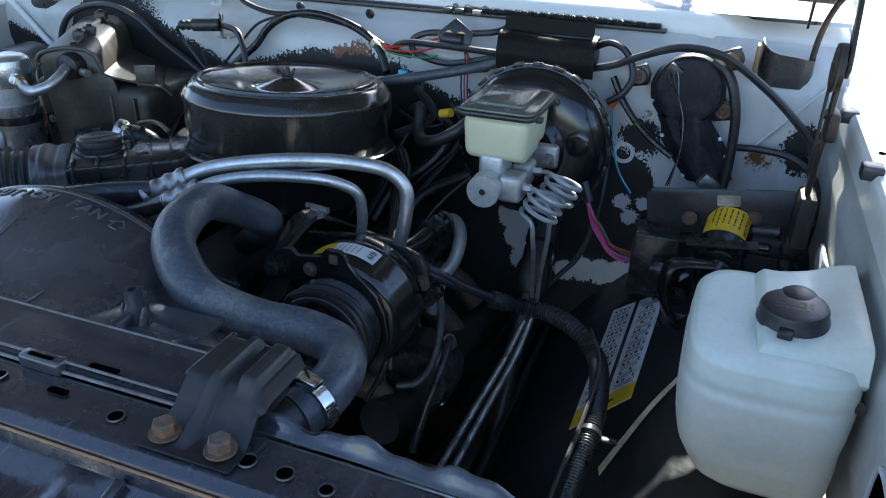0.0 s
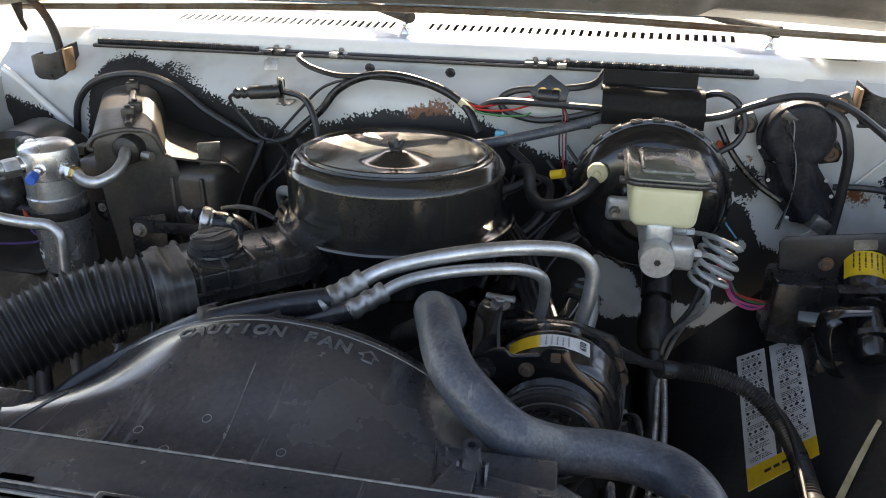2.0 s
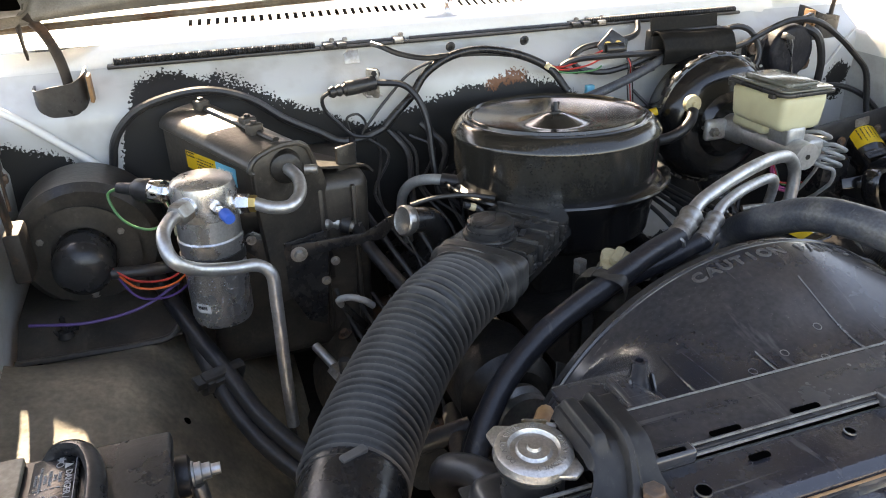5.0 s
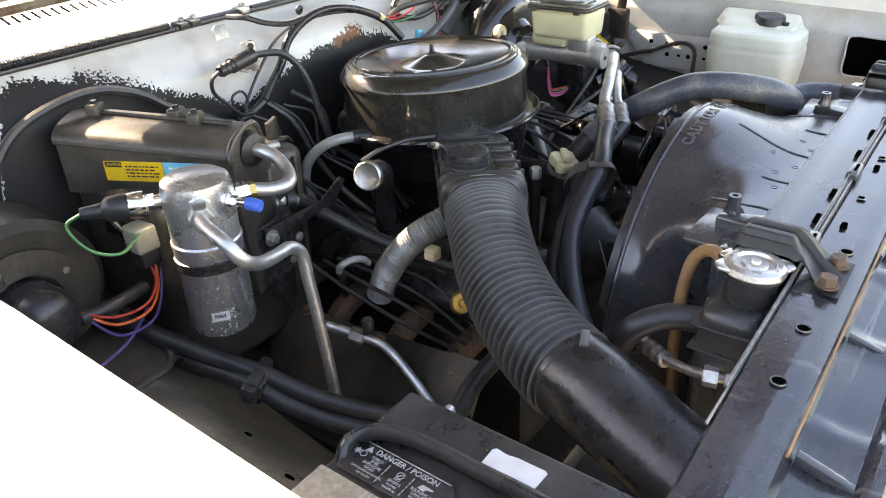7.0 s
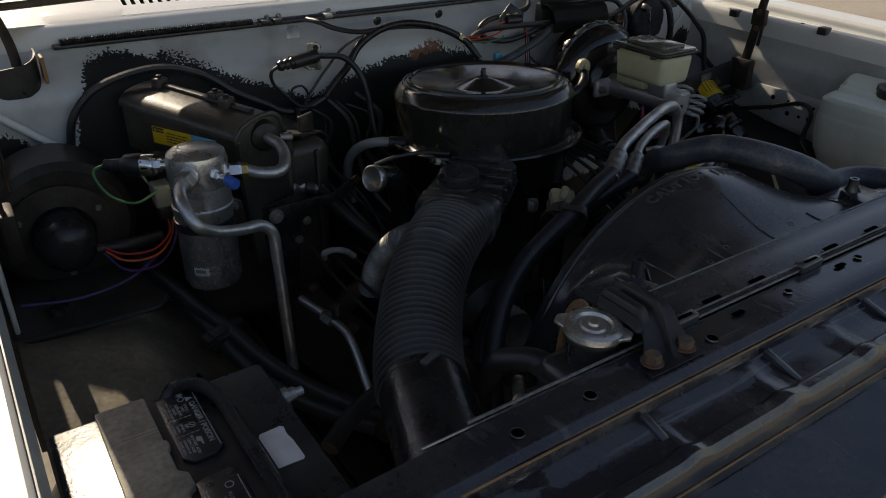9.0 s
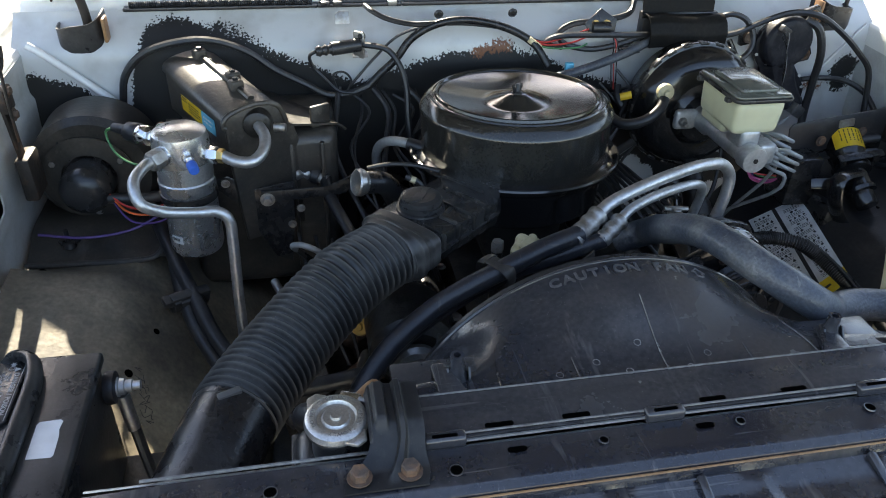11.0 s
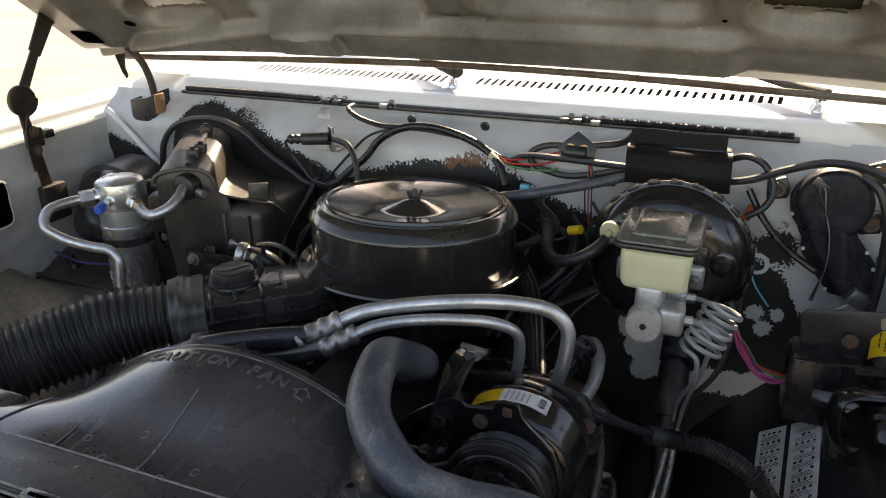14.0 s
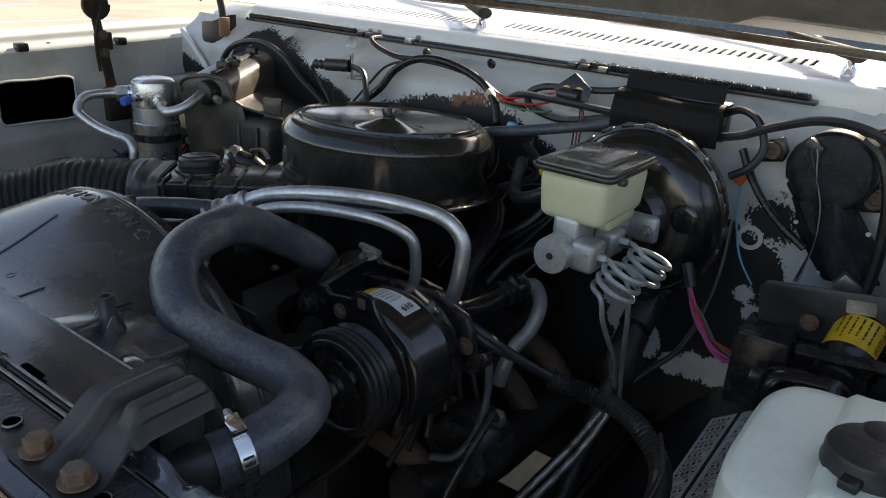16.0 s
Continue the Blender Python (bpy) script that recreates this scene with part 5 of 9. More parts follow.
part("parting_flange", prism([(x * 1.075, y) for x, y in SN_OUT], 0.0045, 0.0015, m=SN @ pose(0, 0, -0.0165)), BLACK_PLASTIC, sn, "moulded parting flange")
for y, x0 in ((0.030, 0.022), (0.066, 0.026), (0.104, 0.004), (0.142, -0.03)):
    part("top_rib", block(x0, 0.0590, y - 0.0028, y + 0.0028, 0.0105, 0.0170, 0.0018, m=SN), SNORKEL_MAT, sn)
    part("rib", block(0.0585, 0.0680, y - 0.0028, y + 0.0028, -0.014, 0.0140, 0.0030, m=SN), SNORKEL_MAT, sn)
for y in (0.085, 0.123):
    part("stop_mark", block(0.038, 0.046, y - 0.010, y + 0.010, 0.0105, 0.0140, 0.001, m=SN @ pose(0, 0, 0, 0, 0, 12)), BLACK_PLASTIC, sn)
part("back_rib", block(-0.058, 0.030, 0.172, 0.1765, 0.0105, 0.0150, 0.0012, m=SN), BLACK_PLASTIC, sn)
capm = SN @ pose(-0.016, 0.068, 0.0125)
fl = part("round_cap", lathe([(0.0, 0.0225), (0.029, 0.0225), (0.0325, 0.0205), (0.0335, 0.016), (0.0340, 0.004), (0.0385, 0.003), (0.0395, 0.0), (0, 0)], 48, m=capm), BLACK_PLASTIC, sn, "round dusty thermostat cap")
for a in (0, 180):
    part("cap_recess", sheet(lambda u, v, a=a: tuple(capm @ Matrix.Rotation(radians(a), 4, "Z") @ Vector(((0.010 + 0.014 * u) * math.cos(radians(-55 + 110 * v)), (0.010 + 0.014 * u) * math.sin(radians(-55 + 110 * v)) , 0.0228))), 3, 10, 0.0006), GRIME, fl)
part("cap_seam", tube([capm @ Vector((0.004 + 0.006 * math.sin(k), -0.028 + 0.0112 * k, 0.0232)) for k in range(6)], 0.0009, 6), GRIME, fl)
part("cap_step", lathe([(0.0335, 0.013), (0.0350, 0.0125), (0.0350, 0.0105), (0.0335, 0.010)], 48, m=capm), BLACK_PLASTIC, fl)
part("vacuum_nipple", tube([SN @ Vector((-0.05, 0.115, 0.008)), SN @ Vector((-0.056, 0.112, 0.024)), SN @ Vector((-0.075, 0.098, 0.034))], 0.0048, 8), RUBBER, sn)
part("nipple_ring", tube([SN @ Vector((-0.062, 0.108, 0.028)), SN @ Vector((-0.068, 0.103, 0.031))], 0.0058, 10, k=2), CREAM, sn)


def cuff_f(u, v):
    """The stepped rubber cuff, from the flat duct's mouth to the round bellows."""
    n = 2 / ramp(v, [(0, 5.0), (0.5, 4.0), (1, 2.4)])
    w = ramp(v, [(0, 0.0640), (0.04, 0.0675), (0.30, 0.0675), (0.34, 0.0655), (0.52, 0.0650), (0.56, 0.0665), (0.74, 0.0660), (0.80, 0.0610), (1, 0.0560)])
    h = ramp(v, [(0, 0.0260), (0.04, 0.0305), (0.30, 0.0330), (0.34, 0.0325), (0.52, 0.0370), (0.56, 0.0400), (0.74, 0.0440), (0.80, 0.0440), (1, 0.0480)])
    a = 2 * math.pi * u
    ca, sa = math.cos(a), math.sin(a)
    return tuple(SN @ Vector((w * math.copysign(abs(ca) ** n, ca), 0.022 - 0.052 * v, -0.012 - 0.008 * v + h * math.copysign(abs(sa) ** n, sa))))


part("cuff", sheet(cuff_f, 64, 26, 0.002), BELLOWS_MAT, sn, "dusty stepped rubber cuff")

# ---- intake duct ----
duct = thing("intake_duct", "black corrugated air intake duct running to the radiator support", "air duct", (-0.48, 0.1, 0.93))
B0 = SN @ Vector((0, -0.012, -0.018))
BELL = [tuple(B0), (-0.323, 0.425, 0.984), (-0.376, 0.375, 0.967), (-0.422, 0.318, 0.953), (-0.464, 0.253, 0.945), (-0.490, 0.200, 0.942)]
part("bellows", tube(BELL, lambda s: 0.0500 + 0.0078 * (1 - abs(math.sin(s * math.pi / 0.0122)) ** 0.75), 40, step=0.00122, shape=lambda s: (1.06 - 0.06 * smooth(0.0, 0.12, s), 0.80 + 0.20 * smooth(0.0, 0.12, s))), BELLOWS_MAT, duct, "ribbed flexible black plastic bellows")
part("tube_end", tube([(-0.484, 0.212, 0.9425), (-0.503, 0.160, 0.939), (-0.527, 0.090, 0.932), (-0.548, 0.028, 0.922), (-0.562, -0.02, 0.91)], 0.0545, 40, shape=lambda s: (1.0, 1.0 - 0.12 * smooth(0.03, 0.12, s))), BLACK_SATIN, duct, "smooth dusty plastic tube end")
part("clip_tab", block(-0.014, 0.014, -0.005, 0.005, -0.004, 0.003, 0.002, m=axes((-0.484, 0.196, 0.9955), (0.93, 0.37, 0), (-0.37, 0.93, 0.05))), BELLOWS_MAT, duct)

# ---- upper radiator hose ----
rhose = thing("radiator_hose", "thick weathered rubber radiator hose with a steel clamp", "hose", (0.42, 0.1, 1.0))
RH = [(0.125, 0.497, 0.962), (0.156, 0.470, 0.992), (0.150, 0.403, 1.040), (0.167, 0.326, 1.079), (0.205, 0.226, 1.078), (0.262, 0.190, 1.048), (0.305, 0.212, 1.018), (0.367, 0.223, 1.010), (0.412, 0.203, 1.013), (0.430, 0.17, 1.016), (0.432, 0.126, 1.015), (0.422, 0.098, 1.012)]
part("hose", tube(RH, lambda s: 0.0228 + 0.0002 * math.sin(s * 90), 24, k=10), HOSE_MAT, rhose, "bluish grey rubber hose with dusty bends")
hose_clamp((0.431, 0.117, 1.0145), (-0.3, -0.95, -0.1), 0.0233, rhose, (0.1, 0.3, 1))
part("thermostat_neck", tube([(0.08, 0.52, 0.92), (0.11, 0.507, 0.945), (0.128, 0.495, 0.965)], 0.020, 20), GRIME, rhose, "cast thermostat neck")

# ---- refrigerant lines ----
STRAP_MAT = material("dull_brown_black_strap", (0.035, 0.031, 0.027), 0.45, colour2=(0.06, 0.052, 0.044), scale=30, bump=0.1, vary=0.2, specks=0.4)
HOSE_BLACK = material("smooth_bluish_black_hose", (0.020, 0.021, 0.026), 0.28, colour2=(0.035, 0.034, 0.036), scale=20, bump=0.08, vary=0.15, specks=0.35, scuff=0.2)
lines = thing("refrigerant_lines", "pair of bent aluminium refrigerant pipes with black hoses", "pipe", (0.3, 0.53, 0.95))
part("pipe", tube([(0.038, 0.425, 1.046), (0.070, 0.446, 1.062), (0.115, 0.462, 1.074), (0.20, 0.495, 1.082), (0.27, 0.525, 1.078), (0.312, 0.542, 1.066), (0.333, 0.548, 1.042), (0.334, 0.546, 1.005), (0.322, 0.545, 0.945)], 0.0100, 16), ALUMINIUM, lines, "dull aluminium pipe")
part("pipe", tube([(0.070, 0.410, 1.041), (0.100, 0.435, 1.055), (0.14, 0.455, 1.062), (0.20, 0.482, 1.062), (0.245, 0.503, 1.055), (0.271, 0.522, 1.035), (0.274, 0.530, 1.0), (0.264, 0.536, 0.94)], 0.0078, 16), ALUMINIUM, lines, "dull aluminium pipe")
for a, b, r in (((0.055, 0.437, 1.054), (0.006, 0.406, 1.030), 0.0142), ((0.085, 0.424, 1.049), (0.045, 0.397, 1.030), 0.0115)):
    part("crimp", tube([a, b], lambda s, r=r: r + 0.0010 * math.copysign(abs(math.sin(s * 330)) ** 0.4, math.sin(s * 330)) + 0.001, 20, k=30), STEEL, lines, "ribbed crimp collar")
part("hose", tube([(0.018, 0.413, 1.036), (-0.04, 0.392, 1.031), (-0.112, 0.362, 1.020), (-0.165, 0.357, 0.996), (-0.218, 0.350, 0.966), (-0.285, 0.315, 0.930), (-0.34, 0.26, 0.88), (-0.375, 0.20, 0.82)], 0.0150, 18), HOSE_BLACK, lines, "thick black hose")
part("hose", tube([(0.052, 0.40, 1.032), (0.0, 0.402, 1.012), (-0.09, 0.397, 0.988), (-0.17, 0.385, 0.955), (-0.25, 0.36, 0.915), (-0.32, 0.31, 0.865), (-0.36, 0.25, 0.80)], 0.0130, 18), HOSE_BLACK, lines, "thin black hose")
part("strap", tube([(-0.128, 0.375, 1.030), (-0.108, 0.345, 1.028), (-0.100, 0.350, 1.004), (-0.098, 0.375, 0.978), (-0.112, 0.410, 0.972), (-0.128, 0.412, 0.992), (-0.132, 0.396, 1.018), (-0.128, 0.375, 1.030)], 0.0120, 8, shape=lambda s: (1.0, 0.2)), STRAP_MAT, lines, "flat brown-black hose strap")

# ---- compressor and its brackets ----
comp = thing("ac_compressor", "black air conditioning compressor with paper labels", "compressor", (0.3, 0.48, 0.80))
CX, CZ, CR = 0.297, 0.902, 0.0875
CM = along((CX, 0.45, CZ), (CX, 0.0, CZ))  # z towards the front
CM = CM @ Matrix.Rotation(math.atan2((CM.inverted().to_3x3() @ Vector((1, 0, 0))).y, (CM.inverted().to_3x3() @ Vector((1, 0, 0))).x), 4, "Z")


def barrel(deg, y, r):
    """A place on the compressor: degrees from +x upwards, y along the truck, r from its axis."""
    return Vector((CX + r * math.cos(radians(deg)), y, CZ + r * math.sin(radians(deg))))


def turned(profile, n=64):
    """A body of revolution about the compressor's axis from (radius, y) pairs."""
    return lathe([(r, 0.45 - y) for r, y in profile], n, m=CM)


body = part("body", turned([(0, 0.409), (0.078, 0.409), (0.0835, 0.413), (0.0858, 0.420), (0.0866, 0.428), (CR, 0.430), (CR, 0.462), (CR + 0.0015, 0.464), (CR + 0.0015, 0.471), (CR, 0.473), (CR, 0.490), (0.080, 0.499), (0.070, 0.505), (0, 0.505)]), BLACK_GLOSS, comp)
part("rear_head", turned([(0, 0.505), (0.064, 0.505), (0.066, 0.510), (0.066, 0.545), (0.058, 0.556), (0, 0.558)], 40), BLACK_SATIN, comp)
PUL = [(0, 0.352), (0.014, 0.352), (0.016, 0.357), (0.034, 0.357), (0.036, 0.361), (0.046, 0.361), (0.050, 0.358), (0.061, 0.358), (0.0655, 0.360), (0.0665, 0.364), (0.0600, 0.372), (0.0665, 0.379), (0.0665, 0.383), (0.0600, 0.391), (0.0660, 0.398), (0.0640, 0.402), (0, 0.402)]
pul = part("clutch_pulley", turned(PUL), BLACK_SATIN, comp, "black two-groove clutch pulley")
part("face_ring", turned([(0.052, 0.3585), (0.0535, 0.3560), (0.0585, 0.3560), (0.0600, 0.3585)]), BLACK_PLASTIC, pul)
for i in range(3):
    a = 120 * i + 25
    part("rivet", lathe([(0, 0), (0.0062, 0), (0.0056, 0.004), (0, 0.005)], 14, m=along(barrel(a, 0.3605, 0.042), barrel(a, 0.2, 0.042))), BLACK_GLOSS, pul)
    q0, q1 = barrel(a, 0.3595, 0.012), barrel(a + 42, 0.3595, 0.047)
    part("leaf_spring", prism(rounded((q1 - q0).length, 0.013, 0.004), 0.0016, 0.0004, m=axes((q0 + q1) / 2, q1 - q0, (q1 - q0).cross(Vector((0, 1, 0))))), BLACK_GLOSS, pul)
part("hub_nut", lathe([(0, 0), (0.009, 0), (0.009, 0.006), (0, 0.007)], 6, m=along((CX, 0.352, CZ), (CX, 0.2, CZ))), STEEL, pul)
for a, y in ((20, 0.409), (-18, 0.409), (48, 0.409), (-55, 0.409)):
    bolt(barrel(a, y, 0.068), (0, -1, 0), 0.0065, 0.006, BLACK_GLOSS, body, "case_bolt", 1.3)


def wrap(name, a0, a1, y0, y1, r, mat, parent, label=""):
    """A label wrapped on the compressor's barrel; angles from +x, counted upwards."""
    return part(name, sheet(lambda u, v: tuple(barrel(a0 + (a1 - a0) * u, y0 + (y1 - y0) * v, r)), 14, 2, 0.0006), mat, parent, label)


wrap("paper_label", 104, 75, 0.432, 0.460, CR + 0.0012, PAPER, body, "printed white paper label")
wrap("yellow_label", 132, 104, 0.432, 0.460, CR + 0.0012, YELLOW, body, "yellow label")
wrap("number_label", 75, 63, 0.431, 0.4615, CR + 0.0014, PAPER, body, "small white number label")
m610 = axes(barrel(69, 0.446, CR + 0.0022), (0, 1, 0), barrel(70, 0.446, CR) - barrel(69, 0.446, CR))
letters("610", 0.0125, INK, body, m610, 0.0002, bold=0.0002)
for k, a in enumerate((99, 94.5, 90, 85.5, 81)):
    bars(1, 0.022, 0.0042, INK_GREY, body, axes(barrel(a, 0.446, CR + 0.0020), (0, 1, 0), barrel(a + 1, 0.446, CR) - barrel(a, 0.446, CR)), seed=k + 3, lead=0.45)
brk = thing("compressor_bracket", "black stamped steel bracket with bolts holding the compressor", "bracket", (0.22, 0.42, 0.8))
FRONT = [(0.146, 0.940), (0.170, 0.962), (0.200, 0.984), (0.222, 0.996), (0.236, 0.998), (0.244, 0.990), (0.277, 0.995), (0.283, 1.004), (0.288, 1.0075), (0.306, 1.0075), (0.312, 1.003), (0.317, 0.990), (0.327, 0.978), (0.340, 0.967), (0.356, 0.952), (0.367, 0.930), (0.372, 0.898), (0.368, 0.860), (0.352, 0.828), (0.336, 0.834),
         (0.350, 0.872), (0.350, 0.905), (0.335, 0.935), (0.310, 0.952), (0.275, 0.956), (0.240, 0.948), (0.215, 0.950), (0.196, 0.940), (0.178, 0.912), (0.158, 0.902), (0.145, 0.915)]
fp = part("front_plate", prism(FRONT, 0.007, 0.0022, m=axes((0, 0.4085, 0), (1, 0, 0), (0, 0, 1))), BLACK_GLOSS, brk, "front plate with bolt holes")
part("square_hole", prism(rounded(0.012, 0.013, 0.0025), 0.0006, 0, m=axes((0.2965, 0.4012, 0.9945), (1, 0, 0), (0, 0, 1))), RUST, fp)
part("slot", prism(rounded(0.012, 0.040, 0.0058), 0.0006, 0, m=axes((0.176, 0.4012, 0.936), (1, 0, -0.75), (0.75, 0, 1))), HOLE_SHADE, fp)
part("ear", sheet(lambda u, v: (0.197 + 0.030 * u - 0.006 * math.sin(v * 3), 0.404 + 0.112 * v, 0.966 + 0.034 * smooth(0.0, 0.75, v) - 0.004 * smooth(0.8, 1.0, v) + 0.026 * u * (1 - smooth(0.0, 0.7, v)) + 0.005 * (2 * u - 1) ** 2), 10, 16, 0.005), BLACK_GLOSS, brk, "bent steel ear")
bolt((0.211, 0.4005, 0.969), (0, -1, 0), 0.0098, 0.013, BLACK_SATIN, brk)
bolt((0.219, 0.500, 1.003), (0, -0.2, 1), 0.0085, 0.011, STEEL, brk)
stick((0.200, 0.505, 1.012), (0.238, 0.497, 1.013), 0.0045, STEEL, brk, "thread", 8)
bolt((0.263, 0.4005, 0.974), (0, -1, 0), 0.0062, 0.005, RUST, brk)
REAR = [(0.196, 0.968), (0.275, 0.977), (0.320, 0.978), (0.372, 0.962), (0.382, 0.945), (0.388, 0.918), (0.380, 0.896), (0.366, 0.890), (0.356, 0.900), (0.362, 0.930), (0.330, 0.950), (0.20, 0.948)]
part("rear_plate", prism(REAR, 0.014, 0.003, m=axes((0, 0.522, 0), (1, 0, 0), (0, 0, 1))), BLACK_SATIN, brk, "rear plate behind the compressor")
part("rear_boss", tube([(0.384, 0.508, 0.900), (0.384, 0.545, 0.895)], 0.012, 16, k=3), BLACK_SATIN, brk)
bolt((0.376, 0.507, 0.925), (0, -1, 0), 0.0075, 0.006, RUST, brk)
part("strut", tube([(0.222, 0.52, 0.99), (0.235, 0.56, 0.965), (0.25, 0.61, 0.93), (0.26, 0.66, 0.90)], 0.010, 10, shape=lambda s: (1.0, 0.35)), BLACK_SATIN, brk)
belt = thing("drive_belt", "black rubber drive belt round the front pulleys", "belt", (0.2, 0.36, 0.75))
part("band", tube([(CX - 0.062, 0.372, CZ + 0.02), (0.13, 0.370, 0.87), (0.03, 0.368, 0.80), (0.02, 0.368, 0.66), (0.09, 0.368, 0.60), (0.28, 0.370, 0.77), (CX + 0.052, 0.372, CZ - 0.035), (CX + 0.063, 0.372, CZ), (CX + 0.045, 0.372, CZ + 0.045), (CX, 0.372, CZ + 0.063), (CX - 0.045, 0.372, CZ + 0.045), (CX - 0.062, 0.372, CZ + 0.02)], 0.0055, 8, k=10), RUBBER, belt)
part("crank_pulley", lathe([(0, 0), (0.08, 0), (0.085, 0.01), (0.075, 0.02), (0.085, 0.03), (0.08, 0.04), (0, 0.04)], 40, m=along((0.02, 0.39, 0.62), (0.02, 0.2, 0.62))), GRIME, belt)

# black hose with a bright ferrule behind the compressor, and its grey steel elbow
ps = thing("suction_fitting", "glossy black hose end with a grey steel elbow behind the compressor", "hose", (0.33, 0.68, 0.9))
part("hose_end", tube([(0.285, 0.585, 0.915), (0.296, 0.625, 0.905), (0.309, 0.659, 0.907), (0.318, 0.688, 0.915)], 0.0150, 18), BLACK_GLOSS, ps)
part("ferrule", tube([(0.317, 0.684, 0.914), (0.324, 0.702, 0.920), (0.330, 0.720, 0.920)], lambda s: 0.0185 + 0.002 * math.copysign(1, math.sin(s * 330)), 18, k=8), BLACK_SATIN, ps)
part("hex_nut", lathe([(0, 0), (0.0165, 0), (0.0165, 0.013), (0, 0.013)], 6, m=along((0.328, 0.715, 0.920), (0.334, 0.742, 0.918))), STEEL, ps)
part("elbow", tube([(0.330, 0.722, 0.920), (0.338, 0.745, 0.914), (0.348, 0.750, 0.888), (0.346, 0.735, 0.850), (0.330, 0.710, 0.815), (0.322, 0.690, 0.76)], 0.0115, 14), LINE_MAT, ps, "dull grey steel elbow")
dn = thing("drain_pipe", "thin bent grey pipe beside the compressor", "pipe", (0.385, 0.53, 0.8))
part("pipe", tube([(0.386, 0.545, 0.905), (0.392, 0.545, 0.86), (0.392, 0.535, 0.81), (0.386, 0.515, 0.775), (0.372, 0.50, 0.757), (0.345, 0.49, 0.75)], 0.0055, 12), HOSE_MAT, dn)

# ---- brake booster and master cylinder ----
booster = thing("brake_booster", "round black brake booster on the firewall", "brake booster", (0.43, 0.99, 0.95))
BM = Matrix.Translation((0.428, 0.885, 1.025)) @ Euler((radians(90), 0, 0)).to_matrix().to_4x4()
sh = part("shell", lathe([(0, 0.066), (0.052, 0.066), (0.060, 0.058), (0.066, 0.050), (0.095, 0.048), (0.112, 0.040), (0.124, 0.020), (0.1285, 0.008), (0.134, 0.006), (0.1355, 0.0), (0.134, -0.006), (0.1285, -0.008), (0.122, -0.05), (0.09, -0.085), (0.05, -0.112), (0, -0.112)], 80, m=BM), BLACK_GLOSS, booster, "glossy black stamped shell")
for i in range(24):
    a = radians(15 * i)
    part("crimp_tab", block(0.129, 0.1362, -0.010, 0.010, -0.0078, 0.0078, 0.002, m=BM @ Matrix.Rotation(a, 4, "Z")), BLACK_SATIN, sh)
part("dimple", lathe([(0, 0.0500), (0.014, 0.0500), (0.020, 0.0488), (0.022, 0.047)], 24, m=BM @ Matrix.Translation((0.085, 0.02, 0.0006))), BLACK_GLOSS, sh)
part("code_sticker", prism(rounded(0.012, 0.016, 0.001), 0.0006, 0, m=BM @ Matrix.Translation((-0.085, 0.05, 0.0482))), PAPER, sh)
cv = part("check_valve", lathe([(0, 0), (0.0165, 0), (0.0175, 0.004), (0.0165, 0.012), (0.006, 0.014), (0.005, 0.020), (0, 0.020)], 24, m=along((0.338, 0.838, 1.078), (0.330, 0.75, 1.084))), CREAM, booster, "cream plastic check valve")
vac = thing("vacuum_hose", "black rubber vacuum hose to the brake booster", "hose", (0.3, 0.8, 1.03))
part("hose", tube([(0.334, 0.822, 1.068), (0.318, 0.806, 1.052), (0.285, 0.80, 1.032), (0.25, 0.815, 1.022), (0.232, 0.84, 1.03), (0.222, 0.87, 1.06), (0.20, 0.90, 1.05)], 0.0105, 12), RUBBER, vac)
part("yellow_end", tube([(0.283, 0.865, 1.062), (0.262, 0.872, 1.055)], 0.008, 12, k=3), YELLOW, vac)

mc = thing("master_cylinder", "brake master cylinder with a yellowed plastic reservoir", "master cylinder", (0.425, 0.72, 1.0))
part("reservoir", block(0.379, 0.476, 0.640, 0.782, 1.066, 1.131, 0.013, 4, taper=0.07), RESERVOIR, mc, "yellowed translucent plastic reservoir")
part("reservoir_step", block(0.395, 0.462, 0.70, 0.785, 1.046, 1.075, 0.008, 3), RESERVOIR, mc)
ml = part("lid", prism(rounded(0.116, 0.156, 0.016, 5), 0.007, 0.002, m=pose(0.4275, 0.7115, 1.131)), BLACK_PLASTIC, mc, "black edged reservoir lid")
LID_MAT = material("smoky_grey_lid", (0.10, 0.105, 0.085), 0.18, colour2=(0.16, 0.16, 0.13), scale=15, bump=0.02, coat=0.4)
part("lid_plate", prism(rounded(0.109, 0.149, 0.014, 5), 0.004, 0.0015, m=pose(0.4275, 0.7115, 1.1383)), LID_MAT, ml, "glossy smoky grey lid skin")
part("lid_panel", prism(rounded(0.074, 0.108, 0.008, 4), 0.007, 0.004, m=pose(0.4275, 0.7115, 1.1415)), LID_MAT, ml)
bars(3, 0.05, 0.02, LETTER_MAT, ml, pose(0.4275, 0.73, 1.1487), seed=5)
for sx in (-1, 1):
    for y in (0.66, 0.765):
        part("lid_tab", block(0.4275 + sx * 0.060 - 0.005, 0.4275 + sx * 0.060 + 0.005, y - 0.006, y + 0.006, 1.127, 1.135, 0.0015), BLACK_PLASTIC, ml)
cyl = part("cylinder", lathe([(0, 0), (0.0235, 0), (0.0245, 0.003), (0.0245, 0.028), (0.021, 0.034), (0.021, 0.16), (0.026, 0.17), (0.026, 0.215), (0, 0.215)], 36, m=along((0.4235, 0.614, 1.029), (0.4235, 0.9, 1.027))), CAST, mc, "cast aluminium cylinder body")
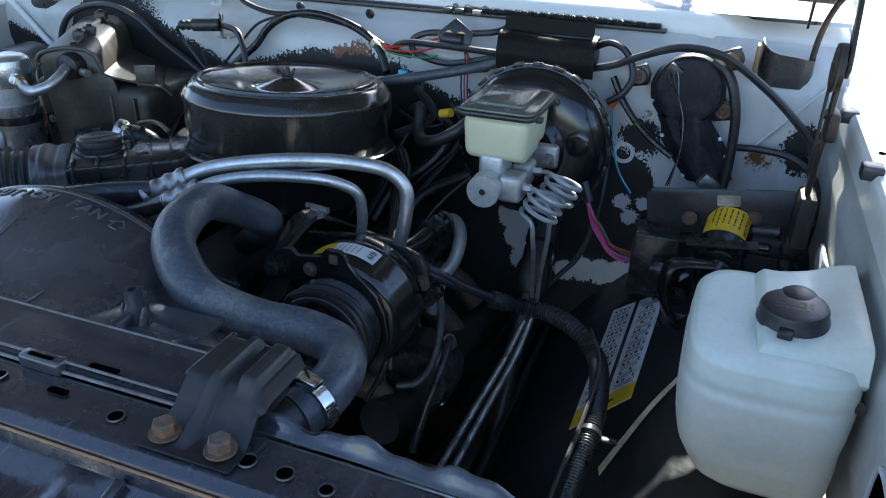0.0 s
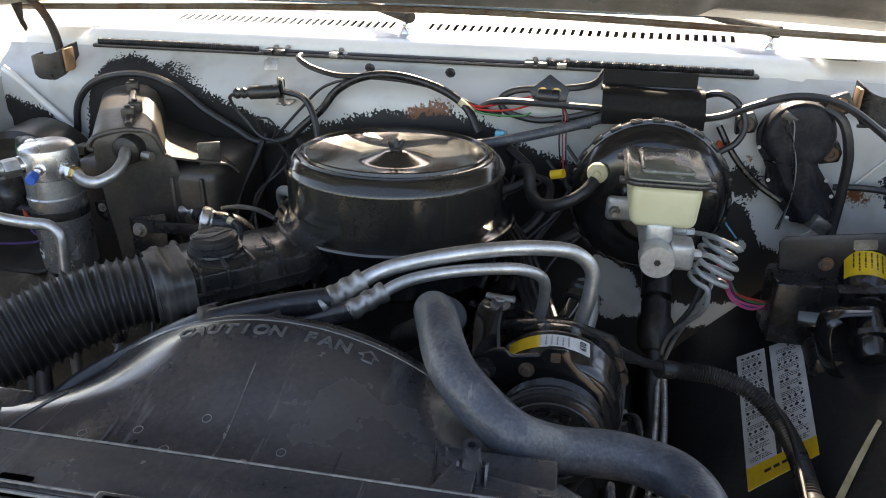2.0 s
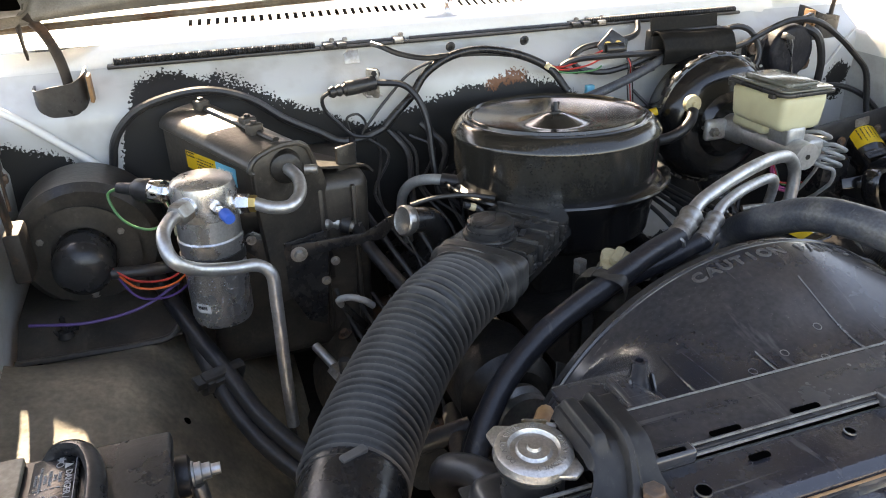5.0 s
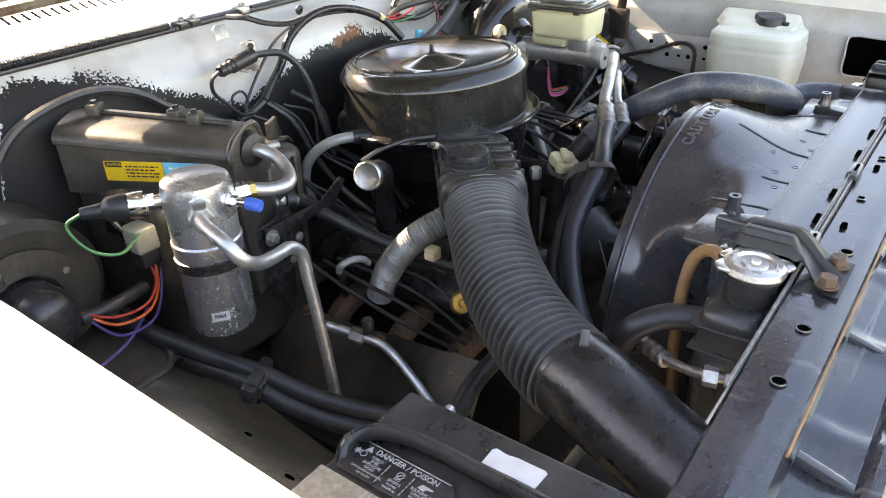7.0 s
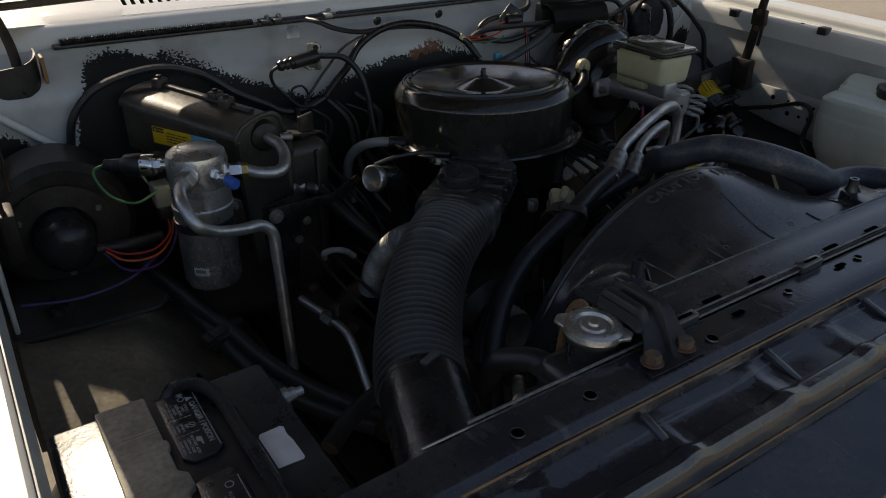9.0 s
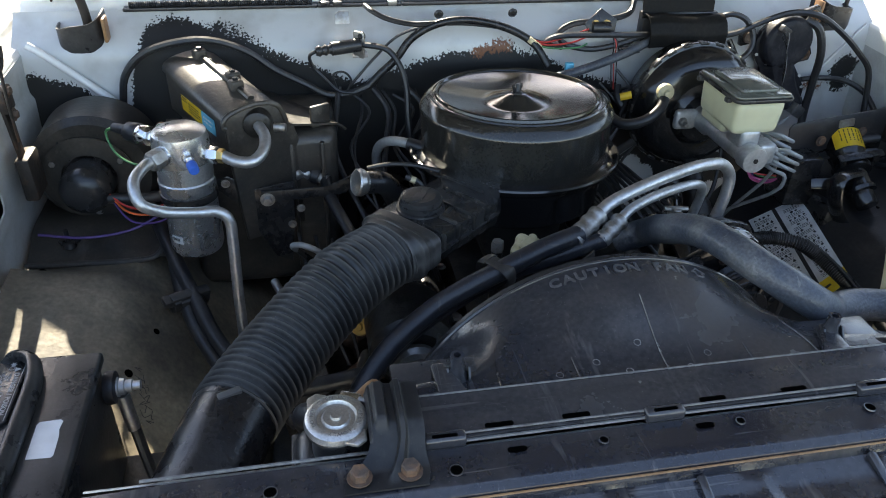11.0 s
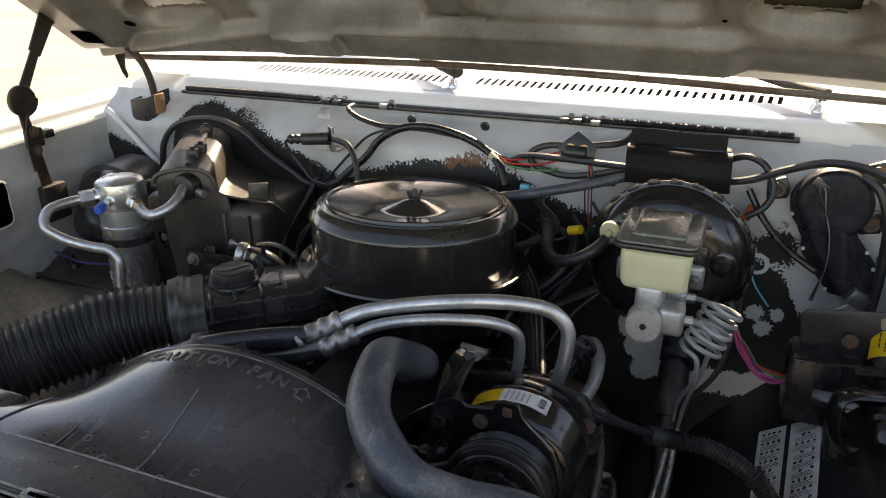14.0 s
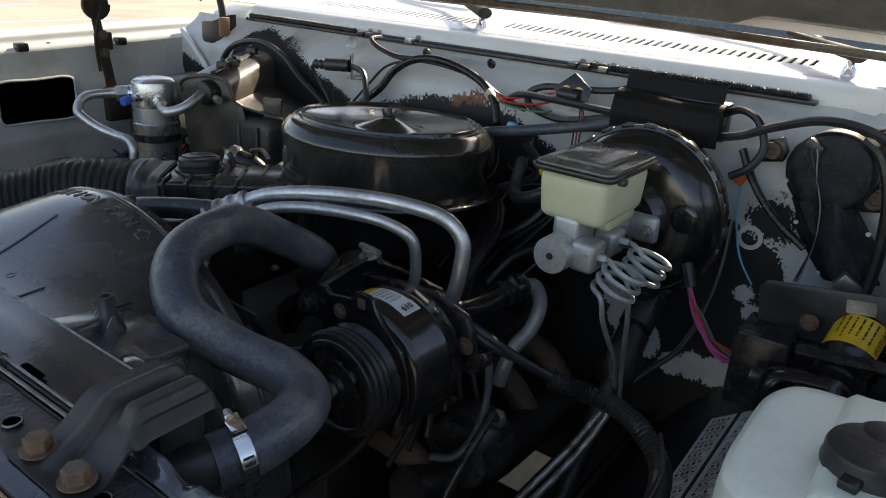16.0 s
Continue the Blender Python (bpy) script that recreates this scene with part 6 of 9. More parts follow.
part("plug_hole", lathe([(0, 0.0), (0.005, 0.0), (0.005, 0.0012), (0, 0.0012)], 6, m=along((0.4235, 0.6135, 1.029), (0.4235, 0.5, 1.029))), GRIME, cyl)
part("neck", block(0.405, 0.444, 0.645, 0.70, 1.035, 1.075, 0.008, 3), CAST, cyl)
part("neck", block(0.405, 0.444, 0.725, 0.775, 1.035, 1.06, 0.008, 3), CAST, cyl)
part("outlet_block", block(0.44, 0.475, 0.632, 0.672, 1.010, 1.05, 0.007, 3), CAST, cyl)
part("outlet_block", block(0.44, 0.472, 0.70, 0.74, 1.012, 1.048, 0.007, 3), CAST, cyl)
for sx in (-1, 1):
    part("flange_ear", block(0.4235 + sx * 0.044 - 0.024, 0.4235 + sx * 0.044 + 0.024, 0.800, 0.816, 1.008, 1.05, 0.008, 3), CAST, cyl)
    nut((0.4235 + sx * 0.054, 0.800, 1.028), (0, -1, 0), 0.009, 0.010, STEEL, cyl)
    stick((0.4235 + sx * 0.054, 0.83, 1.028), (0.4235 + sx * 0.054, 0.778, 1.028), 0.0045, STEEL, cyl, "stud", 10)
for k, (start, c, z0) in enumerate((((0.474, 0.650, 1.030), (0.508, 0.650), 1.030), ((0.472, 0.722, 1.032), (0.520, 0.700), 1.038))):
    tilt = Matrix.Translation((c[0], c[1], z0 - 0.018)) @ Euler((radians(-8), radians(20), 0)).to_matrix().to_4x4()
    coil = [tuple(tilt @ Vector(p)) for p in helix((0, 0, 0.018), 0.0262, 3.2, 0.0140, start=radians(190))]
    bl = thing("brake_line", "coiled grey steel brake line from the master cylinder", "brake line", start, group="brake lines")
    part("line", tube([start, (start[0] + 0.012, start[1], start[2] + 0.001), *coil[1:], (coil[-1][0] + 0.004, coil[-1][1] + 0.006, coil[-1][2] - 0.03), (0.478 + 0.012 * k, 0.755, 0.83), (0.474 + 0.008 * k, 0.79, 0.755)], 0.0036, 8, k=4), LINE_MAT, bl)
    nut((start[0] - 0.001, start[1], start[2]), (1, 0, 0.05), 0.0075, 0.014, STEEL, bl)
    part("sprung_sleeve", tube([(0.474 + 0.008 * k, 0.79, 0.757), (0.466 + 0.014 * k, 0.68, 0.725), (0.452 + 0.016 * k, 0.55, 0.70), (0.43 + 0.02 * k, 0.38, 0.66), (0.40 + 0.02 * k, 0.25, 0.62)], lambda s: 0.0052 + 0.0009 * math.sin(s * 1700), 8, step=0.0012), STEEL, bl, "spring-wound guard")

# ---- black cover over the firewall connectors ----
COVER_BLACK = material("matt_black_vinyl", (0.009, 0.0085, 0.008), 0.55, colour2=(0.018, 0.016, 0.014), scale=20, bump=0.03, vary=0.2, spec=0.15, rough2=0.75, specks=0.4, speck=(0.05, 0.045, 0.04))
cover = thing("connector_cover", "black plastic cover over the firewall wiring connector", "cover", (0.42, 1.0, 1.16))
part("upper_flap", sheet(lambda u, v: (0.336 + 0.160 * u, 0.996 - 0.006 * v, 1.214 - 0.030 * v + 0.0015 * math.sin(u * 7)), 16, 6, 0.003), COVER_BLACK, cover, "flat upper flap")
FLAP = [(0.0, 0.984, 1.178), (0.15, 0.974, 1.188), (0.32, 0.960, 1.187), (0.50, 0.947, 1.178), (0.75, 0.938, 1.158), (1.0, 0.941, 1.130)]
part("shell", sheet(lambda u, v: (0.334 + 0.172 * u + 0.004 * v, ramp(v, [(q[0], q[1]) for q in FLAP]) + 0.002 * math.sin(u * 9), ramp(v, [(q[0], q[2]) for q in FLAP]) + 0.002 * math.sin(u * 5 + 1)), 24, 24, 0.003), COVER_BLACK, cover, "rolled flexible black flap")
part("back", block(0.338, 0.506, 0.985, 1.012, 1.13, 1.19, 0.004), BLACK_PLASTIC, cover)

# ---- firewall sensor, solenoid, wiper motor ----
sen = thing("firewall_sensor", "black plastic sensor on a steel flange on the firewall", "sensor", (-0.256, 0.99, 1.148))
part("flange", prism(rounded(0.026, 0.052, 0.005), 0.003, 0.001, m=axes((-0.256, 0.968, 1.148), (0.75, -0.66, 0), (0, 0, 1))), STEEL, sen)
part("flange_foot", block(-0.27, -0.24, 0.966, 1.0, 1.122, 1.126, 0.001), STEEL, sen)
part("body", tube([(-0.256, 0.962, 1.15), (-0.29, 0.955, 1.148), (-0.312, 0.95, 1.147)], 0.013, 16), BLACK_PLASTIC, sen)
part("plug", tube([(-0.308, 0.951, 1.147), (-0.342, 0.944, 1.145)], lambda s: 0.0095 + 0.0015 * math.sin(s * 500), 12, k=14), BLACK_PLASTIC, sen)
bolt((-0.252, 0.966, 1.166), (-0.66, -0.75, 0), 0.006, 0.005, INK, sen)
sol = thing("solenoid", "black bracketed vacuum solenoid on the firewall", "solenoid", (0.243, 1.0, 1.16))
part("bracket", prism([(-0.035, -0.006), (0.0, 0.024), (0.036, 0.0), (0.03, -0.034), (-0.02, -0.032)], 0.003, 0.001, m=axes((0.243, 0.985, 1.178), (1, 0, 0), (0, 0.25, 1))), BLACK_SATIN, sol)
part("coil", tube([(0.225, 0.978, 1.165), (0.262, 0.975, 1.165)], 0.012, 16, k=4), BLACK_PLASTIC, sol)
for x in (0.232, 0.256):
    bolt((x, 0.982, 1.17), (0, -1, 0.1), 0.006, 0.008, BRASS, sol)
wm = thing("wiper_motor", "black wiper motor under a dusty plastic cover", "wiper motor", (0.68, 1.0, 1.03))
MOTOR_MAT = material("dusty_black_motor_cover", (0.014, 0.0145, 0.019), 0.42, colour2=(0.036, 0.035, 0.038), scale=34, bump=0.2, vary=0.2, spec=0.2, rough2=0.7, specks=0.6, scuff=0.3, speck=(0.10, 0.10, 0.10))
OUT = [(0.604, 1.128), (0.612, 1.150), (0.636, 1.174), (0.662, 1.179), (0.694, 1.167), (0.718, 1.146), (0.729, 1.116), (0.722, 1.090), (0.711, 1.074), (0.734, 1.044), (0.755, 1.016), (0.756, 0.986), (0.742, 0.982), (0.728, 0.974), (0.700, 0.962), (0.690, 0.962), (0.666, 0.990), (0.634, 1.034), (0.631, 1.066), (0.612, 1.090), (0.606, 1.108)]
part("cover_plate", prism(OUT, 0.014, 0.004, m=axes((0, 0.985, 0), (1, 0, 0), (0, 0, 1))), MOTOR_MAT, wm, "dusty black flanged cover plate")


def motor_dome(u, v):
    """The round gear case: a low drum with a dished face."""
    a = 2 * math.pi * u
    r, d = ramp(v, [(0, 0.058), (0.25, 0.057), (0.4, 0.052), (0.5, 0.047), (0.62, 0.044), (0.8, 0.024), (1, 0.0)]), ramp(v, [(0, 0.0), (0.25, 0.020), (0.4, 0.026), (0.5, 0.0275), (0.62, 0.0285), (0.8, 0.0300), (1, 0.0305)])
    return 0.669 + r * math.cos(a), 0.973 - d, 1.126 + r * math.sin(a)


part("gear_case", sheet(motor_dome, 56, 20, 0.002), MOTOR_MAT, wm, "round black gear case")


def motor_lobe(u, v):
    """The long pressed pocket below the gear case, narrowing to its foot."""
    x = (-1 + 2 * u) * (0.040 - 0.010 * v)
    y = 0.115 * v
    rise = 0.026 * smooth(0.0, 0.22, u) * smooth(1.0, 0.72, u) * smooth(1.0, 0.90, v)
    return 0.664 + x + 0.050 * v + 0.020 * v * v, 0.973 - rise - 0.003 * math.sin(u * 9 + v * 6), 1.085 - y + 0.25 * x


part("motor_pocket", sheet(motor_lobe, 30, 30, 0.002), MOTOR_MAT, wm, "long pocket over the motor")
part("vent_stub", lathe([(0, 0), (0.016, 0), (0.016, 0.004), (0.010, 0.006), (0, 0.006)], 24, m=along((0.652, 0.950, 1.092), (0.652, 0.9, 1.092))), MOTOR_MAT, wm)
for ex, ez, w in ((0.583, 1.137, 0.020), (0.724, 1.178, 0.022), (0.728, 1.094, 0.020)):
    part("mount_ear", prism([(-w, -0.016), (w * 0.6, -0.019), (w, -0.004), (w * 0.8, 0.018), (-w * 0.7, 0.016)], 0.016, 0.003, m=axes((ex, 0.988, ez), (1, 0, 0.3), (0, 0, 1))), BLACK_SATIN, wm)
    part("ear_bush", lathe([(0.0, 0.001), (0.006, 0.002), (0.0065, 0.0055), (0.0125, 0.0055), (0.0135, 0.0), (0, 0)], 22, m=along((ex, 0.972, ez), (ex, 0.9, ez))), TAN if ez > 1.15 else RUST, wm, "brown rubber bush")
part("lead_plug", block(-0.012, 0.012, -0.008, 0.008, -0.007, 0.007, 0.002, m=pose(0.643, 0.940, 1.160, 0, 30, 0)), BLACK_PLASTIC, wm)
part("connector", block(-0.017, 0.017, -0.010, 0.010, -0.013, 0.013, 0.003, m=pose(0.727, 0.940, 0.975, 0, 32, 10)), STEEL, wm, "grey wiring connector")
for k in range(3):
    part("connector_wire", tube([(0.716 - 0.004 * k, 0.934, 0.965 - 0.003 * k), (0.700, 0.936, 0.952 - 0.003 * k), (0.690 - 0.004 * k, 0.94, 0.938)], 0.0016, 6), PAPER, wm)
for bx, bz in ((0.611, 1.098), (0.640, 1.072), (0.637, 1.040), (0.655, 1.006), (0.682, 0.972), (0.746, 1.018), (0.732, 1.046), (0.750, 0.994)):
    bolt((bx, 0.9705, bz), (0, -1, 0), 0.0028, 0.003, PAPER, wm, "rivet", 1.2)
for k in range(3):
    cable("motor_wire", "thin black wire on the wiper motor", [(0.645 - 0.003 * k, 0.935, 1.163), (0.650 - 0.008 * k, 0.930, 1.150), (0.655, 0.932, 1.12), (0.668 - 0.003 * k, 0.936, 1.08), (0.672, 0.938, 1.03), (0.664 - 0.003 * k, 0.94, 0.96)], 0.0011, INK_GREY if k == 0 else BLACK_SATIN, "wire", 5, 5, "motor wires")

# ---- cruise servo on its bracket ----
svb = thing("servo_bracket", "black steel bracket plate carrying the servo", "bracket", (0.76, 0.86, 0.9))
part("plate", prism([(-0.112, -0.062), (0.112, -0.055), (0.112, 0.004), (0.104, 0.014), (-0.102, 0.014), (-0.112, 0.004)], 0.004, 0.002, m=axes((0.747, 0.818, 1.000), (1, -0.08, 0.17), (-0.17, 0.05, 1))), RUBBER, svb)
part("shelf", block(0.655, 0.865, 0.79, 0.85, 0.925, 0.931, 0.002), BLACK_SATIN, svb)
part("side_box", block(0.63, 0.70, 0.765, 0.845, 0.83, 0.94, 0.006), BLACK_SATIN, svb)
part("post", block(0.85, 0.885, 0.80, 0.85, 0.86, 1.0, 0.004), BLACK_SATIN, svb)
part("hook", tube([(0.672, 0.838, 0.985), (0.677, 0.832, 0.978), (0.684, 0.836, 0.985)], 0.0022, 6), STEEL, svb)
for bx in (0.708, 0.800):
    bolt((bx, 0.808, 0.968 + 0.17 * (bx - 0.747)), (0, -1, 0), 0.009, 0.004, RUST, svb, "plate_bolt", 1.3)
part("label_stub", prism(rounded(0.034, 0.018, 0.003), 0.001, 0, m=axes((0.760, 0.8125, 0.998), (1, -0.08, 0.17), (-0.17, 0.05, 1))), STEEL, svb)
servo = thing("cruise_servo", "black cylindrical servo with a yellow caution label", "servo", (0.765, 0.78, 0.9))
S0, S1 = Vector((0.772, 0.835, 0.962)), Vector((0.752, 0.700, 0.885))
SM = along(S0, S1)
cylp = part("cylinder", lathe([(0, 0), (0.034, 0), (0.037, 0.004), (0.037, 0.062), (0.034, 0.066), (0.034, 0.085), (0.038, 0.088), (0.038, 0.10), (0.026, 0.105), (0.024, 0.125), (0.018, 0.128), (0.018, 0.150), (0, 0.150)], 40, m=SM), BLACK_GLOSS, servo, "glossy black canister")


def on_servo(a, h, r=0.0378):
    d = Vector((math.cos(a), math.sin(a), 0))
    return SM @ (d * r + Vector((0, 0, h)))


UPA = math.atan2((SM.inverted().to_3x3() @ Vector((-0.15, -0.4, 1))).y, (SM.inverted().to_3x3() @ Vector((-0.15, -0.4, 1))).x)
part("caution_label", sheet(lambda u, v: tuple(on_servo(UPA - 1.0 + 2.0 * u, 0.010 + 0.046 * v)), 16, 3, 0.0006), YELLOW, cylp, "yellow caution label")
for k in range(6):
    a = UPA + 0.55 - 0.22 * k
    pz, pr = on_servo(a, 0.032, 0.0385), on_servo(a + 0.02, 0.032, 0.0385)
    bars(1, 0.036, 0.005, INK, cylp, axes(pz, SM.to_3x3() @ Vector((0, 0, 1)), pr - pz), seed=20 + k)
pz, pr = on_servo(UPA - 0.86, 0.033, 0.0386), on_servo(UPA - 0.84, 0.033, 0.0386)
letters("CAUTION", 0.0088, INK, cylp, axes(pz, SM.to_3x3() @ Vector((0, 0, 1)), pr - pz), 0.0002)
part("port", tube([tuple(on_servo(UPA - 1.5, 0.05, 0.03)), tuple(on_servo(UPA - 1.5, 0.05, 0.065))], 0.007, 10, k=2), BLACK_GLOSS, servo)
part("solenoid", tube([tuple(on_servo(UPA - 1.45, 0.02, 0.03)), tuple(on_servo(UPA - 1.45, 0.02, 0.075))], 0.010, 12, k=2), BLACK_PLASTIC, servo)
part("strap", block(-0.05, 0.05, -0.008, 0.008, -0.002, 0.002, 0.001, m=axes(S0.lerp(S1, 0.62) + Vector((0, -0.01, 0.042)), (1, 0, 0.1), (0, -1, -0.5))), BLACK_SATIN, servo)
part("arm_left", prism([(-0.05, -0.012), (0.0, -0.015), (0.015, 0.0), (0.0, 0.012), (-0.05, 0.01)], 0.006, 0.002, m=axes((0.712, 0.732, 0.900), (1, -0.3, 0.1), (0.2, 0.5, 1))), BLACK_GLOSS, servo)
part("stub", lathe([(0, 0), (0.020, 0), (0.022, 0.003), (0.022, 0.03), (0.030, 0.032), (0.031, 0.040), (0.026, 0.044), (0.026, 0.07), (0, 0.07)], 32, m=along((0.760, 0.676, 0.872), (0.756, 0.722, 0.902))), BLACK_GLOSS, servo)
part("yoke", tube([(0.752, 0.722, 0.930), (0.695, 0.705, 0.925), (0.689, 0.695, 0.893), (0.700, 0.688, 0.858), (0.720, 0.686, 0.832), (0.752, 0.686, 0.822), (0.784, 0.69, 0.832), (0.798, 0.695, 0.860)], 0.016, 10, shape=lambda s: (1.0, 0.3)), BLACK_GLOSS, servo, "bent steel yoke")
part("foot", block(0.69, 0.79, 0.70, 0.79, 0.80, 0.85, 0.01), BLACK_SATIN, servo)

# ---- accumulator ----
acc = thing("accumulator", "bright aluminium refrigerant accumulator canister with fittings", "accumulator", (-0.578, 0.714, 0.87))
AXY = Vector((-0.578, 0.714, 0))
AM = Matrix.Translation(AXY)
CAN_MAT = material("bare_satin_aluminium", (0.64, 0.64, 0.64), 0.26, 0.88, colour2=(0.52, 0.52, 0.52), scale=16, bump=0.08, fine=300, vary=0.12, rough2=0.42, specks=0.2, speck=(0.3, 0.29, 0.28))
can = part("canister", lathe([(0, 0.870), (0.033, 0.870), (0.042, 0.875), (0.0455, 0.884), (0.0455, 0.998), (0.0465, 1.000), (0.0465, 1.006), (0.0475, 1.009), (0.0475, 1.014), (0.0455, 1.0165), (0.0455, 1.05)], 64, m=AM), CAN_MAT, acc, "bare aluminium can with a welded seam")
head = part("head", lathe([(0.0455, 1.048), (0.046, 1.05), (0.0465, 1.085), (0.0435, 1.098), (0.036, 1.103), (0, 1.1045)], 64, m=AM), CAN_MAT, acc, "machined aluminium head")
part("clamp_strap", lathe([(0.0458, 0.976), (0.0478, 0.977), (0.0478, 0.991), (0.0458, 0.992)], 64, m=AM), BLACK_SATIN, acc, "black mounting strap")
DROP = random.Random(3)
bm = bmesh.new()
for i in range(90):
    a, z, r = DROP.uniform(-2.6, -0.1), DROP.uniform(0.885, 0.972), DROP.uniform(0.0006, 0.0016)
    m = AM @ Matrix.Rotation(a, 4, "Z") @ Matrix.Translation((0.0455, 0, z)) @ Matrix.Diagonal((0.5, 1, 1.1, 1))
    bmesh.ops.create_icosphere(bm, subdivisions=1, radius=r, matrix=m)
part("water_drops", bm, POLISHED, can, "beads of condensation")
lab = AM @ Matrix.Rotation(radians(-128), 4, "Z")
st_ = part("barcode_label", sheet(lambda u, v: tuple(lab @ Vector((0.0462 * math.cos(0.26 - 0.52 * u), -0.0462 * math.sin(0.26 - 0.52 * u), 0.904 + 0.013 * v))), 8, 2, 0.0004), PAPER, can, "small white barcode label")
bm = bmesh.new()
for i in range(13):
    u = -0.17 + 0.026 * i
    p = lab @ Vector((0.0466 * math.cos(u), 0.0466 * math.sin(u), 0.912))
    bm = block(-0.0003 - 0.0003 * (i % 3 == 0), 0.0003, -0.0028, 0.0028, -0.0001, 0.0001, 0, bm=bm, m=axes(p, lab.to_3x3() @ Vector((-math.sin(u), math.cos(u), 0)), (0, 0, 1)))
part("barcode", bm, INK, st_)


def port_on(deg, z, r, length, mat, name, parent, n=24):
    d = Vector((math.cos(radians(deg)), math.sin(radians(deg)), 0))
    a = AXY + d * 0.036 + Vector((0, 0, z))
    return stick(a, a + d * length, r, mat, parent, name, n), a + d * length, d


# inlet towards the front left
_, p, d = port_on(-124, 1.073, 0.0165, 0.014, POLISHED, "inlet_boss", head)
nut(p, d, 0.0165, 0.024, STEEL, acc, "inlet_nut")
part("inlet_pipe", tube([tuple(p + d * 0.020), tuple(p + d * 0.034), (-0.636, 0.594, 1.068), (-0.628, 0.574, 1.045), (-0.60, 0.585, 1.022), (-0.555, 0.603, 1.006), (-0.523, 0.612, 1.0), (-0.507, 0.612, 0.985), (-0.505, 0.606, 0.94), (-0.507, 0.59, 0.84), (-0.507, 0.58, 0.74)], 0.0092, 14), ALUMINIUM, acc, "bent aluminium inlet pipe")
# outlet to the evaporator
_, p, d = port_on(-22, 1.062, 0.0135, 0.012, POLISHED, "outlet_boss", head)
nut(p, d, 0.0145, 0.018, POLISHED, acc, "outlet_nut")
nut(p + d * 0.018, d, 0.0125, 0.010, BRASS, acc, "brass_nut")
part("outlet_pipe", tube([tuple(p + d * 0.026), (-0.488, 0.672, 1.058), (-0.463, 0.668, 1.058), (-0.445, 0.688, 1.066), (-0.441, 0.715, 1.080), (-0.45, 0.74, 1.088), (-0.455, 0.765, 1.09)], 0.0098, 14), ALUMINIUM, acc, "bent aluminium outlet pipe")
# charging valve with its blue cap
_, p, d = port_on(-72, 1.071, 0.010, 0.012, POLISHED, "valve_boss", head)
nut(p, d, 0.0085, 0.012, POLISHED, acc, "valve_nut")
stick(p + d * 0.010, p + d * 0.030, 0.0055, POLISHED, acc, "valve_stem")
q = p + d * 0.026
part("blue_cap", lathe([(0, 0), (0.0085, 0), (0.0088, 0.004), (0.0085, 0.018), (0.007, 0.020), (0, 0.020)], 14, m=along(q, q + d - Vector((0, 0, 0.12)))), BLUE, acc, "bright blue plastic cap")
# pressure switch
_, p, d = port_on(146, 1.075, 0.009, 0.018, POLISHED, "switch_boss", head)
nut(p, d, 0.011, 0.012, POLISHED, acc, "switch_nut")
sw = part("pressure_switch", lathe([(0, 0), (0.0165, 0), (0.0175, 0.003), (0.0175, 0.018), (0.016, 0.021), (0, 0.021)], 28, m=along(p + d * 0.011, p + d)), POLISHED, acc, "bright pressure switch")
part("switch_plug", lathe([(0, 0.02), (0.0175, 0.02), (0.0185, 0.026), (0.0165, 0.045), (0.010, 0.052), (0.008, 0.078), (0, 0.08)], 20, m=along(p + d * 0.011, p + d)), RUBBER, sw)
e = p + d * 0.088
cable("switch_wire", "green wire from the pressure switch", [tuple(e), tuple(e + Vector((-0.018, 0.01, -0.012))), (-0.70, 0.79, 1.025), (-0.665, 0.785, 1.005), (-0.625, 0.80, 1.012)], 0.0022, GREEN, "wire", 6)
relay = thing("relay", "pale translucent relay box beside the evaporator case", "relay", (-0.606, 0.815, 0.975))
RELAY_MAT = material("smoky_clear_relay", (0.34, 0.34, 0.27), 0.25, colour2=(0.27, 0.26, 0.2), scale=20, bump=0.02, coat=0.4)
part("box", block(-0.632, -0.585, 0.80, 0.835, 0.978, 1.018, 0.005, 3), RELAY_MAT, relay)
part("plug", block(-0.628, -0.589, 0.803, 0.832, 0.955, 0.979, 0.004), BLACK_PLASTIC, relay)
part("bracket", block(-0.62, -0.60, 0.832, 0.90, 0.985, 1.0, 0.002), BLACK_SATIN, relay)
for k, (mt, nm, dz) in enumerate(((RED, "red", 0), (ORANGE, "orange", -0.012), (PURPLE, "purple", -0.03))):
    cable("relay_wire", f"thin {nm} wire below the relay", [(-0.615 + 0.01 * k, 0.815, 0.958), (-0.618, 0.80, 0.935 + dz), (-0.65, 0.78, 0.92 + dz), (-0.70, 0.78, 0.925 + dz), (-0.735, 0.80, 0.945)], 0.0021, mt, "wire", 6, 6, "relay wires")

# ---- evaporator case, blower ----
case = thing("evaporator_case", "black plastic evaporator case mounted on the firewall", "evaporator case", (-0.45, 0.99, 0.85))


CASE_O, CASE_A, CASE_B = Vector((-0.455, 0.757, 0.0)), Vector((-0.465, 0.885, 0.0)), Vector((0.885, 0.465, 0.0))
CASE_SEC = [(-0.055, 1.035), (-0.055, 1.090), (-0.061, 1.093), (-0.060, 1.101), (-0.054, 1.109), (-0.042, 1.115), (-0.02, 1.1195), (0.0, 1.121), (0.028, 1.118), (0.043, 1.110), (0.052, 1.092), (0.058, 1.070), (0.10, 1.060), (0.165, 1.046), (0.18, 1.03)]


